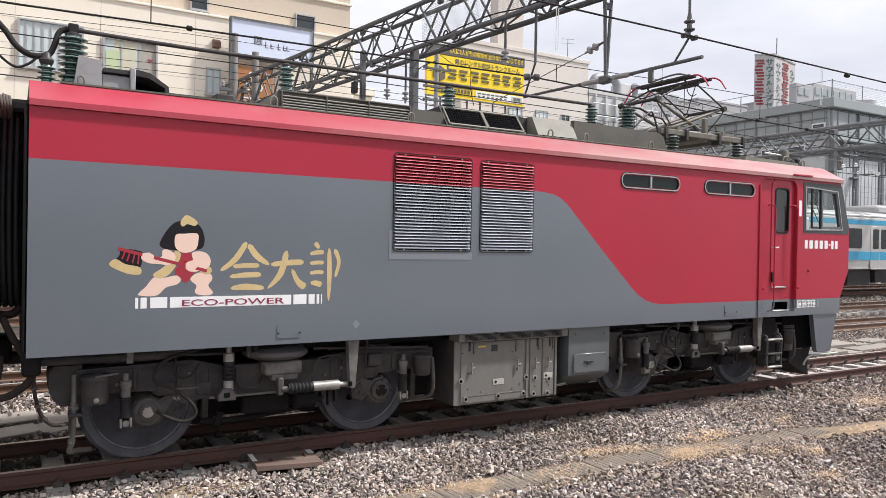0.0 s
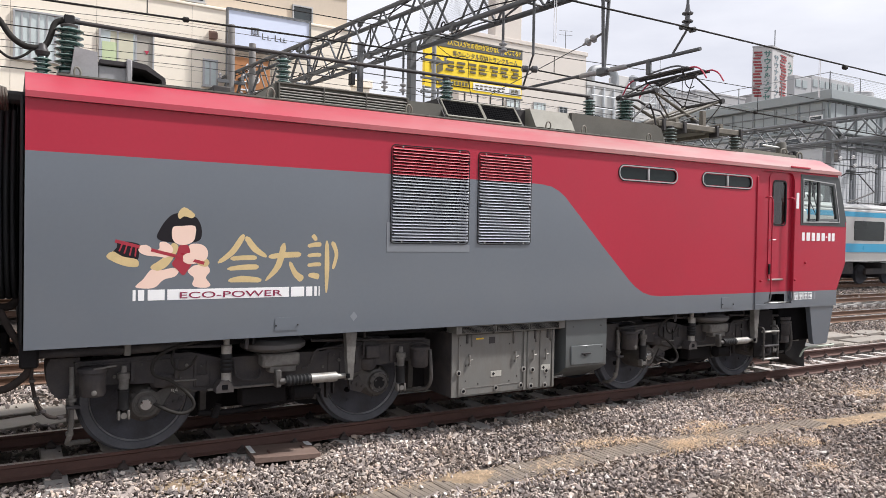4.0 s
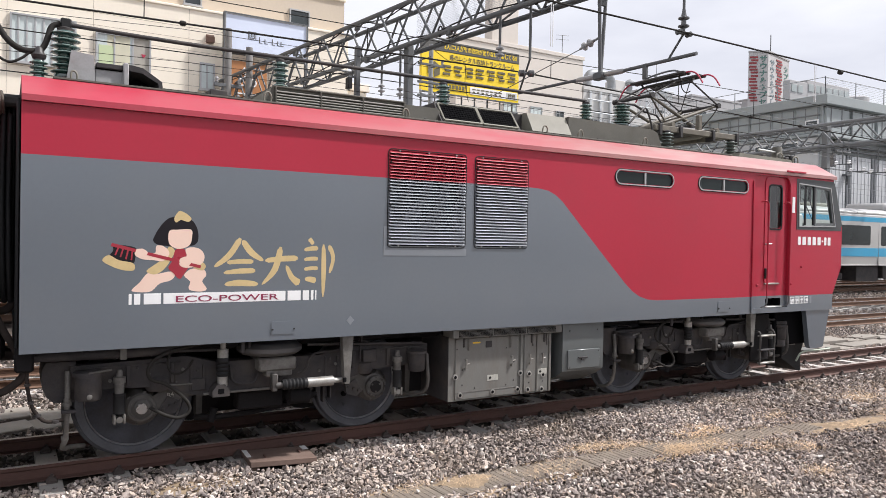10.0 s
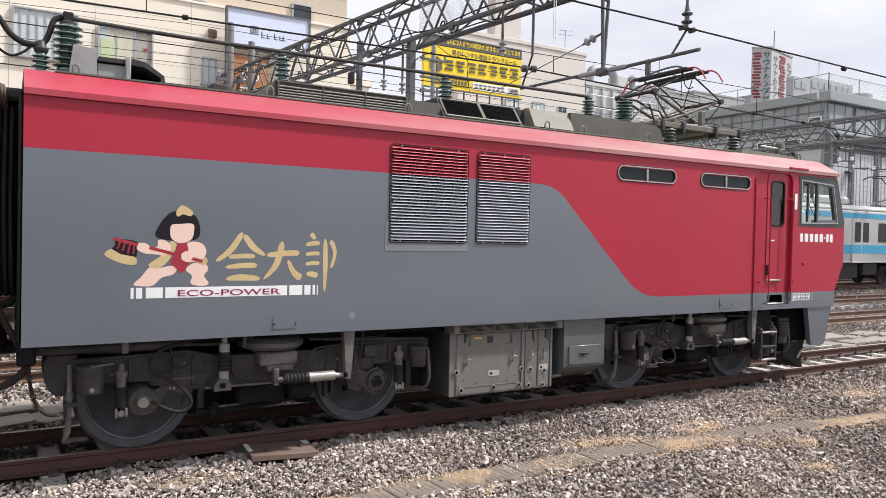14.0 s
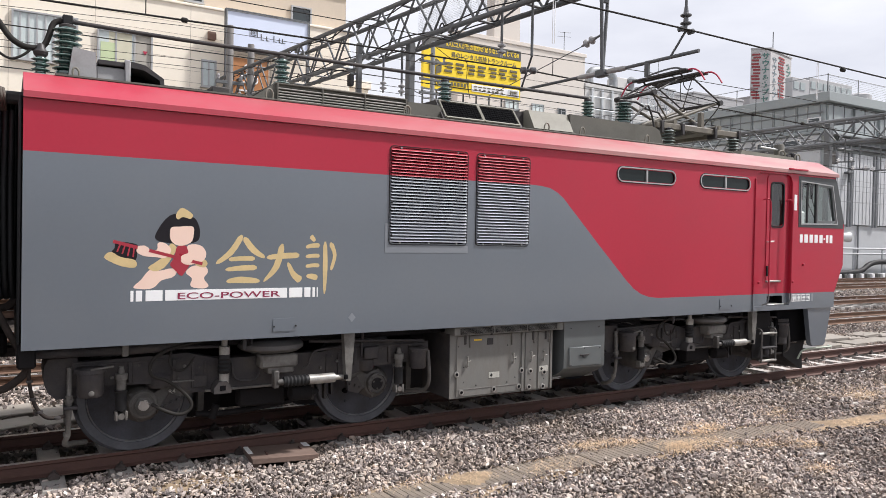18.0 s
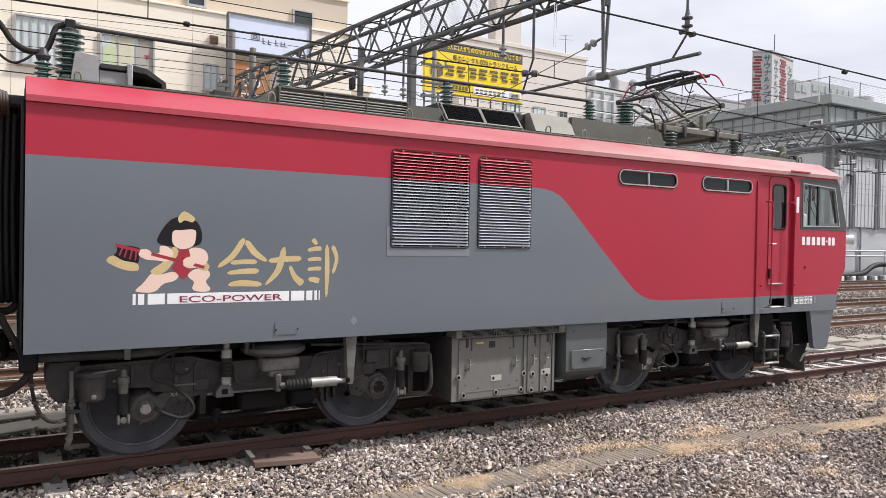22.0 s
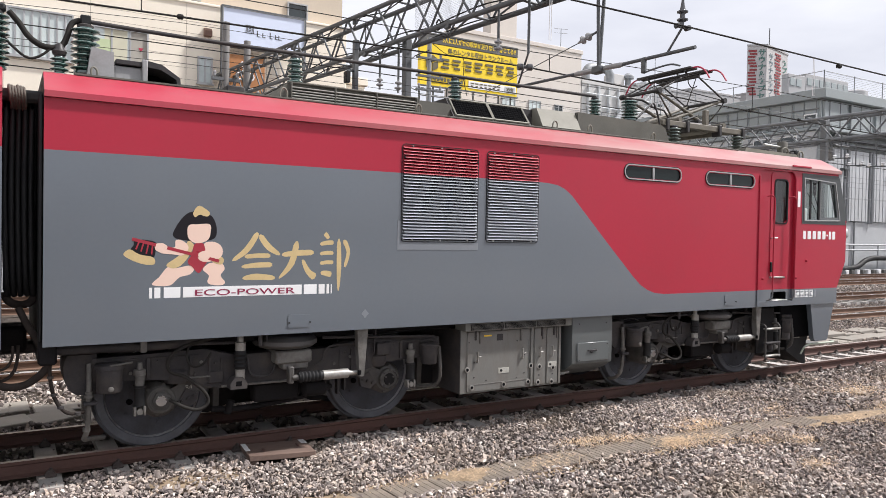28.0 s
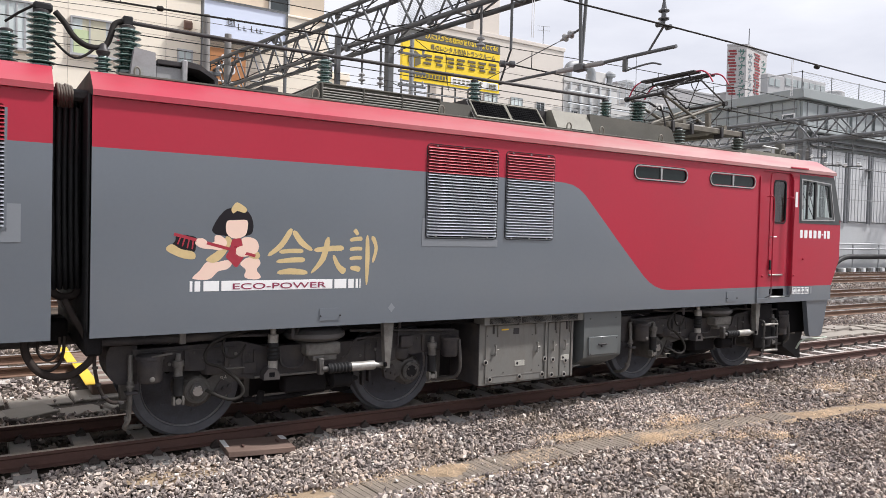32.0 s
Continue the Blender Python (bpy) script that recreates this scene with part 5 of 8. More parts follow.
    d = Form().prism([(3.04, 0.98), (3.06, 0.98), (3.075, 0.42), (3.05, 0.42)], -0.98, -0.90).prism([(3.12, 0.98), (3.14, 0.98), (3.155, 0.46), (3.13, 0.46)], -0.98, -0.90)
    piece("brake_hanger", d, UNDER)
    d = Form().box(3.45, 3.62, -1.16, -1.08, 0.86, 1.00, 0.01).rod((3.30, -1.14, 1.02), (3.30, -1.14, 0.84), 0.02).rod((3.42, -1.14, 1.12), (3.42, -1.14, 0.90), 0.012)
    piece("bracket_plate", d, UNDER)
    piece("pipe", Form().hose([(0.95, -1.12, 1.14), (1.2, -1.14, 1.12), (1.9, -1.14, 1.10)], 0.016), UNDER)
    piece("pipe", Form().hose([(2.8, -1.14, 1.10), (3.3, -1.16, 1.08), (4.2, -1.16, 1.04)], 0.016), UNDER)
    piece("air_line", Form().hose([(1.98, -1.13, 0.93), (2.0, -1.15, 0.78), (2.08, -1.16, 0.74), (2.22, -1.16, 0.75), (2.26, -1.15, 0.84)], 0.012), UNDER)
    piece("air_line", Form().hose([(2.70, -1.14, 0.80), (2.78, -1.15, 0.84), (2.82, -1.15, 0.95), (2.90, -1.14, 1.00), (3.30, -1.13, 1.01)], 0.012), UNDER)
    for x in (1.30, 3.50):
        piece("spring_pot", Form().lathe((x, -1.02, 0.72), (0, 0, 1), [(0, 0.10), (0.03, 0.12), (0.12, 0.12), (0.15, 0.09)], 16), UNDER)
    piece("nut_plate", Form().box(1.60, 1.74, -1.12, -1.098, 0.70, 0.82, 0.006), UNDER)
    for x, z in ((0.86, 0.86), (1.20, 0.90), (1.52, 0.92), (2.95, 0.80), (3.14, 0.86), (3.58, 0.92)):
        piece("bolt", Form().lathe((x, -1.10, z), (0, -1, 0), [(0, 0.018), (0.016, 0.016)], 8), BOGIE_MID)
    return frame_mesh, out


FRAME_MESH, PIECES = bogie_parts(loco)


def bogie(parent, x):
    b = part("bogie", FRAME_MESH, None, parent, "dark grey outside-framed bogie")
    b.location.x = x
    for name, me, label in PIECES:
        part(name, me, None, b, label)
    for ax in AXLES:
        for name, me in (("wheel", WHEEL_NEAR), ("wheel", WHEEL_FAR), ("axle", AXLE_MESH)):
            w = part(name, me, None, b)
            w.location = (ax, 0, 0.56)
            if name == "wheel":
                wheels.append(w)
    return b


bogie(loco, 0)
bogie(loco, BOGIE_STEP)

# ---- underfloor equipment ----
# sides get the darker underframe colour to stand for their shade
f = Form().box(4.51, 6.05, -1.245, 1.25, 0.325, 1.10, 0.012)
eq = part("equipment_box", f, UNDER, loco, "grey underfloor equipment box with hatches")
f = Form().box(4.52, 6.17, -1.34, -1.10, 1.09, 1.195, 0.008)
# lighter grey sheet for the lit front
part("front_plate", Form().box(4.512, 6.048, -1.254, -1.243, 0.327, 1.098, 0.003), UNDER_LIGHT, eq)
part("vent_strip", f, UNDER_LIGHT, eq)
for x0, x1 in ((4.60, 5.08), (5.10, 5.58), (5.60, 6.06)):
    g = Form().box(x0, x1, -1.347, -1.338, 1.105, 1.175, 0.002)
    part("vent_mesh", g, DARK, eq)
    for i in range(5):
        z = 1.113 + 0.0135 * i
        part("vent_bar", Form().box(x0, x1, -1.351, -1.346, z - 0.0022, z + 0.0022, 0.001), UNDER_LIGHT, eq)
for x0, x1 in ((4.60, 5.52), (5.62, 5.80), (5.82, 6.00)):
    d = part("hatch_door", Form().box(x0, x1, -1.268, -1.248, 0.345, 1.075, 0.006), UNDER_LIGHT, eq)
    for x in ((x0 + 0.14, x1 - 0.10) if x1 - x0 > 0.5 else (x0 + 0.08,)):
        h = Form().rod((x, -1.292, 0.70), (x, -1.292, 0.83), 0.009).box(x - 0.006, x + 0.006, -1.292, -1.262, 0.70, 0.715, 0.002).box(x - 0.006, x + 0.006, -1.292, -1.262, 0.815, 0.83, 0.002).rod((x, -1.290, 0.765), (x + 0.045, -1.290, 0.772), 0.007)
        part("handle", h, DIRTY_METAL, eq)
    part("hinge", Form().box(x0 + 0.10, x0 + 0.13, -1.28, -1.262, 0.97, 1.08), UNDER, eq)
for x, z in ((4.60, 0.62), (4.67, 0.40), (5.14, 0.40), (5.52, 0.40), (5.56, 0.60), (5.70, 0.58), (5.68, 0.38), (5.92, 0.55), (5.90, 0.37)):
    b = Form().lathe((x, -1.265, z), (0, -1, 0), [(0, 0.036), (0.012, 0.034), (0.013, 0.024)], 14).lathe((x, -1.277, z), (0, -1, 0), [(0, 0.020), (0.006, 0.017)], 10, slot=1)
    part("bolt_eye", b, [DIRTY_METAL, DARK], eq)
part("yellow_label", Form().box(4.84, 4.95, -1.272, -1.267, 1.008, 1.026, 0.001), YELLOW, eq, "small yellow label")
part("rating_plate", Form().box(5.03, 5.12, -1.272, -1.267, 0.95, 1.03, 0.001), UNDER, eq)
part("paper_label", Form().box(5.06, 5.22, -1.272, -1.267, 0.54, 0.61, 0.001), PAPER, eq)
part("paper_label", Form().box(5.84, 5.98, -1.272, -1.267, 0.56, 0.63, 0.001), PAPER, eq)
for x, z in ((5.10, 0.575), (5.875, 0.595)):
    part("label_mark", Form().prism([(x - 0.022, z), (x, z + 0.022), (x + 0.022, z), (x, z - 0.022)], -1.2745, -1.271), BLACK, eq)
f = Form().rod((6.05, -1.24, 0.45), (6.22, -1.24, 0.46), 0.012)
part("drain_pipe", f, UNDER_LIGHT, eq)
f = Form().prism([(-1.32, 1.20), (-1.33, 1.10), (-1.33, 0.60), (-1.322, 0.572), (-1.20, 0.49), (-0.90, 0.36), (0.9, 0.36), (0.9, 1.20)], 6.19, 6.89, swap=lambda u, v, w: (v, u, w))
tk = part("compressor_box", f, CAB_GREY, loco, "grey rounded underfloor box with a lid")
part("lid", Form().box(6.27, 6.82, -1.348, -1.325, 0.60, 0.85, 0.008), CAB_GREY, tk)
part("handle", Form().box(6.44, 6.60, -1.365, -1.345, 0.735, 0.755).box(6.49, 6.53, -1.365, -1.345, 0.71, 0.75), UNDER, tk)
part("underfloor_beam", Form().box(0.3, 11.7, -1.0, 1.0, 1.08, 1.198, 0.02), GRIME_SHADE, loco)
# unseen blocks added along the middle to keep far-side light out
part("underfloor_blocker", Form().box(0.6, 11.2, -0.30, 0.30, 0.62, 1.1, 0.02), DARK, loco)
part("underfloor_beam", Form().box(4.3, 6.9, -0.6, 0.6, 0.35, 1.1, 0.02), GRIME_SHADE, loco)
# ladder, skirt, guard and plough at the front
ld = part("ladder", Form().box(10.15, 10.60, -1.20, -1.17, 0.42, 1.15, 0.01), GRIME_SHADE, loco)
part("step_valve", Form().lathe((10.36, -1.30, 0.48), (0, 0, 1), [(0, 0.03), (0.02, 0.045), (0.09, 0.045), (0.11, 0.02)], 12), UNDER, ld)
for x in (10.20, 10.55):
    part("side_rail", Form().hose([(x, -1.20, 0.90), (x, -1.30, 0.895), (x, -1.335, 0.86), (x, -1.335, 0.60), (x, -1.335, 0.37)], 0.015, 8), BOGIE_DIM, ld)
for z in (0.385, 0.59, 0.815):
    part("rung", Form().box(10.19, 10.56, -1.36, -1.29, z, z + 0.03, 0.008), DIRTY_METAL if z != 0.59 else UNDER, ld, "bare metal rung" if z != 0.59 else "")
f = Form().prism([(11.30, 1.198), (11.95, 1.198), (11.80, 0.60), (11.76, 0.57), (11.45, 0.57), (11.41, 0.62)], -1.38, -1.30)
part("skirt", f, GREY, loco)
f = Form().prism([(11.02, 0.62), (11.60, 0.62), (11.55, 0.50), (11.53, 0.34), (11.55, 0.16), (11.49, 0.16), (11.02, 0.40)], -1.15, 1.15)
part("snow_plough", f, BLACK, loco)
f = Form().hose([(11.34, -1.20, 0.34), (11.38, -1.24, 0.46), (11.48, -1.26, 0.50), (11.90, -1.24, 0.50), (12.45, -1.10, 0.47), (12.55, -0.98, 0.46)], 0.015)
part("guard_rod", f, PALE_GREEN, loco)
f = Form().box(11.85, 12.25, -1.05, 1.05, 0.42, 0.46, 0.01)
part("footboard", f, UNDER_LIGHT, loco)
f = Form().rod((10.85, -1.12, 0.65), (11.35, -1.15, 0.62), 0.02).rod((10.85, -1.10, 0.72), (11.1, -1.12, 0.70), 0.03)
part("air_pipe", f, UNDER_LIGHT, loco)
for x in (2.05, 5.05, 8.2):
    part("drain_nipple", Form().lathe((x, -1.33, 1.08), (0, 0, 1), [(0, 0.014), (0.03, 0.02), (0.12, 0.02)], 10), UNDER, loco)


# ---- roof equipment ----
def insulator(name, parent, x, y, z, h, r, n, m=INSUL, cap=0.035):
    prof = [(0, r * 0.8), (0.02, r * 0.8)]
    step = (h - 0.02 - cap) / n
    for i in range(n):
        z0 = 0.02 + step * i
        prof += [(z0 + step * 0.12, r * 0.58), (z0 + step * 0.38, r * 0.96), (z0 + step * 0.46, r), (z0 + step * 0.54, r * 0.97), (z0 + step * 0.80, r * 0.60), (z0 + step * 0.95, r * 0.56)]
    me = Form().lathe((x, y, z), (0, 0, 1), prof, 24).mesh(name, [m, INSUL_GLINT])
    # outermost faces carry the painted glint
    for p in me.polygons:
        c = p.center
        if math.hypot(c.x - x, c.y - y) > r * 0.955:
            p.material_index = 1
    ob = part(name, me, None, parent, "ribbed porcelain insulator")
    part("cap", Form().lathe((x, y, z + h - cap), (0, 0, 1), [(-0.01, r * 0.55), (cap * 0.6, r * 0.58), (cap, r * 0.35)], 16), UNDER, ob)
    return ob


YB = -0.90            # line of the high-voltage bar along the roof
BAR = 4.20
insulator("post_insulator", loco, 0.465, YB, 3.70, 0.47, 0.128, 7)
insulator("post_insulator", loco, 0.245, YB - 0.05, 3.62, 0.24, 0.078, 4)
part("cable_terminal", Form().lathe((0.245, YB - 0.05, 3.84), (0, 0, 1), [(0, 0.055), (0.03, 0.065), (0.06, 0.04), (0.09, 0.035), (0.11, 0.015)], 14), PAN_BLACK, loco)
for x, z, h, n in ((2.53, 3.83, 0.34, 5), (4.58, 3.90, 0.28, 4), (6.88, 3.92, 0.28, 5)):
    insulator("post_insulator", loco, x, YB, z, h, 0.088, n)
f = Form().hose([(0.46, YB, BAR), (1.0, YB, BAR - 0.01), (1.7, YB, BAR - 0.015), (2.53, YB, BAR - 0.01), (4.58, YB, BAR), (6.88, YB, BAR + 0.01)], 0.021, 12)
part("bus_bar", f, UNDER, loco, "dark high-voltage bar along the roof")
part("bus_clamp", Form().box(0.42, 0.51, YB - 0.045, YB + 0.045, 4.16, 4.25, 0.01), BLACK, loco)
f = Form().hose([(0.42, YB, 4.20), (0.35, YB, 4.16), (0.31, YB - 0.02, 4.03), (0.27, YB - 0.03, 3.94), (0.20, YB - 0.04, 3.905), (0.10, YB - 0.04, 3.91), (0.0, YB - 0.02, 3.98), (-0.08, YB, 4.10), (-0.16, YB, 4.19)], 0.027)
part("jumper_cable", f, CABLE, loco, "thick black jumper cable")
f = Form().prism([(0.46, 3.63), (0.70, 3.63), (0.69, 3.90), (0.50, 3.925)], -1.10, -0.60)
part("switch_box", f, ROOF_BOX, loco)
f = Form().hose([(0.50, -1.13, 3.64), (0.495, -1.14, 3.70), (0.515, -1.14, 3.73), (0.545, -1.14, 3.70), (0.545, -1.13, 3.64)], 0.009)
part("lifting_eye", f, ROOF_LIGHT, loco)
f = Form().box(0.70, 0.95, -1.06, -0.6, 3.63, 3.79, 0.01)
part("cable_trough", f, ROOF_BOX, loco)
part("trough_lid", Form().box(0.71, 0.95, -1.09, -0.62, 3.80, 3.845, 0.005), UNDER, loco)
part("shroud_post", Form().box(0.94, 0.99, -1.11, -0.6, 3.63, 3.87, 0.01), ROOF_BOX, loco)
f = Form().prism([(0.99, 3.86), (1.12, 3.84), (1.29, 3.73), (1.30, 3.63), (1.265, 3.63), (1.255, 3.71), (1.11, 3.79), (0.99, 3.80)], -1.10, -0.60)
part("cable_shroud", f, UNDER, loco)
# near-black filler stands for the shade inside the shroud
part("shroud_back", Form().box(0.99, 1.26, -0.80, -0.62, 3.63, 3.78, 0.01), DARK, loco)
part("roof_seam", Form().box(0.35, 9.6, -1.205, -1.165, 3.628, 3.648, 0.004), ROOF, loco)
part("small_junction_box", Form().box(1.74, 1.92, -1.12, -0.85, 3.63, 3.72, 0.01), UNDER, loco)
for x in (2.31, 3.92, 5.95, 6.55, 7.75):
    f = Form().hose([(x - 0.035, -1.17, 3.64), (x - 0.035, -1.18, 3.71), (x, -1.18, 3.745), (x + 0.035, -1.18, 3.71), (x + 0.035, -1.17, 3.64)], 0.010)
    part("lifting_eye", f, ROOF_LIGHT, loco)
# long louvred hood
f = Form().prism([(2.13, 3.64), (3.98, 3.64), (3.98, 3.822), (2.42, 3.8325)], -1.06, 0.6)
hood = part("roof_hood", f, ROOF, loco, "olive-grey louvred roof hood")
part("hood_top", Form().box(2.40, 3.96, -1.09, 0.6, 3.8255, 3.843, 0.008), ROOF, hood)
part("hood_end", Form().prism([(2.13, 3.64), (2.41, 3.64), (2.41, 3.8325), (2.40, 3.8325)], -1.075, -1.055), ROOF, hood)
part("hood_sill", Form().box(2.2, 3.98, -1.10, -1.05, 3.64, 3.6575, 0.005), ROOF, hood)
for z in (3.668, 3.696, 3.724, 3.752, 3.784):
    part("slat", Form().prism([(-0.030, -0.004), (-0.028, -0.012), (0.026, 0.008), (0.026, 0.014), (-0.024, 0.002)], 2.42, 3.94, swap=lambda u, v, w, z=z: (v, -1.085 + u, z + w)), ROOF_SLAT, hood)
for x in (2.42, 2.92, 3.42, 3.94):
    part("rib", Form().box(x - 0.007, x + 0.007, -1.118, -1.05, 3.66, 3.829, 0.002), ROOF, hood)
# plain cover and the slanted grille
f = Form().prism([(3.99, 3.64), (4.56, 3.64), (4.42, 3.82), (3.99, 3.82)], -1.05, 0.6)
part("roof_cover", f, ROOF, loco)
f = Form().prism([(-1.13, 3.66), (-0.93, 3.91), (0.6, 3.91), (0.6, 3.66)], 4.43, 5.60, swap=lambda u, v, w: (v, u, w))
gh = part("grille_housing", f, UNDER, loco)
for x0, x1 in ((4.47, 5.01), (5.03, 5.56)):
    g = Form()
    n = Vector((0, -0.25, 0.20)).normalized()

    def onslope(x, t, lift):
        y, z = -1.13 + 0.20 * t, 3.66 + 0.25 * t
        return (x, y - 0.25 / 0.32 * lift, z + 0.20 / 0.32 * lift)

    def bar(xa, ta, xb, tb, r):
        g.rod(onslope(xa, ta, 0.012), onslope(xb, tb, 0.012), r, seg=5)
    for a in (x0, x1):
        bar(a, 0.06, a, 0.94, 0.014)
    for t in (0.06, 0.94):
        bar(x0, t, x1, t, 0.014)
    part("grille_frame", g, ROOF_LIGHT, gh)
    g = Form()
    for i in range(1, 14):
        bar(x0 + (x1 - x0) * i / 14, 0.06, x0 + (x1 - x0) * i / 14, 0.94, 0.004)
    for i in range(1, 8):
        bar(x0, 0.06 + 0.88 * i / 8, x1, 0.06 + 0.88 * i / 8, 0.004)
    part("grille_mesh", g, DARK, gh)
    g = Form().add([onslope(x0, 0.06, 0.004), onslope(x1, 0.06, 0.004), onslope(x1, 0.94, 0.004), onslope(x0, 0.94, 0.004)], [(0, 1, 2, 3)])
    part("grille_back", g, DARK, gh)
f = Form().prism([(5.62, 3.64), (6.45, 3.64), (6.42, 3.89), (5.62, 3.91)], -0.90, 0.6)
part("roof_cover", f, UNDER, loco)
f = Form().prism([(-1.12, 3.65), (-0.98, 3.90), (0.6, 3.90), (0.6, 3.65)], 5.78, 6.43, swap=lambda u, v, w: (v, u - 0.02 + 0.0 * w, w + 0.02))
part("sloped_cover", f, ROOF_LIGHT, loco)
f = Form().prism([(6.44, 3.64), (8.22, 3.64), (8.12, 3.86), (8.02, 3.90), (6.44, 3.925)], -1.06, 0.6)
part("roof_cover", f, ROOF, loco)
f = Form().box(6.60, 8.0, -0.85, -0.5, 3.92, 3.95, 0.01)
part("roof_rail", f, ROOF, loco)
f = Form().prism([(9.95, 3.64), (11.35, 3.64), (11.30, 3.70), (9.98, 3.72)], -1.05, 0.8)
part("cab_roof_cover", f, ROOF_LIGHT, loco)
part("horn_box", Form().lathe((11.30, -0.78, 3.64), (0, 0, 1), [(0, 0.085), (0.28, 0.085), (0.30, 0.07)], 18), ROOF, loco)
part("roof_conduit", Form().rod((10.78, -0.80, 3.86), (11.38, -0.80, 3.84), 0.016), CHROME, loco)
part("aerial_base", Form().box(11.60, 11.72, -0.85, -0.70, 3.63, 3.82, 0.02), BLACK, loco)
f = Form().hose([(11.05, -0.95, 3.68), (11.07, -0.95, 3.79), (11.20, -0.95, 3.79), (11.22, -0.95, 3.68)], 0.012)
part("roof_handle", f, ROOF_LIGHT, loco)
f = Form().hose([(11.42, -1.0, 3.63), (11.44, -1.0, 3.75), (11.54, -1.0, 3.75), (11.56, -1.0, 3.63)], 0.012)
part("roof_handle", f, ROOF_LIGHT, loco)
f = Form().lathe((11.75, -0.6, 3.62), (0, 0, 1), [(0, 0.04), (0.08, 0.04), (0.10, 0.02), (0.16, 0.02)], 12)
part("aerial", f, BLACK, loco)
# disconnector posts and pantograph with its insulators
insulator("post_insulator", loco, 7.70, -0.75, 3.97, 0.33, 0.125, 6)
for x, y in ((8.66, -0.74), (10.20, -0.70), (8.62, 0.70), (10.18, 0.70)):
    insulator("post_insulator", loco, x, y, 3.64, 0.35, 0.105, 6, INSUL_BROWN)
BASE_Z = 4.02
pan = part("pantograph", Form().box(8.9, 10.0, -0.30, 0.30, BASE_Z, BASE_Z + 0.10, 0.02), PAN_GREY, loco, "dark folding pantograph with red-tipped horns")
for y in (-0.70, 0.70):
    part("base_beam", Form().box(8.40, 10.32, y - 0.05, y + 0.05, BASE_Z - 0.05, BASE_Z + 0.04, 0.01), PAN_GREY, pan)
for x in (8.75, 9.45, 10.10):
    part("cross_beam", Form().box(x - 0.04, x + 0.04, -0.72, 0.72, BASE_Z - 0.04, BASE_Z + 0.045, 0.01), PAN_GREY, pan)
KNEE_Z, KNEES = 4.585, (8.68, 10.24)
for x0, x1 in ((9.98, KNEES[0]), (8.94, KNEES[1])):
    f = Form()
    for y in (-0.30, 0.30):
        f.rod((x0, y, BASE_Z + 0.10), (x1, y * 1.2, KNEE_Z), 0.036, 0.018)
    f.rod((x0, -0.62, BASE_Z + 0.10), (x0, 0.62, BASE_Z + 0.10), 0.040)
    f.rod((x0, 0.30, BASE_Z + 0.10), (x1, -0.36, KNEE_Z), 0.014)
    part("lower_arm", f, PAN_GREY, pan)
HEAD_X, HEAD_Z = 9.45, 4.955
for kx, s in ((KNEES[0], -1), (KNEES[1], 1)):
    f = Form().rod((kx, -0.42, KNEE_Z), (kx, 0.42, KNEE_Z), 0.028)
    for y in (-0.40, 0.40):
        f.lathe((kx, y - 0.03, KNEE_Z), (0, 1, 0), [(0, 0.045), (0.06, 0.045)], 12)
        f.rod((kx, y, KNEE_Z), (HEAD_X + s * 0.14, y, HEAD_Z - 0.05), 0.014)
        f.rod((kx, y, KNEE_Z), (HEAD_X + s * 0.13, -y * 0.9, HEAD_Z - 0.06), 0.008)
    part("upper_arm", f, PAN_BLACK, pan)
f = Form()
for dx in (-0.26, 0.26):
    f.rod((HEAD_X + dx * 0.5, -0.42, HEAD_Z - 0.05), (HEAD_X + dx * 0.5, 0.42, HEAD_Z - 0.05), 0.018)
    for y in (-0.40, 0.40):
        f.rod((HEAD_X + dx * 0.5, y, HEAD_Z - 0.05), (HEAD_X + dx * 0.7, y, HEAD_Z + 0.01), 0.016)
part("head_frame", f, PAN_BLACK, pan)
for dx in (-0.24, -0.13, 0.13, 0.24):
    part("collector_strip", Form().box(HEAD_X + dx - 0.035, HEAD_X + dx + 0.035, -0.58, 0.58, HEAD_Z + 0.005, HEAD_Z + 0.045, 0.01), PAN_BLACK, pan)
for dx in (-0.20, 0.20):
    for s in (-1, 1):
        h = [(HEAD_X + dx, s * 0.56, HEAD_Z + 0.03), (HEAD_X + dx, s * 0.68, HEAD_Z + 0.02), (HEAD_X + dx, s * 0.80, HEAD_Z - 0.05), (HEAD_X + dx, s * 0.90, HEAD_Z - 0.19)]
        part("horn", Form().hose(h, 0.013, 8), RED_TIP, pan, "red-painted horn")
part("spring", Form().rod((9.05, -0.20, BASE_Z + 0.14), (9.85, -0.20, BASE_Z + 0.14), 0.03).rod((9.05, 0.20, BASE_Z + 0.14), (9.85, 0.20, BASE_Z + 0.14), 0.03), PAN_BLACK, pan)
part("lock_post", Form().box(9.38, 9.46, -0.74, -0.66, BASE_Z, BASE_Z + 0.28, 0.01), PAN_GREY, pan)
part("switch_blade", Form().hose([(7.62, -0.75, 4.29), (7.95, -0.75, 4.30), (8.15, -0.74, 4.24)], 0.018).hose([(8.15, -0.74, 4.22), (8.45, -0.72, 4.20), (8.60, -0.70, 4.08)], 0.014), PAN_BLACK, pan)
part("switch_crank", Form().hose([(7.80, -0.80, 4.00), (8.05, -0.78, 4.20), (8.20, -0.76, 4.26), (8.40, -0.74, 3.80)], 0.014), PAN_BLACK, pan)

# ---- rear section beyond the coupling ----
rear = thing("locomotive", "red and dark grey rear section of the electric locomotive", "locomotive")
END = -0.205
body2 = body_shell("body", rear, -12.1, END, [(-9.0, BELT)], [(END, BELT), (END, EAVE)])
x0, x1 = -1.57, -0.545
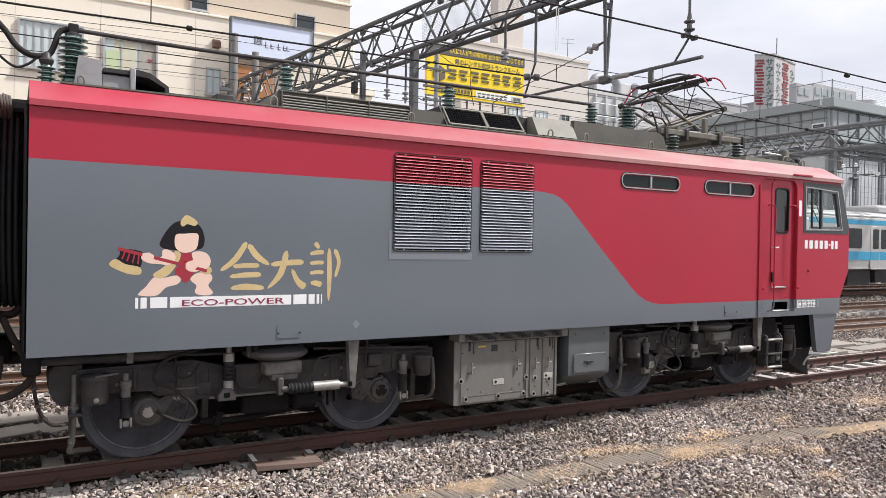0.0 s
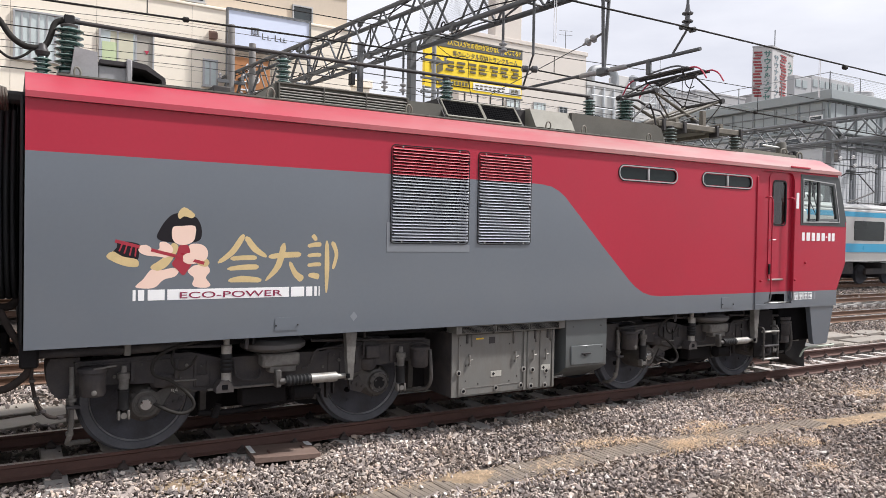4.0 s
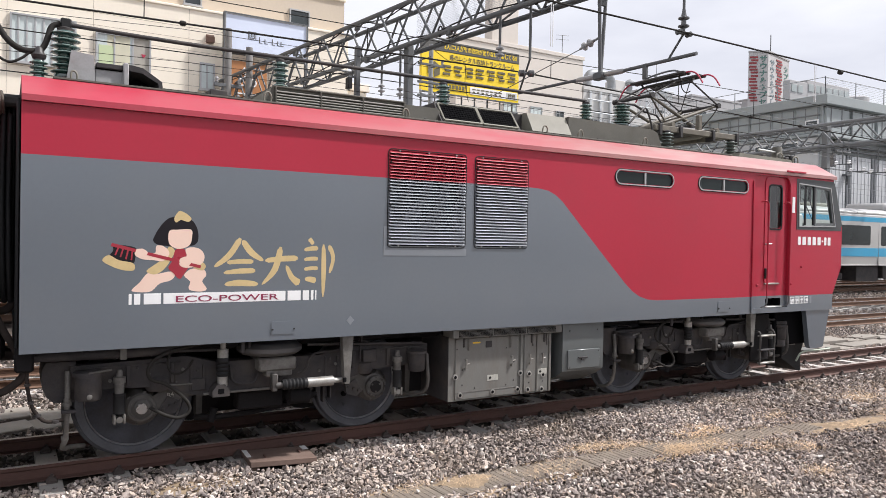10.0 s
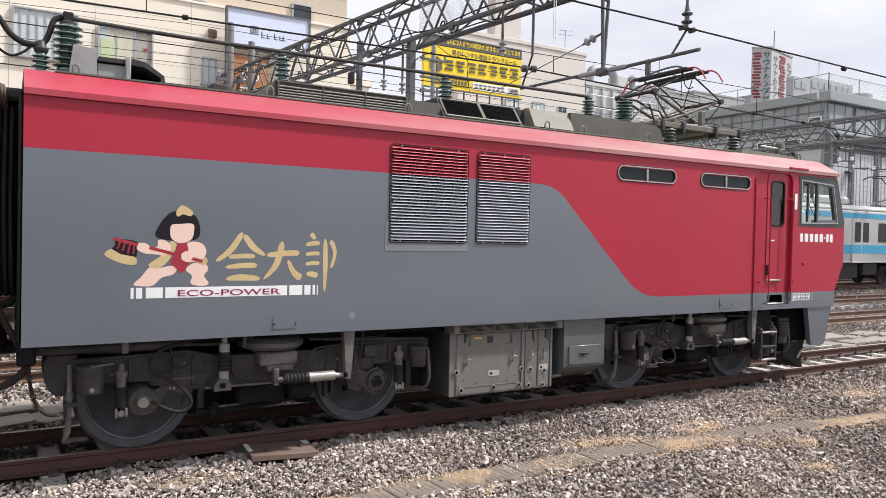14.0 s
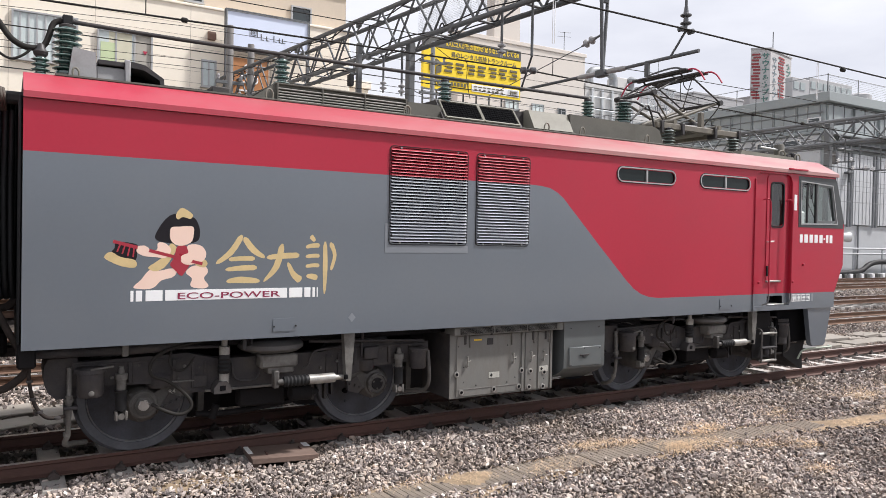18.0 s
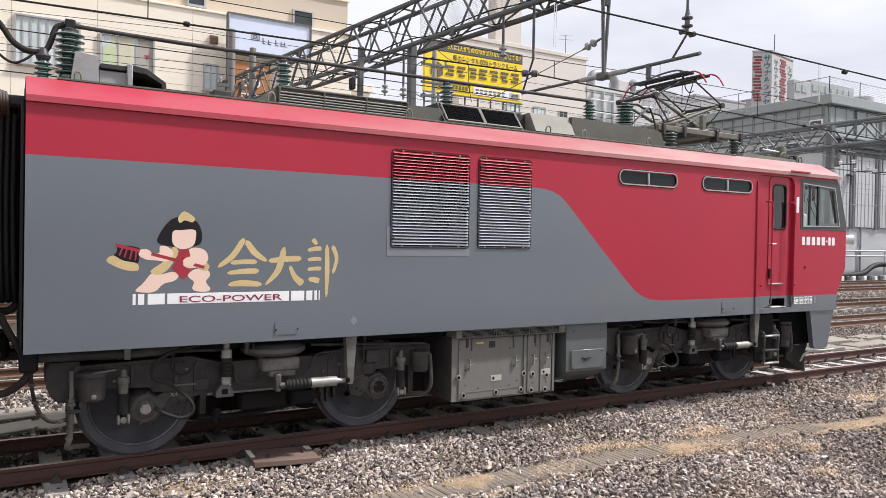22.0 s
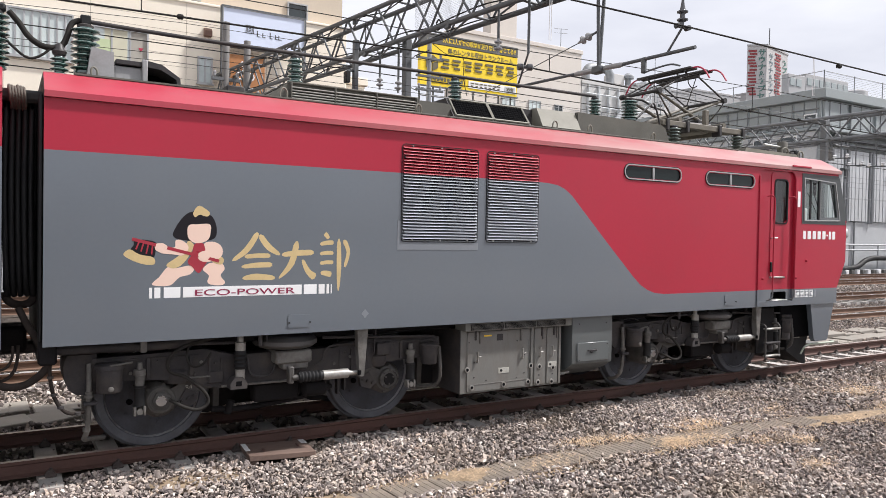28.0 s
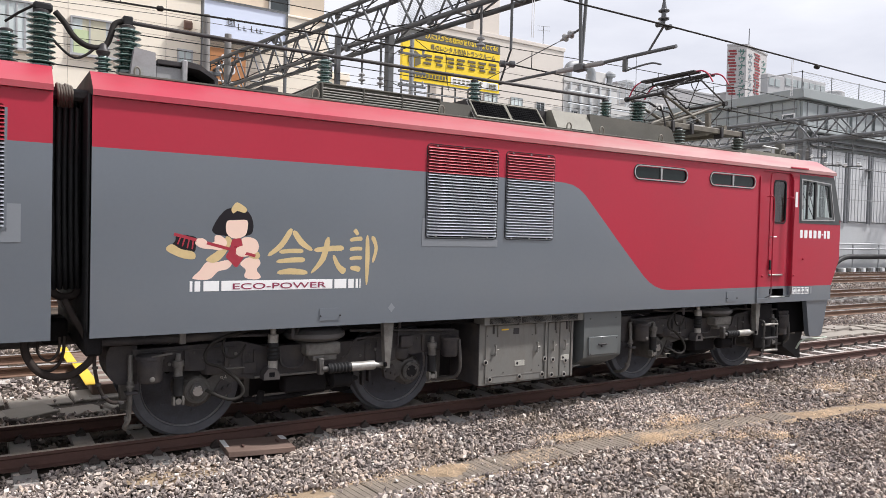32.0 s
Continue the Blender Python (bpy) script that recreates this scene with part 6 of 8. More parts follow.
carve(body2, [cutter(rounded(x0 + 0.02, x1 - 0.02, LV0 + 0.02, LV1 - 0.02, 0.05), -1.6, -1.34, 4)])
roof_shell(rear, -12.1, END, 0)
f = Form()
ring_frame(f, rounded(x0, x1, LV0, LV1, 0.05), rounded(x0 + 0.022, x1 - 0.022, LV0 + 0.022, LV1 - 0.022, 0.03), -1.418, -1.35)
me = f.mesh("louvre_frame", [GREY, RED], 30)
for p in me.polygons:
    p.material_index = 1 if p.center.z > BELT else 0
lv = part("louvre_panel", me, None, rear, "tall intake louvre panel, red above and grey below")
for i in range(30):
    z = LV0 + 0.028 + (LV1 - LV0 - 0.05) / 30 * (i + 0.5)
    ob = part("slat", slat_meshes[(LOUVRES[0][0], z > BELT)], None, lv)
    ob.location = (x0 - LOUVRES[0][0], 0, z)
part("backing_plate", Form().prism([(-0.545, 2.39), (-0.44, 2.39), (-0.44, 2.06), (-1.6, 2.06), (-1.6, 2.15), (-0.545, 2.15)], -1.408, -1.403), GREY_LIGHT, rear)
insulator("post_insulator", rear, -0.27, YB, 3.66, 0.53, 0.122, 9)
insulator("post_insulator", rear, -0.54, YB + 0.3, 3.64, 0.40, 0.10, 6)
part("bus_clamp", Form().box(-0.34, -0.18, YB - 0.05, YB + 0.05, 4.17, 4.25, 0.02), BLACK, rear)
f = Form().hose([(-0.30, YB, 4.24), (-0.45, YB + 0.1, 4.15), (-0.55, YB + 0.2, 4.08)], 0.012)
part("lead", f, CABLE, rear)
f = Form().hose([(-0.24, YB - 0.03, 4.0), (-0.12, YB - 0.05, 3.86), (0.0, YB - 0.05, 3.78), (0.10, YB - 0.05, 3.82), (0.18, YB - 0.05, 3.90)], 0.012)
part("lead", f, CABLE, rear)
part("gangway_cover", Form().box(END - 0.03, REAR + 0.03, -1.10, 1.10, 3.36, 3.47, 0.03), UNDER, rear)
part("end_frame", Form().box(REAR - 0.035, REAR - 0.005, -1.38, 1.38, 1.25, 3.40, 0.01), BLACK, loco)
for i in range(6):
    x = END + 0.05 + 0.022 * i
    f = Form().hose([(x, -1.0, 3.46), (x, -1.12, 3.49 - 0.006 * (i % 3)), (x + 0.006, -1.18, 3.44), (x + 0.012, -1.18, 3.38), (x + 0.02, -1.10, 3.33), (x + 0.02, -1.02, 3.30)], 0.013)
    part("rope_loop", f, ROPE, rear, "grey-brown rope bundle over the gangway")
bogie(rear, -4.95)
bogie(rear, -4.95 - BOGIE_STEP + 0.2)
part("underfloor_beam", Form().box(-11.8, END - 0.05, -1.0, 1.0, 1.08, 1.198, 0.02), UNDER, rear)
# gangway bellows and hanging hoses in the coupling gap
gang = part("gangway", Form().box(END + 0.01, REAR - 0.02, -0.92, 0.92, 1.64, 3.34, 0.03), BLACK, rear, "black folded rubber gangway")
for i in range(7):
    x = END + 0.025 + 0.037 * i
    part("fold", Form().box(x, x + 0.022, -0.99, -0.90, 1.62, 3.38, 0.01), BLACK, gang)
part("bottom_fold", Form().hose([(END + 0.02, -0.97, 1.66), (END + 0.06, -0.98, 1.575), (-0.06, -0.98, 1.54), (REAR - 0.08, -0.98, 1.565), (REAR - 0.03, -0.97, 1.66)], 0.036, 12), HOSE, gang)
for i in range(5):
    x = END + 0.03 + 0.05 * i
    f = Form().hose([(x, -1.02, 3.30), (x - 0.01, -1.10 - 0.03 * (i % 2), 2.6), (x, -1.12, 1.95), (x + 0.01, -1.08, 1.72), (x + 0.02, -1.0, 1.63)], 0.024)
    part("jumper_cable", f, BLACK, rear, "black jumper cable hanging in the gap")
part("coupler_housing", Form().box(END - 0.02, REAR - 0.10, -0.62, -0.22, 1.05, 1.30, 0.03), GRIME_SHADE, rear)
part("headstock", Form().box(REAR - 0.03, REAR + 0.12, -1.30, 1.30, 1.02, 1.26, 0.02), GRIME_SHADE, loco)
f = Form().hose([(-0.07, -1.12, 1.52), (-0.03, -1.18, 1.43), (0.02, -1.2, 1.33), (0.07, -1.2, 1.24), (0.12, -1.2, 1.13), (0.15, -1.2, 1.06)], 0.030, 12)
part("brake_hose", f, HOSE, rear)
f = Form().hose([(-0.40, -1.2, 1.20), (-0.385, -1.2, 1.07), (-0.338, -1.2, 0.965), (-0.264, -1.2, 0.882), (-0.154, -1.2, 0.838), (-0.028, -1.2, 0.844), (0.071, -1.2, 0.903), (0.14, -1.2, 0.975), (0.165, -1.2, 1.06), (0.17, -1.2, 1.16)], 0.034, 12)
part("brake_hose", f, HOSE, rear, "thick brown-black rubber hose sagging under the coupling gap")
f = Form().hose([(-0.38, -1.16, 1.18), (-0.364, -1.16, 1.013), (-0.286, -1.16, 0.916), (-0.198, -1.16, 0.889), (-0.119, -1.16, 0.944), (-0.084, -1.16, 1.043), (-0.072, -1.16, 1.195)], 0.015, 10)
part("brake_hose", f, HOSE, rear)
f = Form().hose([(-0.288, -1.22, 1.20), (-0.292, -1.22, 1.083), (-0.252, -1.22, 1.015), (-0.208, -1.22, 0.996), (-0.155, -1.22, 1.023), (-0.121, -1.22, 1.096), (-0.117, -1.22, 1.20)], 0.012, 10)
part("brake_hose", f, HOSE, rear)
f = Form().hose([(0.176, -1.22, 1.18), (0.174, -1.22, 1.05), (0.172, -1.22, 0.921), (0.198, -1.22, 0.762), (0.237, -1.22, 0.654), (0.30, -1.22, 0.575), (0.36, -1.21, 0.552), (0.46, -1.16, 0.549)], 0.017, 10)
hs = part("brake_hose", f, HOSE, loco, "thin brown-black air hose beside the first wheel")
for x, z in ((0.174, 1.03), (0.176, 0.90), (0.205, 0.74), (0.26, 0.62), (0.40, 0.55)):
    part("hose_clip", Form().lathe((x, -1.22, z - 0.014), (0, 0, 1), [(0, 0.018), (0.004, 0.028), (0.024, 0.028), (0.028, 0.018)], 10), UNDER, hs)
part("coupler", Form().box(-0.9, 0.9, -0.12, 0.12, 0.96, 1.08, 0.03), UNDER, rear)


# ---- more of the running gear and the pipes under the sill ----
f = Form().hose([(0.22, -1.16, 1.13), (0.95, -1.17, 1.125), (1.35, -1.17, 1.14), (1.55, -1.12, 1.19)], 0.045, 12)
part("air_tank_pipe", f, UNDER, loco)
part("pipe_clip", Form().box(0.93, 0.99, -1.225, -1.12, 1.07, 1.19, 0.006), BOGIE_MID, loco)
for x in (0.6, 2.15, 3.4, 7.0, 9.0, 9.9):
    part("cable_hanger", Form().box(x, x + 0.02, -1.20, -1.16, 1.10, 1.20, 0.004), UNDER, loco)
for x, z in ((4.62, 0.95), (4.70, 0.52), (4.70, 0.70), (4.88, 0.47), (5.34, 0.47), (5.34, 0.93), (5.46, 0.52), (5.46, 0.75), (5.70, 0.47), (5.92, 0.47), (6.30, 1.10), (6.78, 1.10), (6.30, 0.62), (6.79, 0.82), (6.52, 0.83)):
    y = -1.268 if x < 6.1 else -1.335 if z > 0.9 else -1.348
    part("rivet", Form().lathe((x, y, z), (0, -1, 0), [(0, 0.009), (0.006, 0.007)], 8), UNDER, loco)
for x in (5.575, 6.03):
    part("corner_strip", Form().box(x - 0.018, x + 0.018, -1.275, -1.25, 0.335, 1.09, 0.004), UNDER_LIGHT, loco)
part("seam_strip", Form().box(4.60, 5.50, -1.272, -1.266, 0.425, 0.437, 0.001), BOGIE_MID, loco)
for x in (4.78, 5.40, 5.75, 5.98):
    part("hinge_bar", Form().box(x - 0.012, x + 0.012, -1.285, -1.262, 0.93, 1.09, 0.004), BOGIE_MID, loco)
me = lettering("R4", 0.062)
me.materials.append(PAPER)
ob = part("chalk_mark", me, None, loco, "white chalk mark on the axle arm")
ob.location, ob.rotation_euler.y = (1.42, -1.036, 0.645), radians(-8)
part("recess_lip", Form().box(9.842, 9.864, -1.424, -1.402, 1.466, 3.25, 0.006), RED, loco)
part("recess_lip", Form().box(9.842, 9.864, -1.424, -1.402, 1.205, 1.462, 0.006), GREY, loco)
part("recess_lip", Form().box(10.768, 10.784, -1.416, -1.402, 1.47, 3.25, 0.005), RED, loco)
# pantograph springs, links and cables on the base frame
for y in (-0.52, 0.52):
    part("tension_spring", Form().rod((9.10, y, BASE_Z + 0.06), (9.75, y, BASE_Z + 0.08), 0.035, seg=10), PAN_BLACK, pan)
    part("link_rod", Form().rod((9.0, y * 0.8, BASE_Z + 0.05), (9.6, y * 0.8, BASE_Z + 0.26), 0.014, seg=8), PAN_BLACK, pan)
part("control_box", Form().box(9.62, 9.90, -0.40, -0.15, BASE_Z + 0.05, BASE_Z + 0.20, 0.02), PAN_BLACK, pan)
part("shunt_cable", Form().hose([(10.24, -0.40, KNEE_Z - 0.02), (10.10, -0.42, 4.42), (9.95, -0.42, 4.28), (9.85, -0.40, 4.18)], 0.010, 8), CABLE, pan)
part("shunt_cable", Form().hose([(9.35, -0.42, HEAD_Z - 0.08), (9.30, -0.44, 4.78), (9.40, -0.44, 4.70), (9.52, -0.43, 4.74)], 0.008, 8), CABLE, pan)
for x in (8.50, 8.95, 9.70, 10.28):
    part("base_bracket", Form().box(x - 0.03, x + 0.03, -0.78, -0.62, BASE_Z - 0.12, BASE_Z + 0.06, 0.008), PAN_BLACK, pan)
for x in (4.2, 5.0, 5.62, 6.1, 6.9, 7.4, 7.9):
    part("cover_bolt", Form().lathe((x, -1.13, 3.66), (0, -1, 0.3), [(0, 0.012), (0.010, 0.010)], 8), UNDER, loco)
for x in (10.05, 10.62, 11.22):
    part("roof_cable_clip", Form().box(x, x + 0.10, -1.0, -0.9, 3.70, 3.75, 0.01), UNDER, loco)
# closed underside behind the ladder and the front skirt, its shade put into near-black
part("front_shade_block", Form().box(10.78, 11.80, -1.18, 1.18, 0.62, 1.196, 0.02), DARK, loco)
part("front_tank", Form().lathe((10.95, -1.12, 0.60), (0, 0, 1), [(0, 0.10), (0.02, 0.12), (0.36, 0.12), (0.38, 0.14), (0.42, 0.14)], 16), UNDER, loco)
part("coupler", Form().box(11.75, 12.62, -0.18, 0.18, 0.72, 1.02, 0.05), UNDER, loco)
# ---- buildings and structures behind the yard ----
def window(parent, x0, x1, z0, z1, y, pane, bars=2, frame=ALU):
    """A window set in a wall that faces the tracks."""
    f = Form()
    t, bars_at = 0.06, []
    ring_frame(f, [(x0, z0), (x1, z0), (x1, z1), (x0, z1)], [(x0 + t, z0 + t), (x1 - t, z0 + t), (x1 - t, z1 - t), (x0 + t, z1 - t)], y - 0.10, y + 0.05)
    for i in range(1, bars):
        x = x0 + (x1 - x0) * i / bars
        bars_at.append(x)
    w = part("window", f, frame, parent)
    for x in bars_at:
        part("mullion", Form().box(x - 0.03, x + 0.03, y - 0.06, y + 0.04, z0 + t, z1 - t, 0.004), frame, w)
    part("pane", Form().box(x0 + t * 0.5, x1 - t * 0.5, y - 0.03, y - 0.02, z0 + t * 0.5, z1 - t * 0.5, 0.001), pane, w)
    part("sill", Form().box(x0 - 0.05, x1 + 0.05, y - 0.16, y, z0 - 0.05, z0, 0.008), frame, w)
    return w


hotel = thing("apartment_building", "cream rendered building with windows facing the tracks", "building")
CY = 21.0
part("wall", Form().box(-20, 12.72, CY, CY + 12, -0.2, 11.05, 0.03), CREAM, hotel)
part("upper_wall", Form().box(-20, 12.72, CY + 0.5, CY + 12, 11.05, 24, 0.03), TAN, hotel)
part("ledge", Form().box(-20, 12.78, CY - 0.06, CY + 0.5, 11.00, 11.10, 0.02), CREAM, hotel)
part("upper_ledge", Form().box(-20, 12.78, CY + 0.42, CY + 0.6, 12.62, 12.72, 0.02), CREAM, hotel)
window(hotel, 0.05, 2.12, 8.15, 9.85, CY, GLASS_PALE, 8)
window(hotel, 2.75, 4.65, 8.25, 9.62, CY, GLASS_PALE, 3)
part("green_blind", Form().box(2.86, 3.40, CY - 0.046, CY - 0.034, 8.3, 9.16, 0.002), GLASS_GREEN, hotel)
part("beige_blind", Form().box(3.14, 3.92, CY - 0.032, CY - 0.022, 8.3, 9.58, 0.002), BLIND, hotel)
part("grey_curtain", Form().box(4.02, 4.60, CY - 0.032, CY - 0.022, 8.3, 9.58, 0.002), CURTAIN, hotel)
part("blind_mark", Form().prism([(4.30, 9.0), (4.48, 9.0), (4.39, 8.85)], CY - 0.05, CY - 0.035), RED_TIP, hotel)
window(hotel, 6.45, 7.02, 7.95, 9.0, CY, GLASS_PALE, 2)
window(hotel, 5.9, 6.6, 11.3, 12.4, CY + 0.5, GLASS_DARK, 1)
window(hotel, 10.2, 11.1, 11.15, 11.9, CY + 0.5, GLASS_DARK, 1)
part("vent_hood", Form().prism([(-0.25, 9.80), (-0.25, 10.0), (-0.10, 10.12), (0.0, 10.12), (0.0, 9.80)], 6.68, 6.96, swap=lambda u, v, w: (v, CY + u, w)), RUST, hotel, "rust-brown vent hood")
f = Form()
for z in (8.05, 8.5, 8.95, 9.4, 9.85, 10.3):
    f.box(-20, 12.7, CY - 0.004, CY + 0.004, z, z + 0.012, 0.001)
for x in (-6.1, -0.04, 2.67, 6.03, 9.2):
    f.box(x, x + 0.012, CY - 0.004, CY + 0.004, 4.0, 11.0, 0.001)
part("wall_joints", f, JOINT, hotel)
sign = thing("hotel_sign", "pale blue-white illuminated roof sign in a dark frame", "sign")
SX0, SX1, SZ0, SZ1 = 7.22, 10.65, 9.42, 11.0
f = Form()
ring_frame(f, [(SX0, SZ0), (SX1, SZ0), (SX1, SZ1), (SX0, SZ1)], [(SX0 + 0.05, SZ0 + 0.05), (SX1 - 0.05, SZ0 + 0.05), (SX1 - 0.05, SZ1 - 0.05), (SX0 + 0.05, SZ1 - 0.05)], CY - 0.64, CY - 0.40)
part("frame", f, TRUSS, sign)
f = Form()
ring_frame(f, [(SX0 + 0.05, SZ0 + 0.05), (SX1 - 0.05, SZ0 + 0.05), (SX1 - 0.05, SZ1 - 0.05), (SX0 + 0.05, SZ1 - 0.05)], [(SX0 + 0.08, SZ0 + 0.08), (SX1 - 0.08, SZ0 + 0.08), (SX1 - 0.08, SZ1 - 0.08), (SX0 + 0.08, SZ1 - 0.08)], CY - 0.62, CY - 0.45)
part("inner_frame", f, ALU, sign)
part("face", Form().box(SX0 + 0.04, SX1 - 0.04, CY - 0.58, CY - 0.45, SZ0 + 0.04, SZ1 - 0.04, 0.01), SIGN_BLUE, sign)
f = Form()
for k in range(3):
    d = 0.05 + 0.055 * k
    ring_frame(f, [(8.335 - d, 10.205 - d), (8.335 + d, 10.205 - d), (8.335 + d, 10.205 + d), (8.335 - d, 10.205 + d)], [(8.335 - d + 0.022, 10.205 - d + 0.022), (8.335 + d - 0.022, 10.205 - d + 0.022), (8.335 + d - 0.022, 10.205 + d - 0.022), (8.335 - d + 0.022, 10.205 + d - 0.022)], CY - 0.59, CY - 0.575)
part("square_mark", f, SIGN_DARK, sign)
for x, h in ((8.62, 0.24), (8.84, 0.18), (9.14, 0.24), (9.36, 0.18), (9.50, 0.18)):
    f = Form().box(x, x + 0.035, CY - 0.59, CY - 0.575, 9.96, 9.96 + h, 0.002).box(x, x + 0.13, CY - 0.59, CY - 0.575, 9.96, 9.985, 0.002)
    part("letter_bar", f, SIGN_DARK, sign)
part("banner", Form().box(7.50, 8.98, CY - 0.5, CY - 0.42, 7.6, 9.16, 0.01), ORANGE, sign, "orange-brown banner with a pale scroll")
for sx in (-1, 1):
    x = 8.18
    part("scroll", Form().hose([(x, CY - 0.53, 8.05), (x + sx * 0.10, CY - 0.53, 8.20), (x + sx * 0.30, CY - 0.53, 8.22), (x + sx * 0.34, CY - 0.53, 8.40), (x + sx * 0.20, CY - 0.53, 8.48), (x + sx * 0.06, CY - 0.53, 8.60), (x + sx * 0.18, CY - 0.53, 8.78), (x + sx * 0.10, CY - 0.53, 8.92)], 0.030, 8), WHITE, sign)
part("banner_line", Form().box(7.80, 8.60, CY - 0.53, CY - 0.51, 7.86, 7.92, 0.01), WHITE, sign)
for x in (SX0 + 0.05, SX1 - 0.05):
    part("post", Form().box(x - 0.05, x + 0.05, CY - 0.62, CY - 0.45, 3, SZ0 + 0.02, 0.01), TRUSS, sign)

bill = thing("billboard", "large yellow billboard with charcoal top band", "billboard")
BY = 33.0
part("panel", Form().box(23.0, 30.82, BY, BY + 0.3, 11.9, 14.63, 0.02), SIGN_YELLOW, bill)
part("top_band", Form().box(23.0, 30.82, BY - 0.02, BY + 0.3, 14.64, 15.33, 0.02), SIGN_DARK, bill)


def text_line(name, text, x0, x1, z, height, y, m, parent, label=""):
    """A line of letters stretched to a given width."""
    me = lettering(text, height, 0.004, 0.008)
    me.materials.append(m)
    xs = [v.co.x for v in me.vertices]
    ob = part(name, me, None, parent, label)
    k = (x1 - x0) / (max(xs) - min(xs))
    ob.scale = (k, 1, 1)
    ob.location = (x0 - min(xs) * k, y, z)
    return ob


text_line("slogan", "5人に2人が家の収納が足りないと感じてる!?", 24.68, 30.62, 14.84, 0.40, BY - 0.03, SIGN_YELLOW, bill, "yellow slogan on the charcoal band")
text_line("subtitle", "県のレンタル収納トランクルーム", 25.1, 30.4, 14.17, 0.40, BY - 0.01, SIGN_BROWN, bill, "brown line of small writing")
# large word mark as plain block shapes
for i in range(7):
    x, z = 24.55 + 0.88 * i, 13.12 + 0.022 * i
    f = Form().box(x + 0.04, x + 0.66, BY - 0.05, BY - 0.005, z + 0.50, z + 0.66, 0.01)
    f.box(x + (0.04 if i % 2 else 0.22), x + (0.50 if i % 2 else 0.66), BY - 0.05, BY - 0.005, z + 0.25, z + 0.40, 0.01)
    f.box(x + (0.16 if i % 3 else 0.04), x + 0.62, BY - 0.05, BY - 0.005, z, z + 0.15, 0.01)
    part("block_shape", f, SIGN_BROWN, bill)
f = Form().prism([(23.45, 13.65), (23.95, 13.90), (24.35, 13.65), (23.88, 13.42)], BY - 0.05, BY - 0.01)
f.prism([(23.45, 13.58), (23.84, 13.36), (23.84, 12.86), (23.45, 13.08)], BY - 0.05, BY - 0.01).prism([(24.35, 13.58), (23.93, 13.36), (23.93, 12.86), (24.35, 13.08)], BY - 0.05, BY - 0.01)
part("cube_mark", f, SIGN_BROWN, bill)
f = Form()
ring_frame(f, [(23.9, 12.14), (26.5, 12.14), (26.5, 12.62), (23.9, 12.62)], [(23.95, 12.18), (26.45, 12.18), (26.45, 12.58), (23.95, 12.58)], BY - 0.03, BY - 0.005)
for i in range(9):
    f.box(24.05 + 0.26 * i, 24.23 + 0.26 * i, BY - 0.03, BY - 0.005, 12.26, 12.50, 0.01)
part("outlined_line", f, SIGN_BROWN, bill)
part("white_strip", Form().box(26.75, 30.70, BY - 0.03, BY - 0.01, 12.08, 12.58, 0.01), WHITE, bill)
for i in range(7):
    x = 26.92 + 0.36 * i
    part("block_shape", Form().box(x, x + 0.27, BY - 0.05, BY - 0.028, 12.38, 12.46, 0.005).box(x + 0.04, x + 0.22, BY - 0.05, BY - 0.028, 12.20, 12.28, 0.005), SIGN_BROWN, bill)
part("button", Form().box(29.72, 30.62, BY - 0.045, BY - 0.028, 12.13, 12.53, 0.01), PALE, bill)
text_line("button_letters", "検索", 29.86, 30.48, 12.22, 0.30, BY - 0.05, SIGN_BROWN, bill)
part("sign_rail", Form().box(23.0, 30.82, BY - 0.15, BY, 11.80, 11.88, 0.01), TRUSS, bill)
for i in range(8):
    x = 23.2 + 1.05 * i
    part("scaffold_post", Form().rod((x, BY + 0.4, 9.0), (x, BY + 0.4, 15.2), 0.06, seg=6), TRUSS, bill)
    part("scaffold_tie", Form().rod((x, BY + 0.45, 10.6), (x, BY - 0.2, 10.6), 0.04, seg=6), TRUSS, bill)
for z in (10.7, 11.2):
    part("scaffold_rail", Form().rod((23, BY - 0.1, z), (30.7, BY - 0.1, z), 0.05, seg=6), TRUSS, bill)


def plain_building(label, x0, x1, y0, y1, z1, m, wins=(), name="building"):
    b = thing(name, label, "building")
    part("wall", Form().box(x0, x1, y0, y1, -0.2, z1, 0.05), m, b)
    part("parapet", Form().box(x0 - 0.1, x1 + 0.1, y0 - 0.1, y1 + 0.1, z1, z1 + 0.35, 0.03), m, b)
    for (a, c, d, e, pane, bars) in wins:
        window(b, a, c, d, e, y0, pane, bars)
    return b


plain_building("low pale building below the billboard", 16, 36, 34, 44, 10.2, BEIGE, [(30.6, 31.9, 8.4, 9.6, GLASS_PALE, 3), (32.4, 33.6, 8.0, 9.6, GLASS_PALE, 4), (26, 27.5, 8, 9.4, GLASS_DARK, 2)])
b = plain_building("tall beige office building with a stair tower", 33.0, 47.3, 45, 46.6, 19.6, BEIGE, [(38.0, 39.5, 13.0, 14.6, GLASS_PALE, 3), (41.0, 42.4, 13.0, 14.6, GLASS_PALE, 3), (44, 45, 12.5, 14.5, GLASS_DARK, 2)])
part("stair_tower", Form().box(36.8, 39.7, 45.2, 46.4, 19.6, 24.5, 0.05), BEIGE, b)
part("aerial_mast", Form().rod((45.5, 46, 19.8), (45.5, 46, 22.0), 0.03, seg=6), TRUSS, b)
for z in (21.9, 21.5):
    part("aerial_arm", Form().rod((44.7, 46, z), (46.3, 46, z + 0.15), 0.02, seg=6), TRUSS, b)
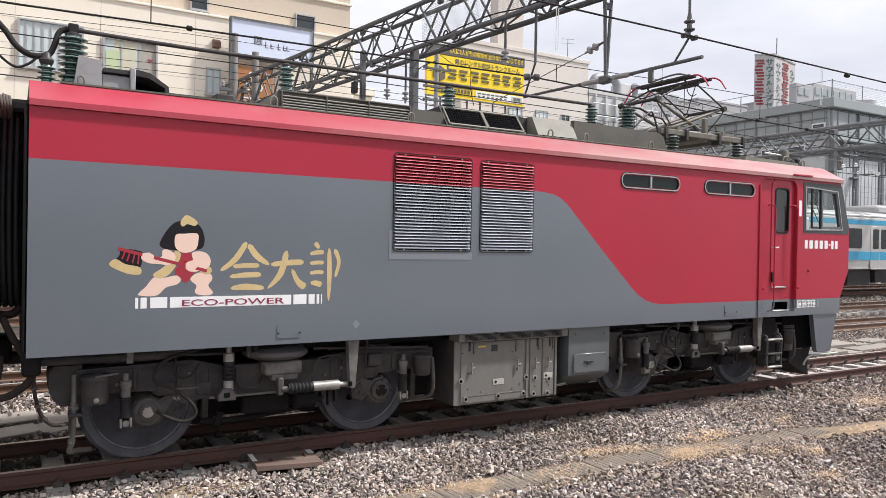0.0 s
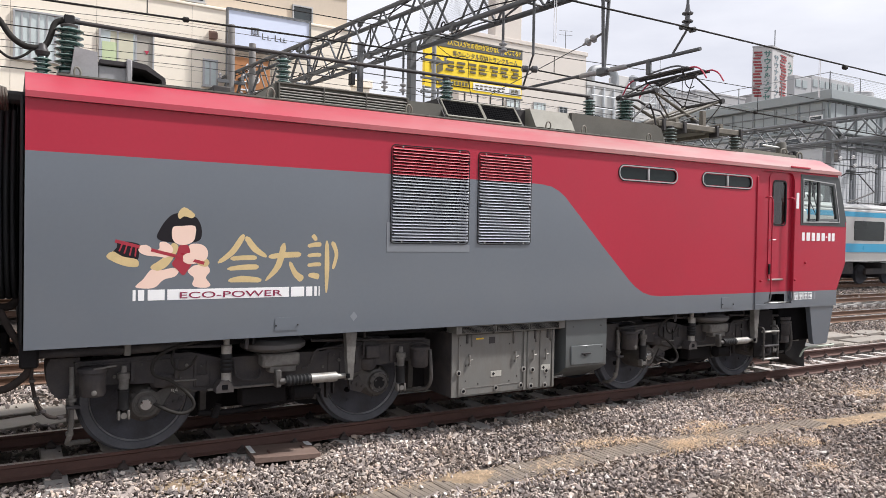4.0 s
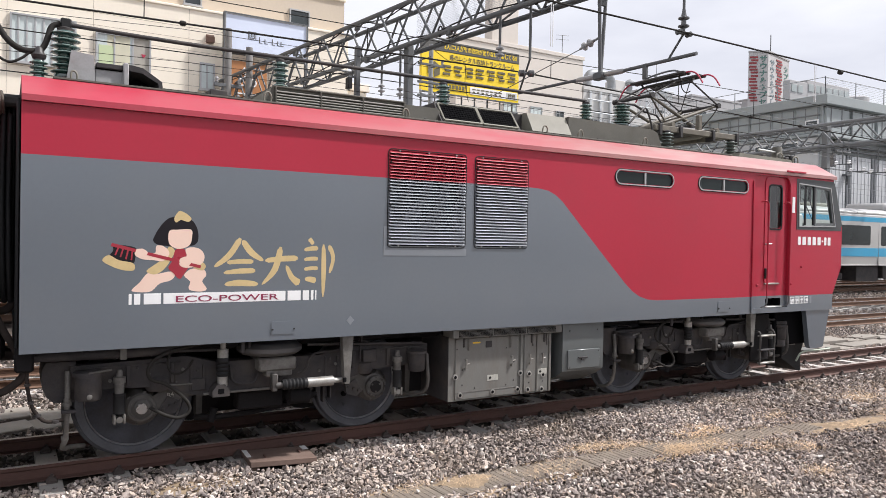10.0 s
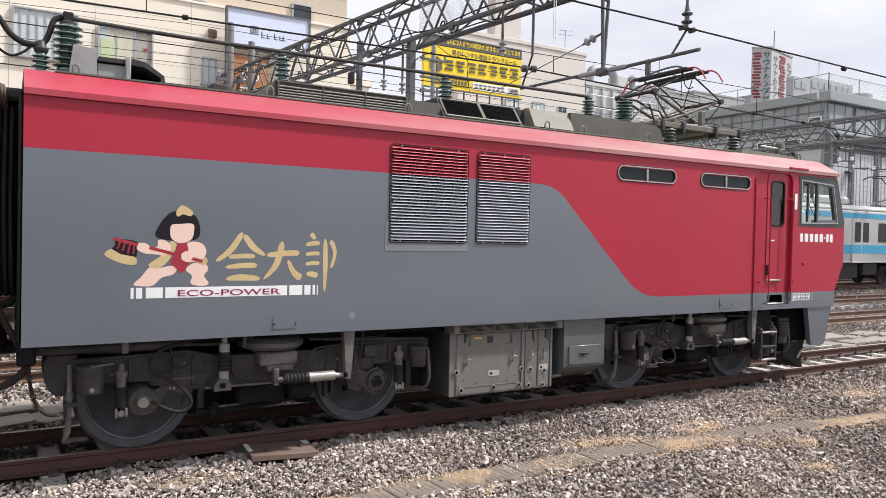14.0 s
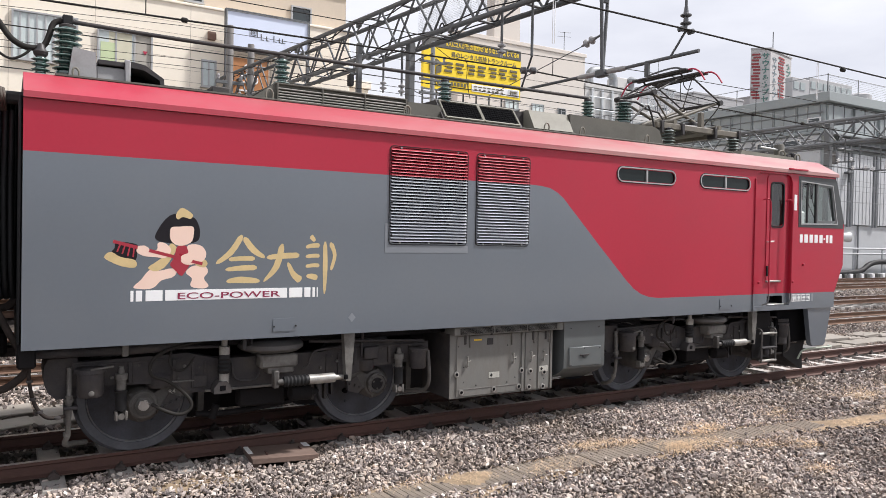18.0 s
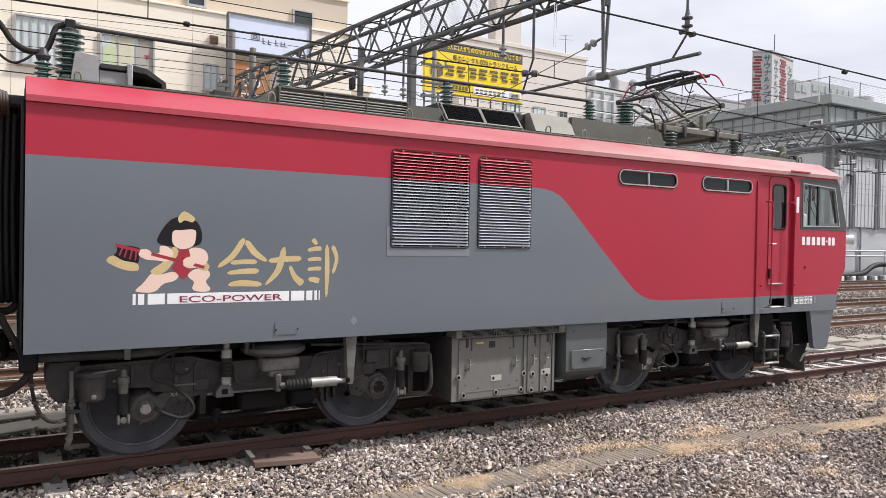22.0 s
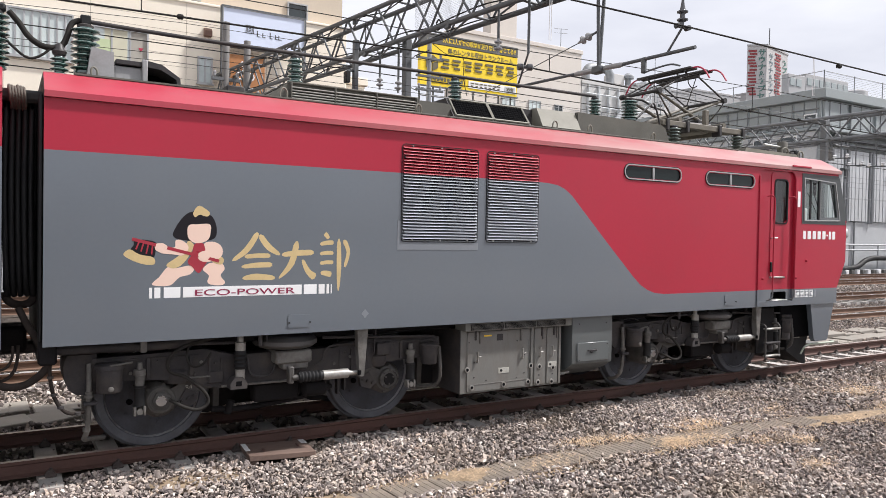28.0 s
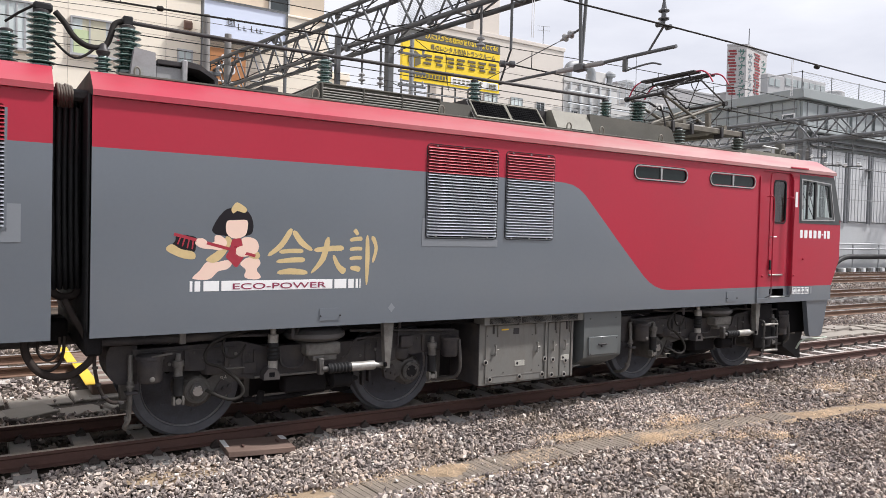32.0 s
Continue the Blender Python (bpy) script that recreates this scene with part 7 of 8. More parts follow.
pb = plain_building("off-white plant building with roof ducts", 47.4, 54.6, 45, 56, 16.9, OFF_WHITE, [(48.2, 49.2, 12.6, 14.2, GLASS_DARK, 2), (51, 52.4, 12.6, 14.2, GLASS_PALE, 2)])
part("roof_duct", Form().hose([(48.4, 45.6, 17.2), (48.4, 45.6, 18.2), (48.9, 45.6, 18.7), (51.0, 45.6, 18.75), (51.5, 45.6, 18.3), (51.5, 45.6, 17.2)], 0.42, 14), GALV, pb)
part("roof_unit", Form().box(52.0, 53.4, 45.5, 47, 17.25, 18.5, 0.05), OFF_WHITE, pb)
part("vent_fan", Form().lathe((54.0, 45.6, 17.25), (0, 0, 1), [(0, 0.3), (0.9, 0.3), (0.95, 0.6), (1.2, 0.6), (1.5, 0.2)], 14), GALV, pb)
for k in range(5):
    part("cable_tray", Form().box(48.0 + 1.3 * k, 48.2 + 1.3 * k, 44.7, 44.95, 11.0, 16.8, 0.02), PALE, pb)
for z in (14.7, 15.9):
    part("gallery_rail", Form().rod((47.4, 44.4, z), (56.0, 44.4, z), 0.06, seg=6), PALE, pb)
part("fire_stair", Form().prism([(49.0, 11.2), (49.5, 11.2), (53.2, 15.6), (52.7, 15.6)], 44.3, 44.5), PALE, pb)
pt = plain_building("pale building with roof frames", 55.0, 66, 46, 56, 15.2, OFF_WHITE, [(58.5, 60, 13, 14.6, GLASS_PALE, 2), (62, 63.5, 13, 14.6, GLASS_PALE, 2)])
plain_building("far grey apartment block", 90, 104, 80, 95, 27.5, FAR_GREY, [(92 + 3 * i, 94 + 3 * i, 23, 25, GLASS_DARK, 2) for i in range(4)])
plain_building("far pale office block", 108, 122, 84, 99, 29.5, FAR_GREY, [(110 + 3 * i, 112 + 3 * i, 25, 27, GLASS_DARK, 2) for i in range(4)])
plain_building("far low grey block", 150, 172, 92, 110, 36.5, FAR_GREY, [(152 + 4 * i, 154 + 4 * i, 32, 34, GLASS_DARK, 2) for i in range(5)])
plain_building("far low grey block", 176, 200, 92, 110, 33.5, FAR_GREY)
# tower with painted sides
tw = thing("tower", "tall pale sign tower with red and green painted marks", "building")
TL, TC, TR = (133.2, 91.0), (136.2, 88.5), (146.9, 91.0)
part("wall", Form().prism([TL, TC, TR, (144.5, 96.0)], 0, 42.6, swap=lambda u, v, w: (u, w, v)), FAR_PALE, tw)
part("coping", Form().prism([(TL[0] - 0.1, TL[1]), (TC[0] - 0.1, TC[1] - 0.25), (TR[0] + 0.2, TR[1] - 0.1), (144.6, 96.2)], 42.6, 42.95, swap=lambda u, v, w: (u, w, v)), FAR_GREY, tw)
f = Form().rod((139, 90, 42), (139, 90, 47), 0.10, seg=6)
part("mast", f, TRUSS, tw)


def tower_column(a, b, u0, u1, top, step, m, text=None, count=7):
    """A painted column of writing, or of plain marks, down one face of the tower."""
    (ax, ay), (bx, by) = a, b
    ex = Vector((bx - ax, by - ay, 0))
    wide = ex.length
    ex.normalize()
    turn = Matrix((ex, (-ex.y, ex.x, 0), (0, 0, 1))).transposed().to_4x4()
    base = Vector((ax, ay, 0)) + ex * (u0 + u1) / 2 * wide - turn.col[1].to_3d() * 0.06
    w = (u1 - u0) * wide
    if text:
        me = lettering("\n".join(text), step, 0.01, 0.045)
        me.materials.append(m)
        xs = [v.co.x for v in me.vertices]
        ob = part("painted_letters", me, None, tw)
        ob.matrix_world = Matrix.Translation(base + Vector((0, 0, top - step))) @ turn @ Matrix.Diagonal((w / (max(xs) - min(xs)), 1, 1, 1))
        return
    for i in range(count):
        z = top - step * (i + 1) + 0.1
        g = Form()
        for k in range(3):
            a, b = ((-0.5, 0.32), (-0.30, 0.5), (-0.46, 0.44))[(i + k) % 3]
            g.box(w * a, w * b, -0.05, 0.02, z + step * (0.06 + 0.31 * k), z + step * (0.26 + 0.31 * k), 0.02)
        ob = part("painted_mark", g, m, tw)
        ob.matrix_world = Matrix.Translation(base) @ turn


tower_column(TL, TC, 0.04, 0.50, 41.9, 1.95, TOWER_RED, count=5)
tower_column(TL, TC, 0.56, 0.96, 42.2, 1.50, TOWER_GREEN, "サウナ＆カプセ")
tower_column(TC, TR, 0.08, 0.30, 41.6, 1.45, TOWER_GREY, "サウナ＆カプセ")
tower_column(TC, TR, 0.36, 0.66, 42.0, 1.90, TOWER_RED, count=5)
tower_column(TC, TR, 0.72, 0.96, 41.4, 1.45, TOWER_GREEN, "カプセル＆サウ")

# station building with its panelled wall
st = thing("station_building", "grey station building with pale wall panels", "building")
WX, WY = 39.7, 16.0
part("lower_wall", Form().box(WX - 60, 160, WY + 0.05, WY + 0.6, -0.2, 3.40, 0.03), PALE, st)
part("core", Form().box(WX, 160, WY + 0.1, 60, 3.40, 10.3, 0.03), STATION, st)
part("parapet", Form().box(WX - 0.3, 160, WY - 0.3, 60, 10.30, 10.85, 0.03), STATION, st)
part("eave", Form().box(WX - 0.2, 160, WY - 0.25, 60, 8.55, 8.72, 0.03), STATION, st)
for i in range(26):
    x = WX + 0.1 + 2.62 * i
    part("panel", Form().box(x, x + 1.95, WY - 0.06, WY + 0.1, 3.42, 7.55, 0.02), PALE, st)
    g = Form()
    for k in range(5):
        g.box(x + 0.2 + 0.38 * k, x + 0.26 + 0.38 * k, WY - 0.085, WY - 0.05, 3.45, 7.5, 0.01)
    part("panel_ribs", g, PALE, st)
    part("downpipe", Form().rod((x + 2.12, WY - 0.06, 3.3), (x + 2.12, WY - 0.06, 7.6), 0.07, seg=8).rod((x + 2.38, WY - 0.06, 3.3), (x + 2.38, WY - 0.06, 7.6), 0.07, seg=8), GALV, st)
    part("upper_panel", Form().box(x, x + 2.2, WY - 0.05, WY + 0.1, 8.75, 10.2, 0.02), STATION, st)
for i in range(12):
    y = WY + 0.3 + 1.5 * i
    part("side_panel", Form().box(WX - 0.06, WX + 0.1, y, y + 1.42, 8.75, 10.2, 0.02), STATION, st)
    part("side_panel", Form().box(WX - 0.06, WX + 0.1, y, y + 1.42, 6.6, 8.5, 0.02), PALE, st)
f = Form()
for i in range(22):
    x = WX + 3.0 * i
    f.rod((x, WY, 10.8), (x, WY, 11.9), 0.03, seg=6)
for z in (11.85,):
    f.rod((WX, WY, z), (WX + 66, WY, z), 0.02, seg=6)
for i in range(8):
    y = WY + 3.0 * i
    f.rod((WX, y, 10.8), (WX, y, 11.9), 0.03, seg=6)
f.rod((WX, WY, 11.85), (WX, WY + 24, 11.85), 0.02, seg=6)
part("roof_fence", f, GALV, st)
# pipes and rail along the foot of the wall
pp = thing("pipe_run", "black and grey pipes along the foot of the wall", "pipes")
f = Form().hose([(38.5, WY - 0.75, 0.62), (41.6, WY - 0.75, 0.70), (42.4, WY - 0.72, 0.82), (43.2, WY - 0.7, 1.15), (44.2, WY - 0.68, 1.28), (150, WY - 0.6, 1.30)], 0.15, 12)
part("pipe", f, BLACK, pp)
f = Form()
for z in (1.75, 2.05):
    f.rod((30, WY - 0.4, z), (150, WY - 0.4, z), 0.05, seg=8)
for i in range(40):
    f.rod((30 + 3 * i, WY - 0.4, 0.2), (30 + 3 * i, WY - 0.4, 2.05), 0.05, seg=6)
part("hand_rail", f, PALE, pp)
lamp = thing("horn_speaker", "white horn loudspeaker on a bracket by the wall", "loudspeaker")
part("horn", Form().lathe((38.2, 14.15, 2.66), (0.85, -0.5, 0), [(0, 0.20), (0.08, 0.23), (0.42, 0.25), (0.52, 0.27)], 18), WHITE, lamp)
part("mouth", Form().lathe((38.645, 13.888, 2.66), (0.85, -0.5, 0), [(0, 0.24), (0.01, 0.22)], 18), GREY_LIGHT, lamp)
part("bracket", Form().rod((38.1, 14.2, 2.7), (38.1, 14.2, 0.2), 0.06, seg=8).rod((38.1, 14.2, 2.66), (38.4, 14.05, 2.66), 0.05, seg=8), GALV, lamp)
ck = thing("check_kerb", "black and white striped kerb along the wall", "kerb", kind="structure")
for i in range(60):
    part("block", Form().box(38 + 0.55 * i, 38.28 + 0.55 * i, WY - 1.0, WY - 0.7, 0.22, 0.62, 0.02), WHITE if i % 2 else SIGN_DARK, ck)


# ---- overhead line ----
def truss(name, label, a, b, width, z0, z1, bays, r, m=TRUSS):
    """A box girder of tubes from a to b (plan), with laced sides."""
    t = thing(name, label, "gantry")
    a, b = Vector((*a, 0)), Vector((*b, 0))
    d = (b - a).normalized()
    s = Vector((-d.y, d.x, 0)) * width / 2
    for side, z in ((s, z0), (-s, z0), (s, z1), (-s, z1)):
        up = Vector((0, 0, z))
        part("chord", Form().rod(a + side + up, b + side + up, r, seg=10), m, t)
    L = (b - a).length
    for side in (s, -s):
        for i in range(bays):
            p, q = a + d * L * i / bays + side, a + d * L * (i + 0.5) / bays + side
            e = a + d * L * (i + 1) / bays + side
            part("lacing_bar", Form().rod(p + Vector((0, 0, z0)), q + Vector((0, 0, z1)), r * 0.5, seg=6), m, t)
            part("lacing_bar", Form().rod(q + Vector((0, 0, z1)), e + Vector((0, 0, z0)), r * 0.5, seg=6), m, t)
    for i in range(bays + 1):
        p = a + d * L * i / bays
        for z in (z0, z1):
            part("cross_tube", Form().rod(p + s + Vector((0, 0, z)), p - s + Vector((0, 0, z)), r * 0.5, seg=6), m, t)
            if i < bays:
                q = a + d * L * (i + 1) / bays
                part("cross_brace", Form().rod(p + s + Vector((0, 0, z)), q - s + Vector((0, 0, z)), r * 0.4, seg=6), m, t)
    return t


g1 = truss("gantry", "dark steel lattice gantry over the tracks", (9.97, 0.8), (7.0, 24.0), 0.62, 7.20, 8.28, 15, 0.062)
part("post", Form().box(6.8, 7.2, 23.8, 24.2, -0.2, 8.3, 0.02), TRUSS, g1)
part("post", Form().box(8.83, 9.0, 8.08, 8.32, -0.1, 7.25, 0.02), TRUSS, g1)
g2 = truss("gantry", "grey steel lattice gantry over the far tracks", (34.0, 30.0), (34.0, -14.0), 0.8, 7.05, 8.1, 24, 0.085, TRUSS_MID)
part("post", Form().box(33.85, 34.15, 12.2, 12.5, 0.2, 8.1, 0.02), TRUSS_MID, g2)
part("post", Form().box(33.85, 34.15, 29.8, 30.1, 0.2, 8.1, 0.02), GALV, g2)

for x in (52.0, 76.0):
    g = truss("gantry", "grey steel lattice gantry over the far tracks", (x, 15.4), (x, -14.0), 0.8, 7.05, 8.1, 16, 0.085, TRUSS_MID)
    part("post", Form().box(x - 0.15, x + 0.15, 12.2, 12.5, 0.2, 8.1, 0.02), TRUSS_MID, g)
wires = thing("overhead_wires", "dark overhead wires along the tracks", "overhead wire")


def wire(pts, r, name="wire", m=None):
    return part(name, Form().hose(pts, r, 6), m or CABLE, wires)


wire([(-40, 0, 5.80), (9.9, 0, 5.845), (16, 0, 5.80), (120, 0, 5.75)], 0.015)
wire([(-30, 4.85, 6.42), (6, 4.85, 6.47), (9.3, 4.85, 6.44), (14, 4.85, 6.55), (20, 4.85, 6.60), (60, 4.85, 6.45)], 0.009)
wire([(-30, 4.85, 5.80), (0, 4.85, 5.92), (6, 4.85, 6.03), (10.1, 4.85, 6.10), (16.1, 4.85, 5.94), (25, 4.85, 5.79), (70, 4.85, 5.7)], 0.018)
for z0, z1 in ((6.50, 6.66), (5.85, 5.96), (5.72, 5.80)):
    wire([(-40, 7.8, z0 - 0.1), (-0.2, 7.8, z0), (3.2, 7.8, z1), (9, 7.8, z1 + 0.02), (60, 7.8, z1)], 0.006)
wire([(-40, 10.8, 6.7), (9, 10.8, 6.9), (34, 10.8, 6.8), (90, 10.8, 6.8)], 0.014)
wire([(-40, 10.8, 5.9), (9, 10.8, 5.9), (34, 10.8, 5.75), (90, 10.8, 5.8)], 0.014)
for x, y, z0, z1 in ((2.0, 4.85, 5.97, 6.44), (6.2, 4.85, 6.03, 6.47), (10.9, 4.85, 6.08, 6.48), (15.2, 4.85, 5.97, 6.56), (18.3, 4.85, 5.90, 6.58), (17.5, 0, 5.1, 5.77)):
    wire([(x, y, z0), (x, y, z1)], 0.010, "dropper")
for x, y, z in ((18.2, 4.85, 5.91), (14.4, 0, 5.77), (2.64, 4.85, 5.97), (20.5, 4.85, 5.87)):
    part("clamp", Form().lathe((x - 0.06, y, z), (1, 0, 0), [(0, 0.02), (0.02, 0.045), (0.10, 0.045), (0.12, 0.02)], 10), CABLE, wires)

for y, z in ((7.8, 6.75), (7.8, 5.62), (13.9, 6.5), (13.9, 5.75), (12.9, 6.95), (12.9, 6.2), (15.2, 5.4), (15.2, 4.75)):
    wire([(14, y, z + 0.15), (34, y, z), (43, y, z - 0.12), (52, y, z + 0.02), (76, y, z), (120, y, z)], 0.007, m=TRUSS_MID)
for y, z in ((11.749, 6.346),):
    hb = thing("line_hanger", "dark box and bracket hanging below the far gantry", "bracket", "hangers below the gantry")
    part("rod", Form().rod((33.6, y, z + 0.3), (33.6, y, 7.1), 0.04), TRUSS, hb)
    part("box", Form().box(33.5, 33.7, y - 0.11, y + 0.11, z - 0.30, z + 0.30, 0.03), INSUL_DARK, hb)
for y, z in ((11.224, 6.094), (10.524, 5.707), (9.6, 5.6)):
    hb = thing("wire_bracket", "small bracket with white insulators on the overhead wires", "bracket", "brackets on the far wires")
    part("rod", Form().rod((33.5, y - 0.45, z), (33.5, y + 0.45, z + 0.05), 0.03).rod((33.5, y, z), (33.5, y, z + 1.1), 0.025), TRUSS, hb)
    for d in (-0.30, 0.30):
        part("insulator", Form().lathe((33.5, y + d, z + 0.02), (0, 0, 1), [(0, 0.04), (0.05, 0.10), (0.09, 0.04), (0.14, 0.09), (0.18, 0.03)], 10), WHITE, hb)

for x, z0 in ((6.96, 5.17), (7.00, 5.17), (13.54, 5.08), (13.585, 5.08)):
    wire([(x, 0, z0), (x, 0, 5.81)], 0.006, "dropper", WHITE)
arm = thing("registration_arm", "grey bracket arm with insulators under the gantry", "bracket arm")
part("tube", Form().rod((9.9, -0.22, 5.45), (9.9, 1.55, 5.48), 0.032, seg=10), TRUSS, arm)
part("tube", Form().rod((9.9, 2.78, 5.53), (9.9, 4.74, 5.586), 0.030, seg=10), TRUSS, arm)
part("rod_insulator", Form().lathe((9.9, 2.20, 5.50), (0, 1, 0.045), [(0, 0.040), (0.03, 0.052), (0.50, 0.052), (0.58, 0.036)], 16), INSUL_GREY, arm)
part("rod_insulator", Form().lathe((9.9, 1.45, 5.475), (0, 1, 0.045), [(0, 0.036), (0.08, 0.050), (0.44, 0.050), (0.50, 0.036)], 16), INSUL_GREY, arm)
part("tube", Form().rod((9.9, 1.95, 5.495), (9.9, 2.25, 5.505), 0.04, seg=10), TRUSS, arm)
part("drop_post", Form().rod((9.72, 1.98, 7.3), (9.875, 2.08, 5.48), 0.035).rod((10.06, 2.14, 7.3), (9.925, 2.12, 5.48), 0.035).box(9.80, 10.0, 2.06, 2.12, 6.85, 6.98, 0.01), TRUSS, arm)
part("post_clamp", Form().box(9.82, 9.98, 1.98, 2.24, 5.42, 5.56, 0.02), TRUSS, arm)
part("stay", Form().rod((9.9, 2.13, 6.25), (9.9, 2.34, 6.21), 0.022).rod((9.9, 2.70, 6.135), (9.9, 5.99, 5.655), 0.009, seg=6), TRUSS, arm)
part("stay_insulator", Form().lathe((9.9, 2.30, 6.22), (0, 1, -0.20), [(0, 0.03), (0.05, 0.035), (0.10, 0.085), (0.12, 0.085), (0.15, 0.035), (0.22, 0.035), (0.26, 0.085), (0.28, 0.085), (0.31, 0.035), (0.42, 0.02)], 14), INSUL_GREY, arm)
part("hanger", Form().rod((9.9, 0.07, 7.25), (9.9, 0.07, 6.20), 0.024), TRUSS, arm)
part("hanger_insulator", Form().lathe((9.9, 0.07, 5.88), (0, 0, 1), [(0, 0.025), (0.05, 0.030), (0.08, 0.092), (0.10, 0.095), (0.12, 0.045), (0.19, 0.040), (0.215, 0.092), (0.235, 0.095), (0.26, 0.05), (0.33, 0.035), (0.38, 0.028)], 18), INSUL_DARK, arm)
part("saddle", Form().box(9.80, 10.02, 0.03, 0.11, 5.83, 5.88, 0.015).lathe((9.79, 0.02, 5.86), (0, 1, 0), [(0, 0.045), (0.1, 0.045)], 12).lathe((10.03, 0.02, 5.85), (0, 1, 0), [(0, 0.045), (0.1, 0.045)], 12), TRUSS, arm)
part("steady_rod", Form().rod((9.9, 0.07, 5.84), (9.9, 0.40, 5.46), 0.020), TRUSS, arm)
part("arm_hook", Form().box(9.87, 9.93, 0.88, 0.98, 5.22, 5.50, 0.01).hose([(9.9, 0.93, 5.22), (9.9, 0.7, 5.25), (9.9, 0.3, 5.26), (9.9, 0.1, 5.20)], 0.016), TRUSS, arm)
for (x, y, z0, z1) in ((9.40, 4.80, 6.60, 7.25), (8.90, 9.75, 6.55, 7.25), (8.95, 8.73, 6.30, 7.25)):
    h = thing("line_hanger", "dark hanging bracket with insulator below the gantry", "bracket", "hangers below the gantry")
    part("rod", Form().rod((x, y, z0), (x, y, z1), 0.030), TRUSS, h)
    part("insulator", Form().lathe((x, y, z0 - 0.34), (0, 0, 1), [(0, 0.03), (0.08, 0.03), (0.11, 0.10), (0.14, 0.10), (0.17, 0.035), (0.22, 0.035), (0.25, 0.09), (0.28, 0.09), (0.31, 0.03), (0.36, 0.03)], 14), INSUL_GREY, h)
for x, z in ((6.79, 9.66), (7.55, 9.1)):
    pl = thing("utility_pole", "grey steel pole before the cream building", "pole", at=(x, 18, -0.2))
    part("shaft", Form().rod((0, 0, 0), (0, 0, z + 0.2), 0.16, 0.12, seg=16), POLE, pl)
    part("cross_arm", Form().box(-0.5, 0.5, -0.1, 0.0, z - 1.9, z - 1.78, 0.01), TRUSS, pl)
    for dx in (-0.4, 0.0, 0.4):
        part("pin_insulator", Form().lathe((dx, -0.05, z - 1.78), (0, 0, 1), [(0, 0.03), (0.05, 0.06), (0.10, 0.05), (0.16, 0.07), (0.22, 0.03)], 12), INSUL_GREY, pl)
h = thing("line_hanger", "dark hanging rod with a clamp and cranked foot", "bracket", "hangers below the gantry")
part("rod", Form().rod((9.48, 3.80, 7.25), (9.48, 3.80, 6.10), 0.030).rod((9.48, 3.80, 6.10), (9.88, 4.70, 5.59), 0.022), TRUSS, h)
part("clamp", Form().lathe((9.42, 4.12, 5.86), (0.9, -0.45, 0), [(0, 0.04), (0.02, 0.075), (0.12, 0.075), (0.15, 0.035), (0.20, 0.035), (0.23, 0.075), (0.33, 0.075), (0.35, 0.04)], 12), INSUL_DARK, h)
# safety netting on the gantry
net = thing("safety_net", "fine grey safety netting hung on the gantry", "net")
f = Form()
for i in range(118):
    y = 3.0 + 0.04 * i
    x = 10.07 - 0.1287 * y - 0.22
    f.rod((x, y, 7.3), (x, y, 8.2), 0.0022, seg=3)
for k in range(24):
    z = 7.3 + 0.04 * k
    f.rod((10.07 - 0.1287 * 3 - 0.22, 3, z), (10.07 - 0.1287 * 7.7 - 0.22, 7.7, z), 0.0022, seg=3)
part("mesh", f, GALV, net)


# roof frames of the pale building and lattice masts behind the yard
for x in (57.6, 60.4):
    g = Form()
    for dx, dy in ((-0.45, 0), (0.45, 0), (-0.45, 0.9), (0.45, 0.9)):
        g.rod((x + dx, 46.3 + dy, 15.5), (x + dx, 46.3 + dy, 18.2), 0.07, seg=6)
    for k in range(3):
        z = 15.6 + 0.85 * k
        g.rod((x - 0.45, 46.3, z), (x + 0.45, 46.3, z + 0.85), 0.05, seg=6).rod((x + 0.45, 46.3, z), (x - 0.45, 46.3, z + 0.85), 0.05, seg=6)
    g.box(x - 0.6, x + 0.6, 46.1, 47.4, 18.2, 18.45, 0.03)
    part("roof_frame", g, PALE, pt)
for k in range(4):
    part("roof_box", Form().box(56.0 + 2.4 * k, 57.2 + 2.4 * k, 47.6, 49, 15.5, 16.4 + 0.5 * (k % 2), 0.04), OFF_WHITE, pt)
part("whip_aerial", Form().rod((59.3, 47, 15.5), (59.3, 47, 21.6), 0.05, 0.02, seg=6), TRUSS, pt)
# small window, plant and fence on the station building
window(st, 40.6, 41.9, 7.75, 8.35, WY - 0.1, GLASS_DARK, 1)
for x0, x1, y0, y1, h in ((57.2, 59.6, 30, 30.7, 5.6), (59.7, 66.1, 30.05, 30.8, 5.9)):
    u = part("roof_plant", Form().box(x0, x1, y0, y1, 10.85, 10.85 + h, 0.05), FAR_GREY, st)
    for k in range(int((x1 - x0) / 0.9)):
        part("louvre", Form().box(x0 + 0.15 + 0.9 * k, x0 + 0.85 + 0.9 * k, y0 - 0.06, y0 + 0.02, 10.85 + h - 1.0, 10.85 + h - 0.35, 0.02), STATION, u)
part("roof_tank", Form().lathe((68.5, 31, 10.85), (0, 0, 1), [(0, 1.25), (5.35, 1.25), (5.5, 1.0)], 20), FAR_GREY, st)
for i in range(34):
    y = WY + 0.35 + 0.75 * i
    part("panel_seam", Form().box(WX - 0.085, WX - 0.05, y, y + 0.045, 8.75, 10.2, 0.005), TRUSS_MID, st)
for i in range(40):
    x = WX + 0.5 + 1.05 * i
    part("panel_seam", Form().box(x, x + 0.06, WY - 0.085, WY - 0.04, 8.75, 10.2, 0.005), TRUSS_MID, st)
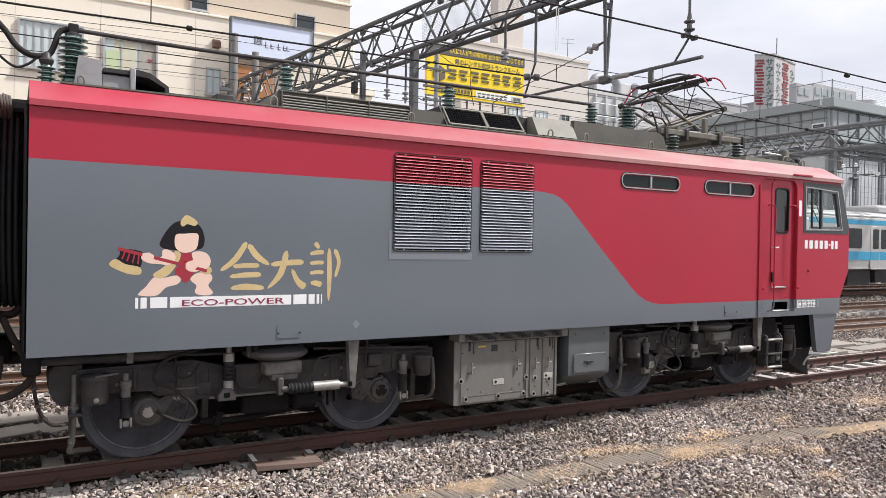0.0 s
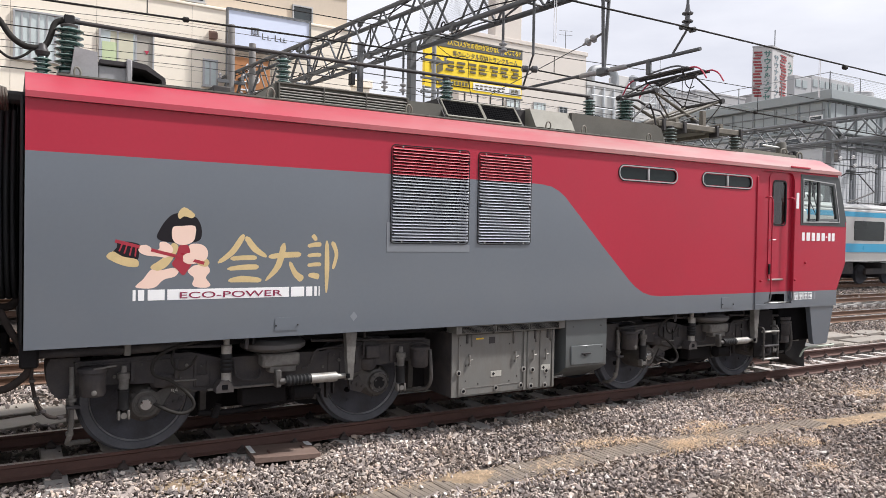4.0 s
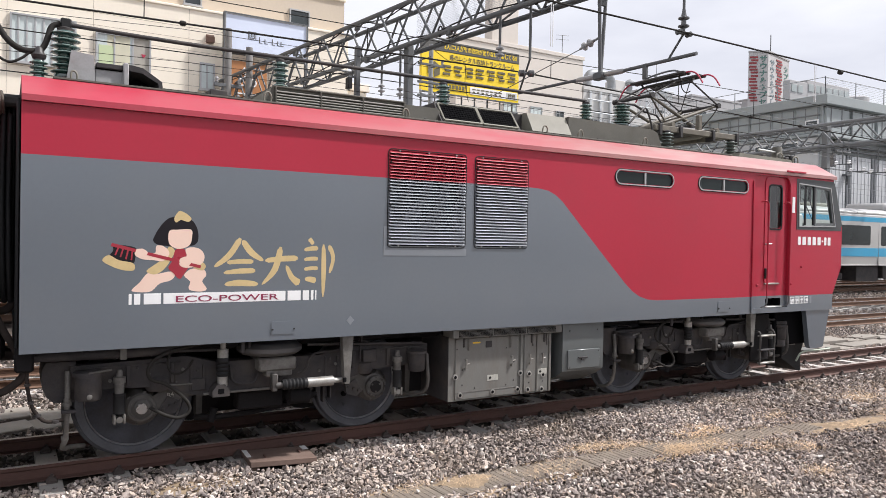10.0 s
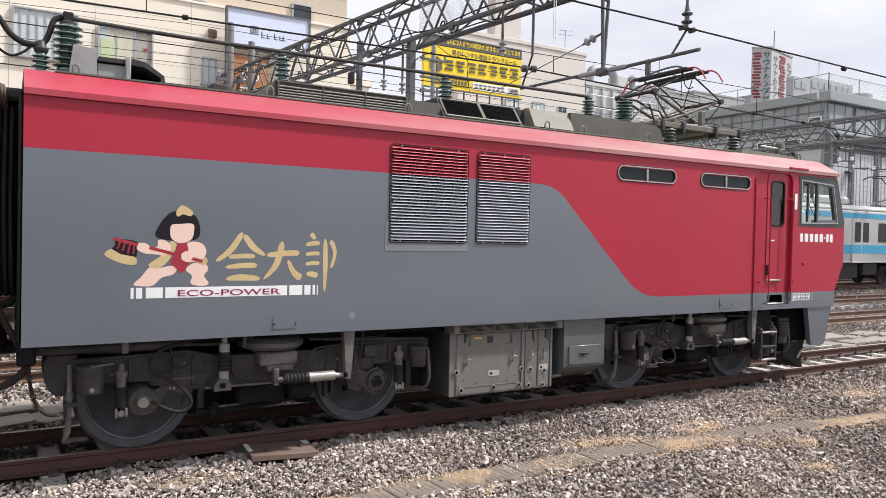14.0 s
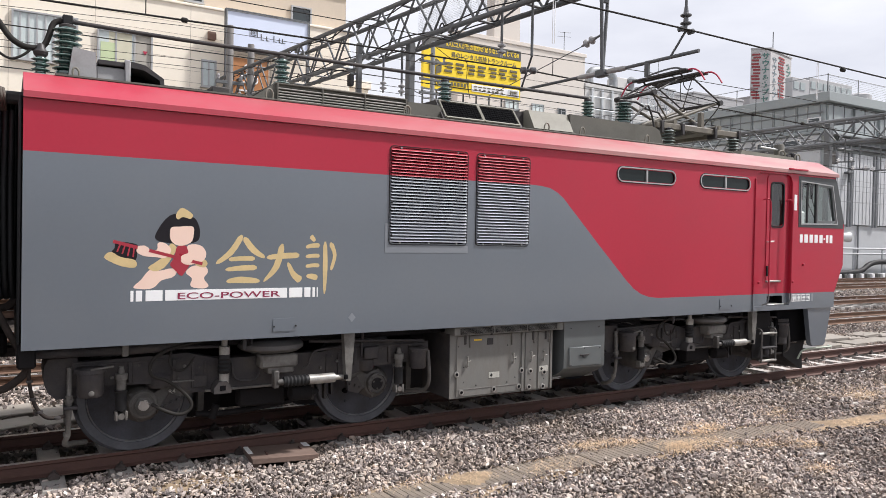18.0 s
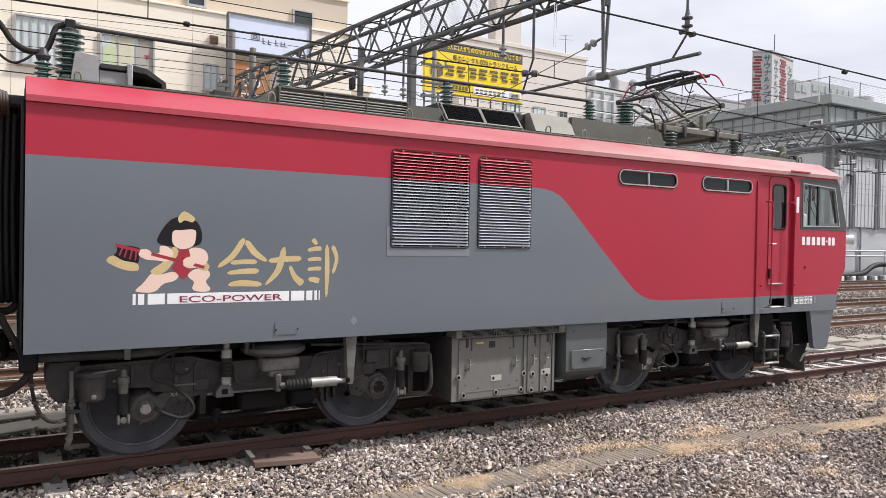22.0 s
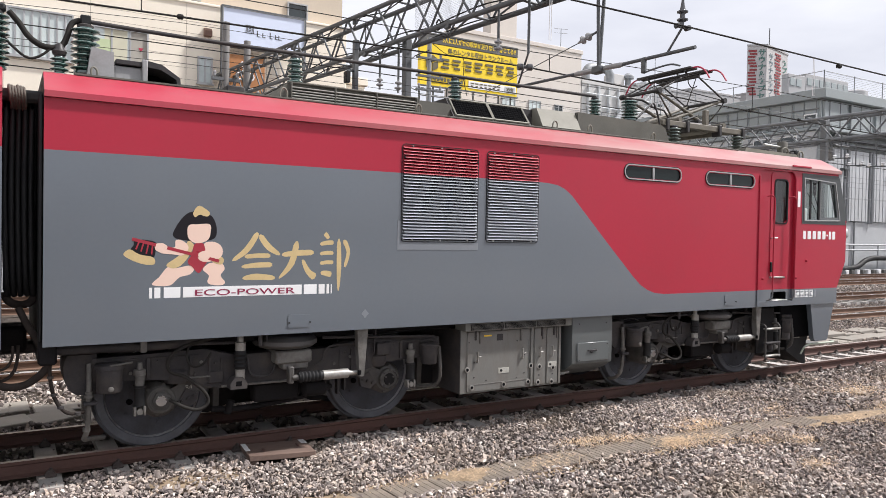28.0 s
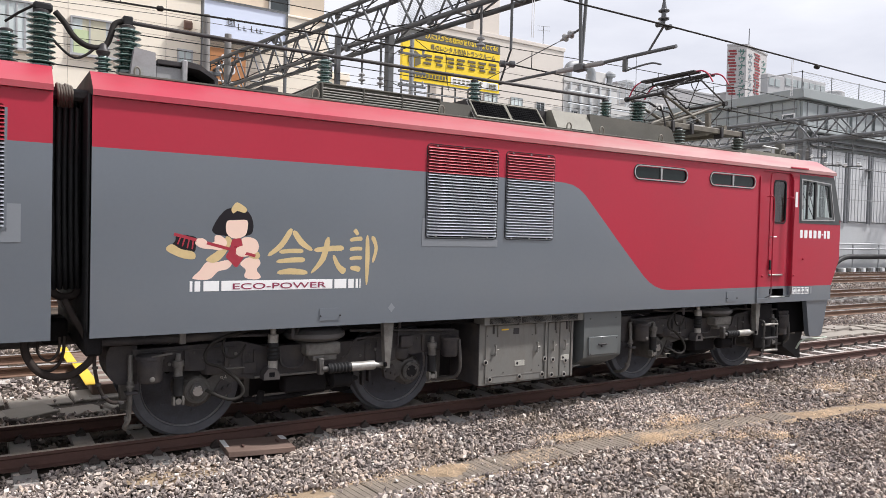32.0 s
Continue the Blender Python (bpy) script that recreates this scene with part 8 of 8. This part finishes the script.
for z in (9.72, 8.10, 7.62):
    part("shadow_gap", Form().box(WX - 0.10, WX - 0.055, WY + 0.2, WY + 26, z, z + 0.07, 0.01), TRUSS_MID, st)
for y0, y1, z0, z1 in ((16.3, 17.1, 8.95, 9.5), (17.5, 18.6, 7.75, 8.35), (19.2, 20.4, 7.75, 8.35)):
    wn2 = part("window", Form().box(WX - 0.12, WX - 0.05, y0, y1, z0, z1, 0.01), WHITE, st)
    part("pane", Form().box(WX - 0.135, WX - 0.11, y0 + 0.07, y1 - 0.07, z0 + 0.07, z1 - 0.07, 0.004), GLASS_DARK, wn2)
part("canopy", Form().box(WX - 0.5, 110, WY - 0.5, WY + 0.1, 8.42, 8.56, 0.03), STATION, st)
for z in (7.75, 8.05):
    part("cable_tray", Form().box(WX + 0.1, 110, WY - 0.25, WY - 0.02, z, z + 0.08, 0.01), TRUSS_MID, st)
for k in range(9):
    part("fence_wire", Form().rod((WX, WY, 11.0 + 0.1 * k), (WX + 66, WY, 11.0 + 0.1 * k), 0.006, seg=4), GALV, st)
# poles, brackets and cable runs in front of the wall panels
for x, z in ((41.4, 6.35), (46.6, 6.6)):
    part("wall_bracket", Form().box(x, x + 0.5, WY - 0.35, WY - 0.05, z, z + 0.12, 0.02).box(x + 0.2, x + 0.28, WY - 0.30, WY - 0.2, z - 0.5, z + 0.1, 0.01), TRUSS, st)
part("conduit", Form().rod((WX + 3.4, WY - 0.02, 0.4), (WX + 3.4, WY - 0.02, 3.4), 0.05, seg=8), GALV, st)
for z in (4.4, 5.2, 6.05):
    wire([(20, 12.6, z + 0.1), (34, 12.6, z), (60, 12.6, z + 0.15), (90, 12.6, z)], 0.010, m=GALV)

# unseen, behind the camera: pale slabs and a wall added to shape side reflections
road = thing("road", "unseen pale slabs added to brighten the locomotive's grey side", "road", kind="structure")
for i in range(8):
    part("slab", Form().box(4 + 10.5 * i, 14.46 + 10.5 * i, -34, -14, -0.30, -0.17, 0.02), BOUNCE_SLAB, road)
back = thing("wall_south", "unseen grey concrete wall, stepped to shape reflections in the locomotive's side", "wall", kind="structure")
for i in range(14):
    x = -70 + 11.5 * i
    # added wall: tall part darkens the reflection, low part lets sky in
    top = 3.6 if x < 20 else 1.6
    part("panel", Form().box(x, x + 11.4, -36.3, -36.0, -0.2, top, 0.03), CONCRETE, back)
    part("coping", Form().box(x - 0.05, x + 11.45, -36.4, -35.9, top, top + 0.12, 0.03), CONCRETE, back)

annex = plain_building("low cream annex beside the building", 12.78, 14.1, 22, 27, 8.9, CREAM)
low = plain_building("low white wall with flat roof", 14.15, 19.6, 24, 27, 8.6, OFF_WHITE)
pl = thing("utility_pole", "grey pole with crossed arms before the billboard", "pole", at=(16.3, 20, -0.2))
part("shaft", Form().rod((0, 0, 0), (0, 0, 11.2), 0.13, 0.10, seg=14), GALV, pl)
for z in (10.2, 9.4, 8.8):
    part("cross_arm", Form().box(-0.7, 0.7, -0.12, -0.02, z, z + 0.1, 0.01), TRUSS, pl)
    for dx in (-0.55, 0.55):
        part("pin_insulator", Form().lathe((dx, -0.07, z + 0.1), (0, 0, 1), [(0, 0.03), (0.05, 0.06), (0.10, 0.05), (0.16, 0.07), (0.22, 0.03)], 10), INSUL_GREY, pl)
part("drop_cable", Form().hose([(-0.1, -0.15, 10.6), (-1.0, -0.2, 10.1), (-1.25, -0.2, 9.4), (-1.1, -0.2, 8.9), (-0.6, -0.2, 8.7)], 0.02, 8), CABLE, pl)
part("drop_cable", Form().hose([(0.1, -0.15, 10.9), (0.9, -0.2, 10.5), (1.6, -0.2, 10.6), (1.7, -0.2, 9.6), (1.9, -0.2, 8.8)], 0.015, 8), CABLE, pl)
sg = thing("signal_box", "small black signal box hanging below the gantry", "signal")
part("housing", Form().box(7.56, 7.68, 8.95, 9.15, 6.12, 6.42, 0.015), BLACK, sg)
part("post", Form().box(7.78, 7.90, 8.95, 9.10, 5.90, 7.25, 0.01), TRUSS, sg)
part("arm", Form().box(7.60, 7.80, 9.0, 9.06, 6.42, 6.47, 0.005), TRUSS, sg)
# cables tied along the gantry
for k, (dx, dz, amp) in enumerate(((-0.30, 7.32, 0.05), (-0.28, 8.20, 0.07), (0.30, 7.28, 0.06))):
    pts = []
    for i in range(24):
        y = 1.0 + i
        pts.append((10.07 - 0.128 * y + dx + 0.03 * math.sin(2.3 * i + k), y, dz + amp * math.sin(1.9 * i + 2 * k)))
    part("tied_cable", Form().hose(pts, 0.016, 8), CABLE, g1)
for y in (3.4, 6.6, 10.2, 14.0):
    x = 10.07 - 0.128 * y - 0.32
    part("cable_coil", Form().hose([(x, y + 0.10 * math.cos(0.7 * i), 7.25 + 0.12 * math.sin(0.7 * i)) for i in range(10)], 0.018, 8), CABLE, g1)
    part("clamp_plate", Form().box(x + 0.0, x + 0.10, y + 0.25, y + 0.45, 8.12, 8.34, 0.02), TRUSS, g1)
    part("clamp_plate", Form().box(x + 0.0, x + 0.10, y - 0.45, y - 0.25, 7.08, 7.28, 0.02), TRUSS, g1)
# ---- passing commuter train ----
CAR_SIDE = 9.27
RAIL3 = 0.42
car = thing("commuter_car", "silver commuter train car with sky-blue bands", "train car", "cars of the commuter train")
W2 = 1.475
Z0, Z1 = 1.46 - RAIL3, 3.70 - RAIL3
f = Form()
prof = [(-W2 + 0.05, Z0), (W2 - 0.05, Z0), (W2, Z0 + 0.5), (W2, Z1 - 0.06), (W2 - 0.12, Z1 + 0.10), (W2 - 0.6, Z1 + 0.26), (-W2 + 0.6, Z1 + 0.26), (-W2 + 0.12, Z1 + 0.10), (-W2, Z1 - 0.06), (-W2, Z0 + 0.5)]
n = len(prof)
f.add([(0.0, y, z) for y, z in prof] + [(19.5, y, z) for y, z in prof], [(i, (i + 1) % n, (i + 1) % n + n, i + n) for i in range(n)] + [tuple(range(n)), tuple(range(2 * n - 1, n - 1, -1))])
me = f.mesh("car_body", [TRAIN_STEEL, TRAIN_ROOF], 30)
for p in me.polygons:
    if p.normal.z > 0.35:
        p.material_index = 1
part("car_body", me, None, car)
part("blue_band", Form().box(0.02, 19.48, -W2 - 0.006, -W2 + 0.02, 1.86 - RAIL3, 2.23 - RAIL3, 0.002), TRAIN_BLUE, car)
part("blue_band", Form().box(0.02, 19.48, -W2 - 0.006, -W2 + 0.02, 3.37 - RAIL3, 3.58 - RAIL3, 0.002), TRAIN_BLUE, car)
DOORS = (1.68, 6.63, 11.58, 16.53)
for x in DOORS:
    f = Form().box(x - 0.05, x + 1.35, -W2 - 0.012, -W2 + 0.02, 1.52 - RAIL3, 3.32 - RAIL3, 0.004)
    d = part("door", f, TRAIN_STEEL, car)
    part("door_band", Form().box(x - 0.04, x + 1.34, -W2 - 0.016, -W2, 1.86 - RAIL3, 2.23 - RAIL3, 0.002), TRAIN_BLUE, d)
    for k in (0, 1):
        part("door_window", Form().prism(rounded(x + 0.12 + 0.62 * k, x + 0.56 + 0.62 * k, 2.34 - RAIL3, 3.20 - RAIL3, 0.08), -W2 - 0.018, -W2), TRAIN_GLASS, d)
    part("door_edge", Form().box(x + 0.63, x + 0.67, -W2 - 0.02, -W2, 1.54 - RAIL3, 3.30 - RAIL3, 0.003), CHROME, d)
    part("door_sill", Form().box(x - 0.02, x + 1.32, -W2 - 0.03, -W2, 1.46 - RAIL3, 1.51 - RAIL3, 0.003), CHROME, d)
for x0, x1 in ((0.45, 1.10), (3.62, 5.92), (8.58, 10.88), (13.52, 15.82), (18.40, 19.05)):
    part("window", Form().prism(rounded(x0, x1, 2.36 - RAIL3, 3.20 - RAIL3, 0.08), -W2 - 0.012, -W2), TRAIN_GLASS, car)
f = Form().box(8.0, 12.2, -0.95, 0.95, Z1 + 0.2, Z1 + 0.62, 0.12)
part("air_conditioner", f, TRAIN_ROOF, car)
f = Form().box(2.5, 4.0, -0.8, 0.8, Z1 + 0.2, Z1 + 0.42, 0.08)
part("roof_vent", f, ROOF_LIGHT, car)
for x0, x1, z0 in ((5.3, 7.0, 0.35), (7.4, 9.6, 0.45), (10.2, 12.4, 0.38), (12.8, 13.9, 0.5)):
    part("underfloor_box", Form().box(x0, x1, -1.25, 1.25, z0, Z0 - 0.02, 0.02), UNDER, car)
for xb in (2.85, 16.65):
    f = Form().box(xb - 1.6, xb + 1.6, -1.15, -1.0, 0.45, 0.72, 0.03).box(xb - 1.6, xb + 1.6, 1.0, 1.15, 0.45, 0.72, 0.03).box(xb - 0.25, xb + 0.25, -1.1, 1.1, 0.5, 0.95, 0.03)
    bg = part("bogie", f, UNDER, car)
    for ax in (-1.05, 1.05):
        g = Form().lathe((xb + ax, -0.62, 0.43), (0, 1, 0), [(0, 0.3), (0.01, 0.43), (0.13, 0.45), (0.14, 0.2), (1.1, 0.2), (1.11, 0.45), (1.23, 0.43), (1.24, 0.3)], 24)
        part("wheelset", g, WHEEL, bg)
f = Form()
for i in range(4):
    f.box(19.52 + 0.11 * i, 19.58 + 0.11 * i, -1.2, 1.2, 1.15, Z1 + 0.05, 0.015)
part("gangway", f, BLACK, car)
for x0, x1, h in ((0.35, 1.35, 0.30), (18.2, 19.2, 0.24)):
    part("roof_end_box", Form().box(x0, x1, -0.62, 0.10, Z1 + 0.24, Z1 + 0.26 + h, 0.10), UNDER, car)
part("roof_edge", Form().box(0.02, 19.48, -W2 + 0.02, -W2 + 0.10, Z1 + 0.02, Z1 + 0.09, 0.01), CHROME, car)
part("skirt_line", Form().box(0.02, 19.48, -W2 + 0.005, -W2 + 0.03, 1.50 - RAIL3, 1.53 - RAIL3, 0.002), CHROME, car)
f = Form().rod((15.2, -0.5, Z1 + 0.36), (17.4, -0.5, Z1 + 0.36), 0.03, seg=6).rod((15.2, 0.5, Z1 + 0.36), (17.4, 0.5, Z1 + 0.36), 0.03, seg=6)
for y in (-0.5, 0.5):
    f.rod((15.4, y, Z1 + 0.24), (15.4, y, Z1 + 0.38), 0.05, seg=6).rod((17.2, y, Z1 + 0.24), (17.2, y, Z1 + 0.38), 0.05, seg=6)
cp = part("pantograph", f, PAN_BLACK, car)
part("lower_arm", Form().rod((15.5, 0, Z1 + 0.38), (17.6, 0, Z1 + 0.95), 0.035, seg=6), PAN_BLACK, cp)
part("upper_arm", Form().rod((17.6, 0, Z1 + 0.95), (16.3, 0.0, Z1 + 1.72), 0.028, seg=6).rod((16.3, -0.4, Z1 + 1.72), (16.3, 0.4, Z1 + 1.72), 0.02, seg=6), PAN_BLACK, cp)
part("pan_head", Form().hose([(16.3, -0.85, Z1 + 1.68), (16.3, -0.6, Z1 + 1.80), (16.3, 0.6, Z1 + 1.80), (16.3, 0.85, Z1 + 1.68)], 0.03, 6), PAN_BLACK, cp)
cars = [car] + [copy_thing(car, Matrix.Identity(4)) for _ in range(9)]

# ---- loose stones and dry grass ----
def stone_field(name, patches, seed, m):
    """Broken stones scattered over patches (x0, x1, y0, y1, spacing, size, height), joined into one sheet."""
    rng = np.random.default_rng(seed)
    kinds = []
    for k in range(48):
        p = rng.normal(0, 1, (10, 3))
        p /= np.linalg.norm(p, axis=1, keepdims=True)
        p = np.sign(p) * np.abs(p) ** 0.75 * np.array([1.12, 0.70, 0.50]) * rng.uniform(0.75, 1.1, 3)
        bm = bmesh.new()
        for q in p:
            bm.verts.new(q)
        bmesh.ops.convex_hull(bm, input=bm.verts)
        used = [v for v in bm.verts if v.link_faces]
        at = {v: i for i, v in enumerate(used)}
        tri = [[at[v] for v in f.verts] for f in bm.faces]
        kinds.append((np.array([tuple(v.co) for v in used]), np.array([t for t in tri if len(t) == 3])))
        bm.free()
    verts, faces, count = [], [], 0
    for x0, x1, y0, y1, step, size, z, keep in patches:
        nx, ny = int((x1 - x0) / step), int((y1 - y0) / step)
        gx, gy = np.meshgrid(np.arange(nx), np.arange(ny), indexing="ij")
        px = x0 + (gx.ravel() + rng.uniform(0, 1, nx * ny)) * step
        py = y0 + (gy.ravel() + rng.uniform(0, 1, nx * ny)) * step
        ok = keep(px, py, rng.uniform(0, 1, len(px)))
        px, py = px[ok], py[ok]
        n = len(px)
        s = size * np.exp(rng.normal(0, 0.28, n)) * 0.5
        q = rng.normal(0, 1, (n, 4)) * np.array([1, 0.6, 0.6, 1.2])
        q /= np.linalg.norm(q, axis=1, keepdims=True)
        w, a, b, c = q.T
        rot = np.stack([1 - 2 * (b * b + c * c), 2 * (a * b - c * w), 2 * (a * c + b * w), 2 * (a * b + c * w), 1 - 2 * (a * a + c * c), 2 * (b * c - a * w), 2 * (a * c - b * w), 2 * (b * c + a * w),
                        1 - 2 * (a * a + b * b)], 1).reshape(n, 3, 3)
        which = rng.integers(0, 48, n)
        spot = np.stack([px, py, z(px, py) + s * 0.34 + rng.uniform(-0.45, 0.60, n) * size], 1)
        for k, (shape, tri) in enumerate(kinds):
            mine = np.nonzero(which == k)[0]
            v = np.einsum("nij,nkj->nki", rot[mine], shape[None] * s[mine][:, None, None]) + spot[mine][:, None]
            verts.append(v.reshape(-1, 3))
            faces.append((tri[None] + count + len(shape) * np.arange(len(mine))[:, None, None]).reshape(-1, 3))
            count += len(shape) * len(mine)
    co, faces = np.concatenate(verts), np.concatenate(faces)
    me = bpy.data.meshes.new(name)
    me.vertices.add(len(co))
    me.vertices.foreach_set("co", co.ravel())
    me.loops.add(faces.size)
    me.loops.foreach_set("vertex_index", faces.ravel().astype(np.int32))
    me.polygons.add(len(faces))
    me.polygons.foreach_set("loop_start", np.arange(0, faces.size, 3, dtype=np.int32))
    me.polygons.foreach_set("use_smooth", np.zeros(len(faces), bool))
    me.update(calc_edges=True)
    me.materials.append(m)
    return new(name, me)


def lids_y(x):
    return -2.7175 + 0.161 * x - 0.0151 * x * x


def near_level(x, y):
    mound = np.exp(-((y + 1.55 - 0.03 * x) / 0.35) ** 2) * 0.035
    return mound + np.where(y > -0.62, -0.222, -0.200) + 0.012 * np.sin(2.3 * x + 1.7 * y) + 0.010 * np.sin(5.1 * x - 3.3 * y)


def off_lids(x, y, r):
    d = y - lids_y(x)
    bare = (d < -0.03) & (d > -0.40)
    sandy = (d < 0.16) & (d > -0.62) & ~bare
    thin = (np.sin(1.7 * x + 0.4) + np.sin(3.1 * x + 5 * y) > 0.9)
    clear = (np.abs(y + 0.965) < 0.27) & (np.abs(x - 2.56) < 0.37)
    sleeper = (np.abs((x + 2.6) / 0.6 - np.round((x + 2.6) / 0.6)) * 0.6 < 0.12) & (y > -0.80)
    rail = np.abs(y + 0.566) < 0.09
    soil = np.zeros(len(x), bool)
    for cx, cy, rx, ry, _ in SOIL:
        soil |= ((x - cx) / rx) ** 2 + ((y - cy) / ry) ** 2 < 0.85
    return ~(soil & (r > 0.45)) & ~(bare & (r > 0.035)) & ~(sandy & thin & (r > 0.5)) & ~clear & ~(sleeper & (r > 0.12)) & ~rail


def between(x, y, r):
    sleeper = np.abs((x + 2.6) / 0.6 - np.round((x + 2.6) / 0.6)) * 0.6 < 0.13
    return ~(sleeper & (np.abs(y) < 1.02) & (r > 0.06)) & (np.abs(np.abs(y) - 0.566) > 0.09)


def far_keep(x, y, r):
    near_rail = np.zeros(len(x), bool)
    for ty in (4.85, 7.80, 10.80):
        near_rail |= np.abs(np.abs(y - ty) - 0.566) < 0.09
    slab = (y > 1.60) & (y < 2.64) & ((x < 4.1) | (x > 11.9))
    crossing = (x > 1.2) & (x < 2.7) & (y > 2.45) & (y < 6.1)
    return ~near_rail & ~(slab & (r > 0.06)) & ~crossing & (r < 0.96)


def far_level(x, y):
    return np.where(y < 6, 0.0, np.minimum(0.42, 0.42 * (y - 6) / 4.2)) - 0.205


PATCHES = [(-14.0, 24.0, -14.0, -5.4, 0.18, 0.15, near_level, off_lids), (-14.0, -0.8, -5.4, -0.64, 0.10, 0.09, near_level, off_lids), (-14.0, -2.5, 0.62, 15.0, 0.15, 0.13, far_level, far_keep),
           (-0.8, 10.6, -5.4, -0.64, 0.0300, 0.0460, near_level, off_lids), (10.6, 24.0, -4.6, -0.64, 0.044, 0.060, near_level, off_lids),
           (12.6, 24.0, -0.5, 1.6, 0.05, 0.050, near_level, between),
           (-2.5, 3.5, 0.62, 4.2, 0.065, 0.070, far_level, far_keep), (-2.5, 3.0, 5.5, 8.0, 0.09, 0.085, far_level, far_keep), (12.5, 30.0, 1.6, 7.2, 0.06, 0.055, far_level, far_keep), (20.0, 48.0, 7.2, 15.0, 0.10, 0.08, far_level, far_keep)]
tagged(stone_field("ballast_stones", PATCHES, 7, BALLAST), "loose grey and brown crushed stones around the tracks", "ballast", kind="stuff")
# ends with the locomotive, whose shade its dark tint carries
OILY_SHADED = [(-14.0, 12.6, -0.5, 1.5, 0.062, 0.060, near_level, between)]
tagged(stone_field("oily_ballast", OILY_SHADED, 8, BALLAST_OILY_SHADED), "stones between the rails, coloured dark for oil and the locomotive's shade", "ballast", kind="stuff")

# dry straw-coloured tufts along the lids and the track edge
rng = np.random.default_rng(3)
TUFTS_NEAR = [(7.62, -2.28, 0.42, 260), (6.80, -2.78, 0.34, 160), (6.0, -2.22, 0.40, 110), (6.5, -2.28, 0.30, 90), (8.37, -3.31, 0.30, 110), (7.60, -3.97, 0.30, 100), (11.95, -1.98, 0.7, 420), (9.9, -2.97, 0.5, 80), (7.86, -3.13, 0.3, 60), (7.80, -2.20, 0.42, 330), (7.45, -2.20, 0.22, 60), (6.90, -2.62, 0.30, 210), (7.35, -2.70, 0.45, 170), (5.74, -2.10, 0.30, 60), (12.6, -3.10, 0.8, 240), (11.2, -2.72, 0.6, 110), (13.6, -3.2, 0.8, 110)]
TUFTS_FAR = [(6.20, -2.18, 0.30, 60), (4.07, -2.50, 0.40, 70), (4.9, -2.62, 0.35, 50), (3.4, -2.40, 0.40, 50), (8.30, -3.35, 0.30, 60), (7.9, -3.0, 0.5, 60), (12.7, -1.5, 0.8, 220), (13.6, -1.9, 0.9, 260), (9.3, -2.2, 0.6, 70), (9.6, -2.05, 0.4, 60), (10.4, -3.25, 0.5, 60), (5.2, -2.55, 0.5, 60), (11.5, -1.2, 0.5, 40), (8.6, -2.9, 0.6, 60)]
vs, fs = [], []
for cx, cy, spread, n in TUFTS_NEAR + TUFTS_FAR:
    for _ in range(int(n * 2.2)):
        x, y = cx + rng.normal(0, spread * 0.45), cy + rng.normal(0, spread * 0.22)
        a, h = rng.uniform(0, 2 * math.pi), rng.uniform(0.012, 0.045)
        lean, w = rng.uniform(1.8, 5.0), rng.uniform(0.0012, 0.0028)
        dx, dy = math.cos(a), math.sin(a)
        o = len(vs)
        for t in (0.0, 0.5, 1.0):
            r = h * lean * t * t
            z = -0.17 + h * (t - 0.35 * t * t)
            vs += [(x + dx * r - dy * w * (1 - t * 0.8), y + dy * r + dx * w * (1 - t * 0.8), z), (x + dx * r + dy * w * (1 - t * 0.8), y + dy * r - dx * w * (1 - t * 0.8), z)]
        fs += [(o, o + 1, o + 3, o + 2), (o + 2, o + 3, o + 5, o + 4)]
f = Form()
f.add(vs, fs)
tagged(part("dry_grass", f, GRASS), "dry straw-coloured grass tufts in the ballast", "grass", kind="stuff")

# ---- what moves ----
ROLL = [(0.0, 0.0), (8.0, 0.0), (16.0, 0.0), (24.0, 0.0), (25.5, 0.0), (26.2, 0.035), (26.9, 0.105), (27.5, 0.155), (28.0, 0.190), (28.5, 0.222), (29.0, 0.256), (29.5, 0.298), (30.0, 0.360),
        (30.5, 0.445), (31.0, 0.542), (31.5, 0.645), (32.0, 0.750)]
SPEED = 11.85


def motions():
    for thing_ in (loco, rear):
        walk(thing_, [(t, pose(d, 0, 0)) for t, d in ROLL])
    for w in wheels:
        x, y, z = w.location
        walk(w, [(t, pose(x, y, z, 0, math.degrees(d / 0.56), 0)) for t, d in ROLL])
    for i, c in enumerate(cars):
        walk(c, [(t, pose(GAP_X + SPEED * (1.15 - t) + d + 20.0 * (i - 1) + 0.25, CAR_SIDE + W2, RAIL3)) for t, d in DRIFT])


DRIFT = [(0.0, 0.12), (1.2, 0.0), (2.4, -0.18), (3.6, -0.36), (5.0, -0.53), (6.2, -0.58), (7.8, -0.42), (9.5, -0.20), (11.2, -0.10), (13.0, -0.02), (14.5, 0.13), (18.0, 0.2), (22.0, 0.2), (27.0, 0.2), (32.0, 0.2)]
GAP_X = 31.3
motions()
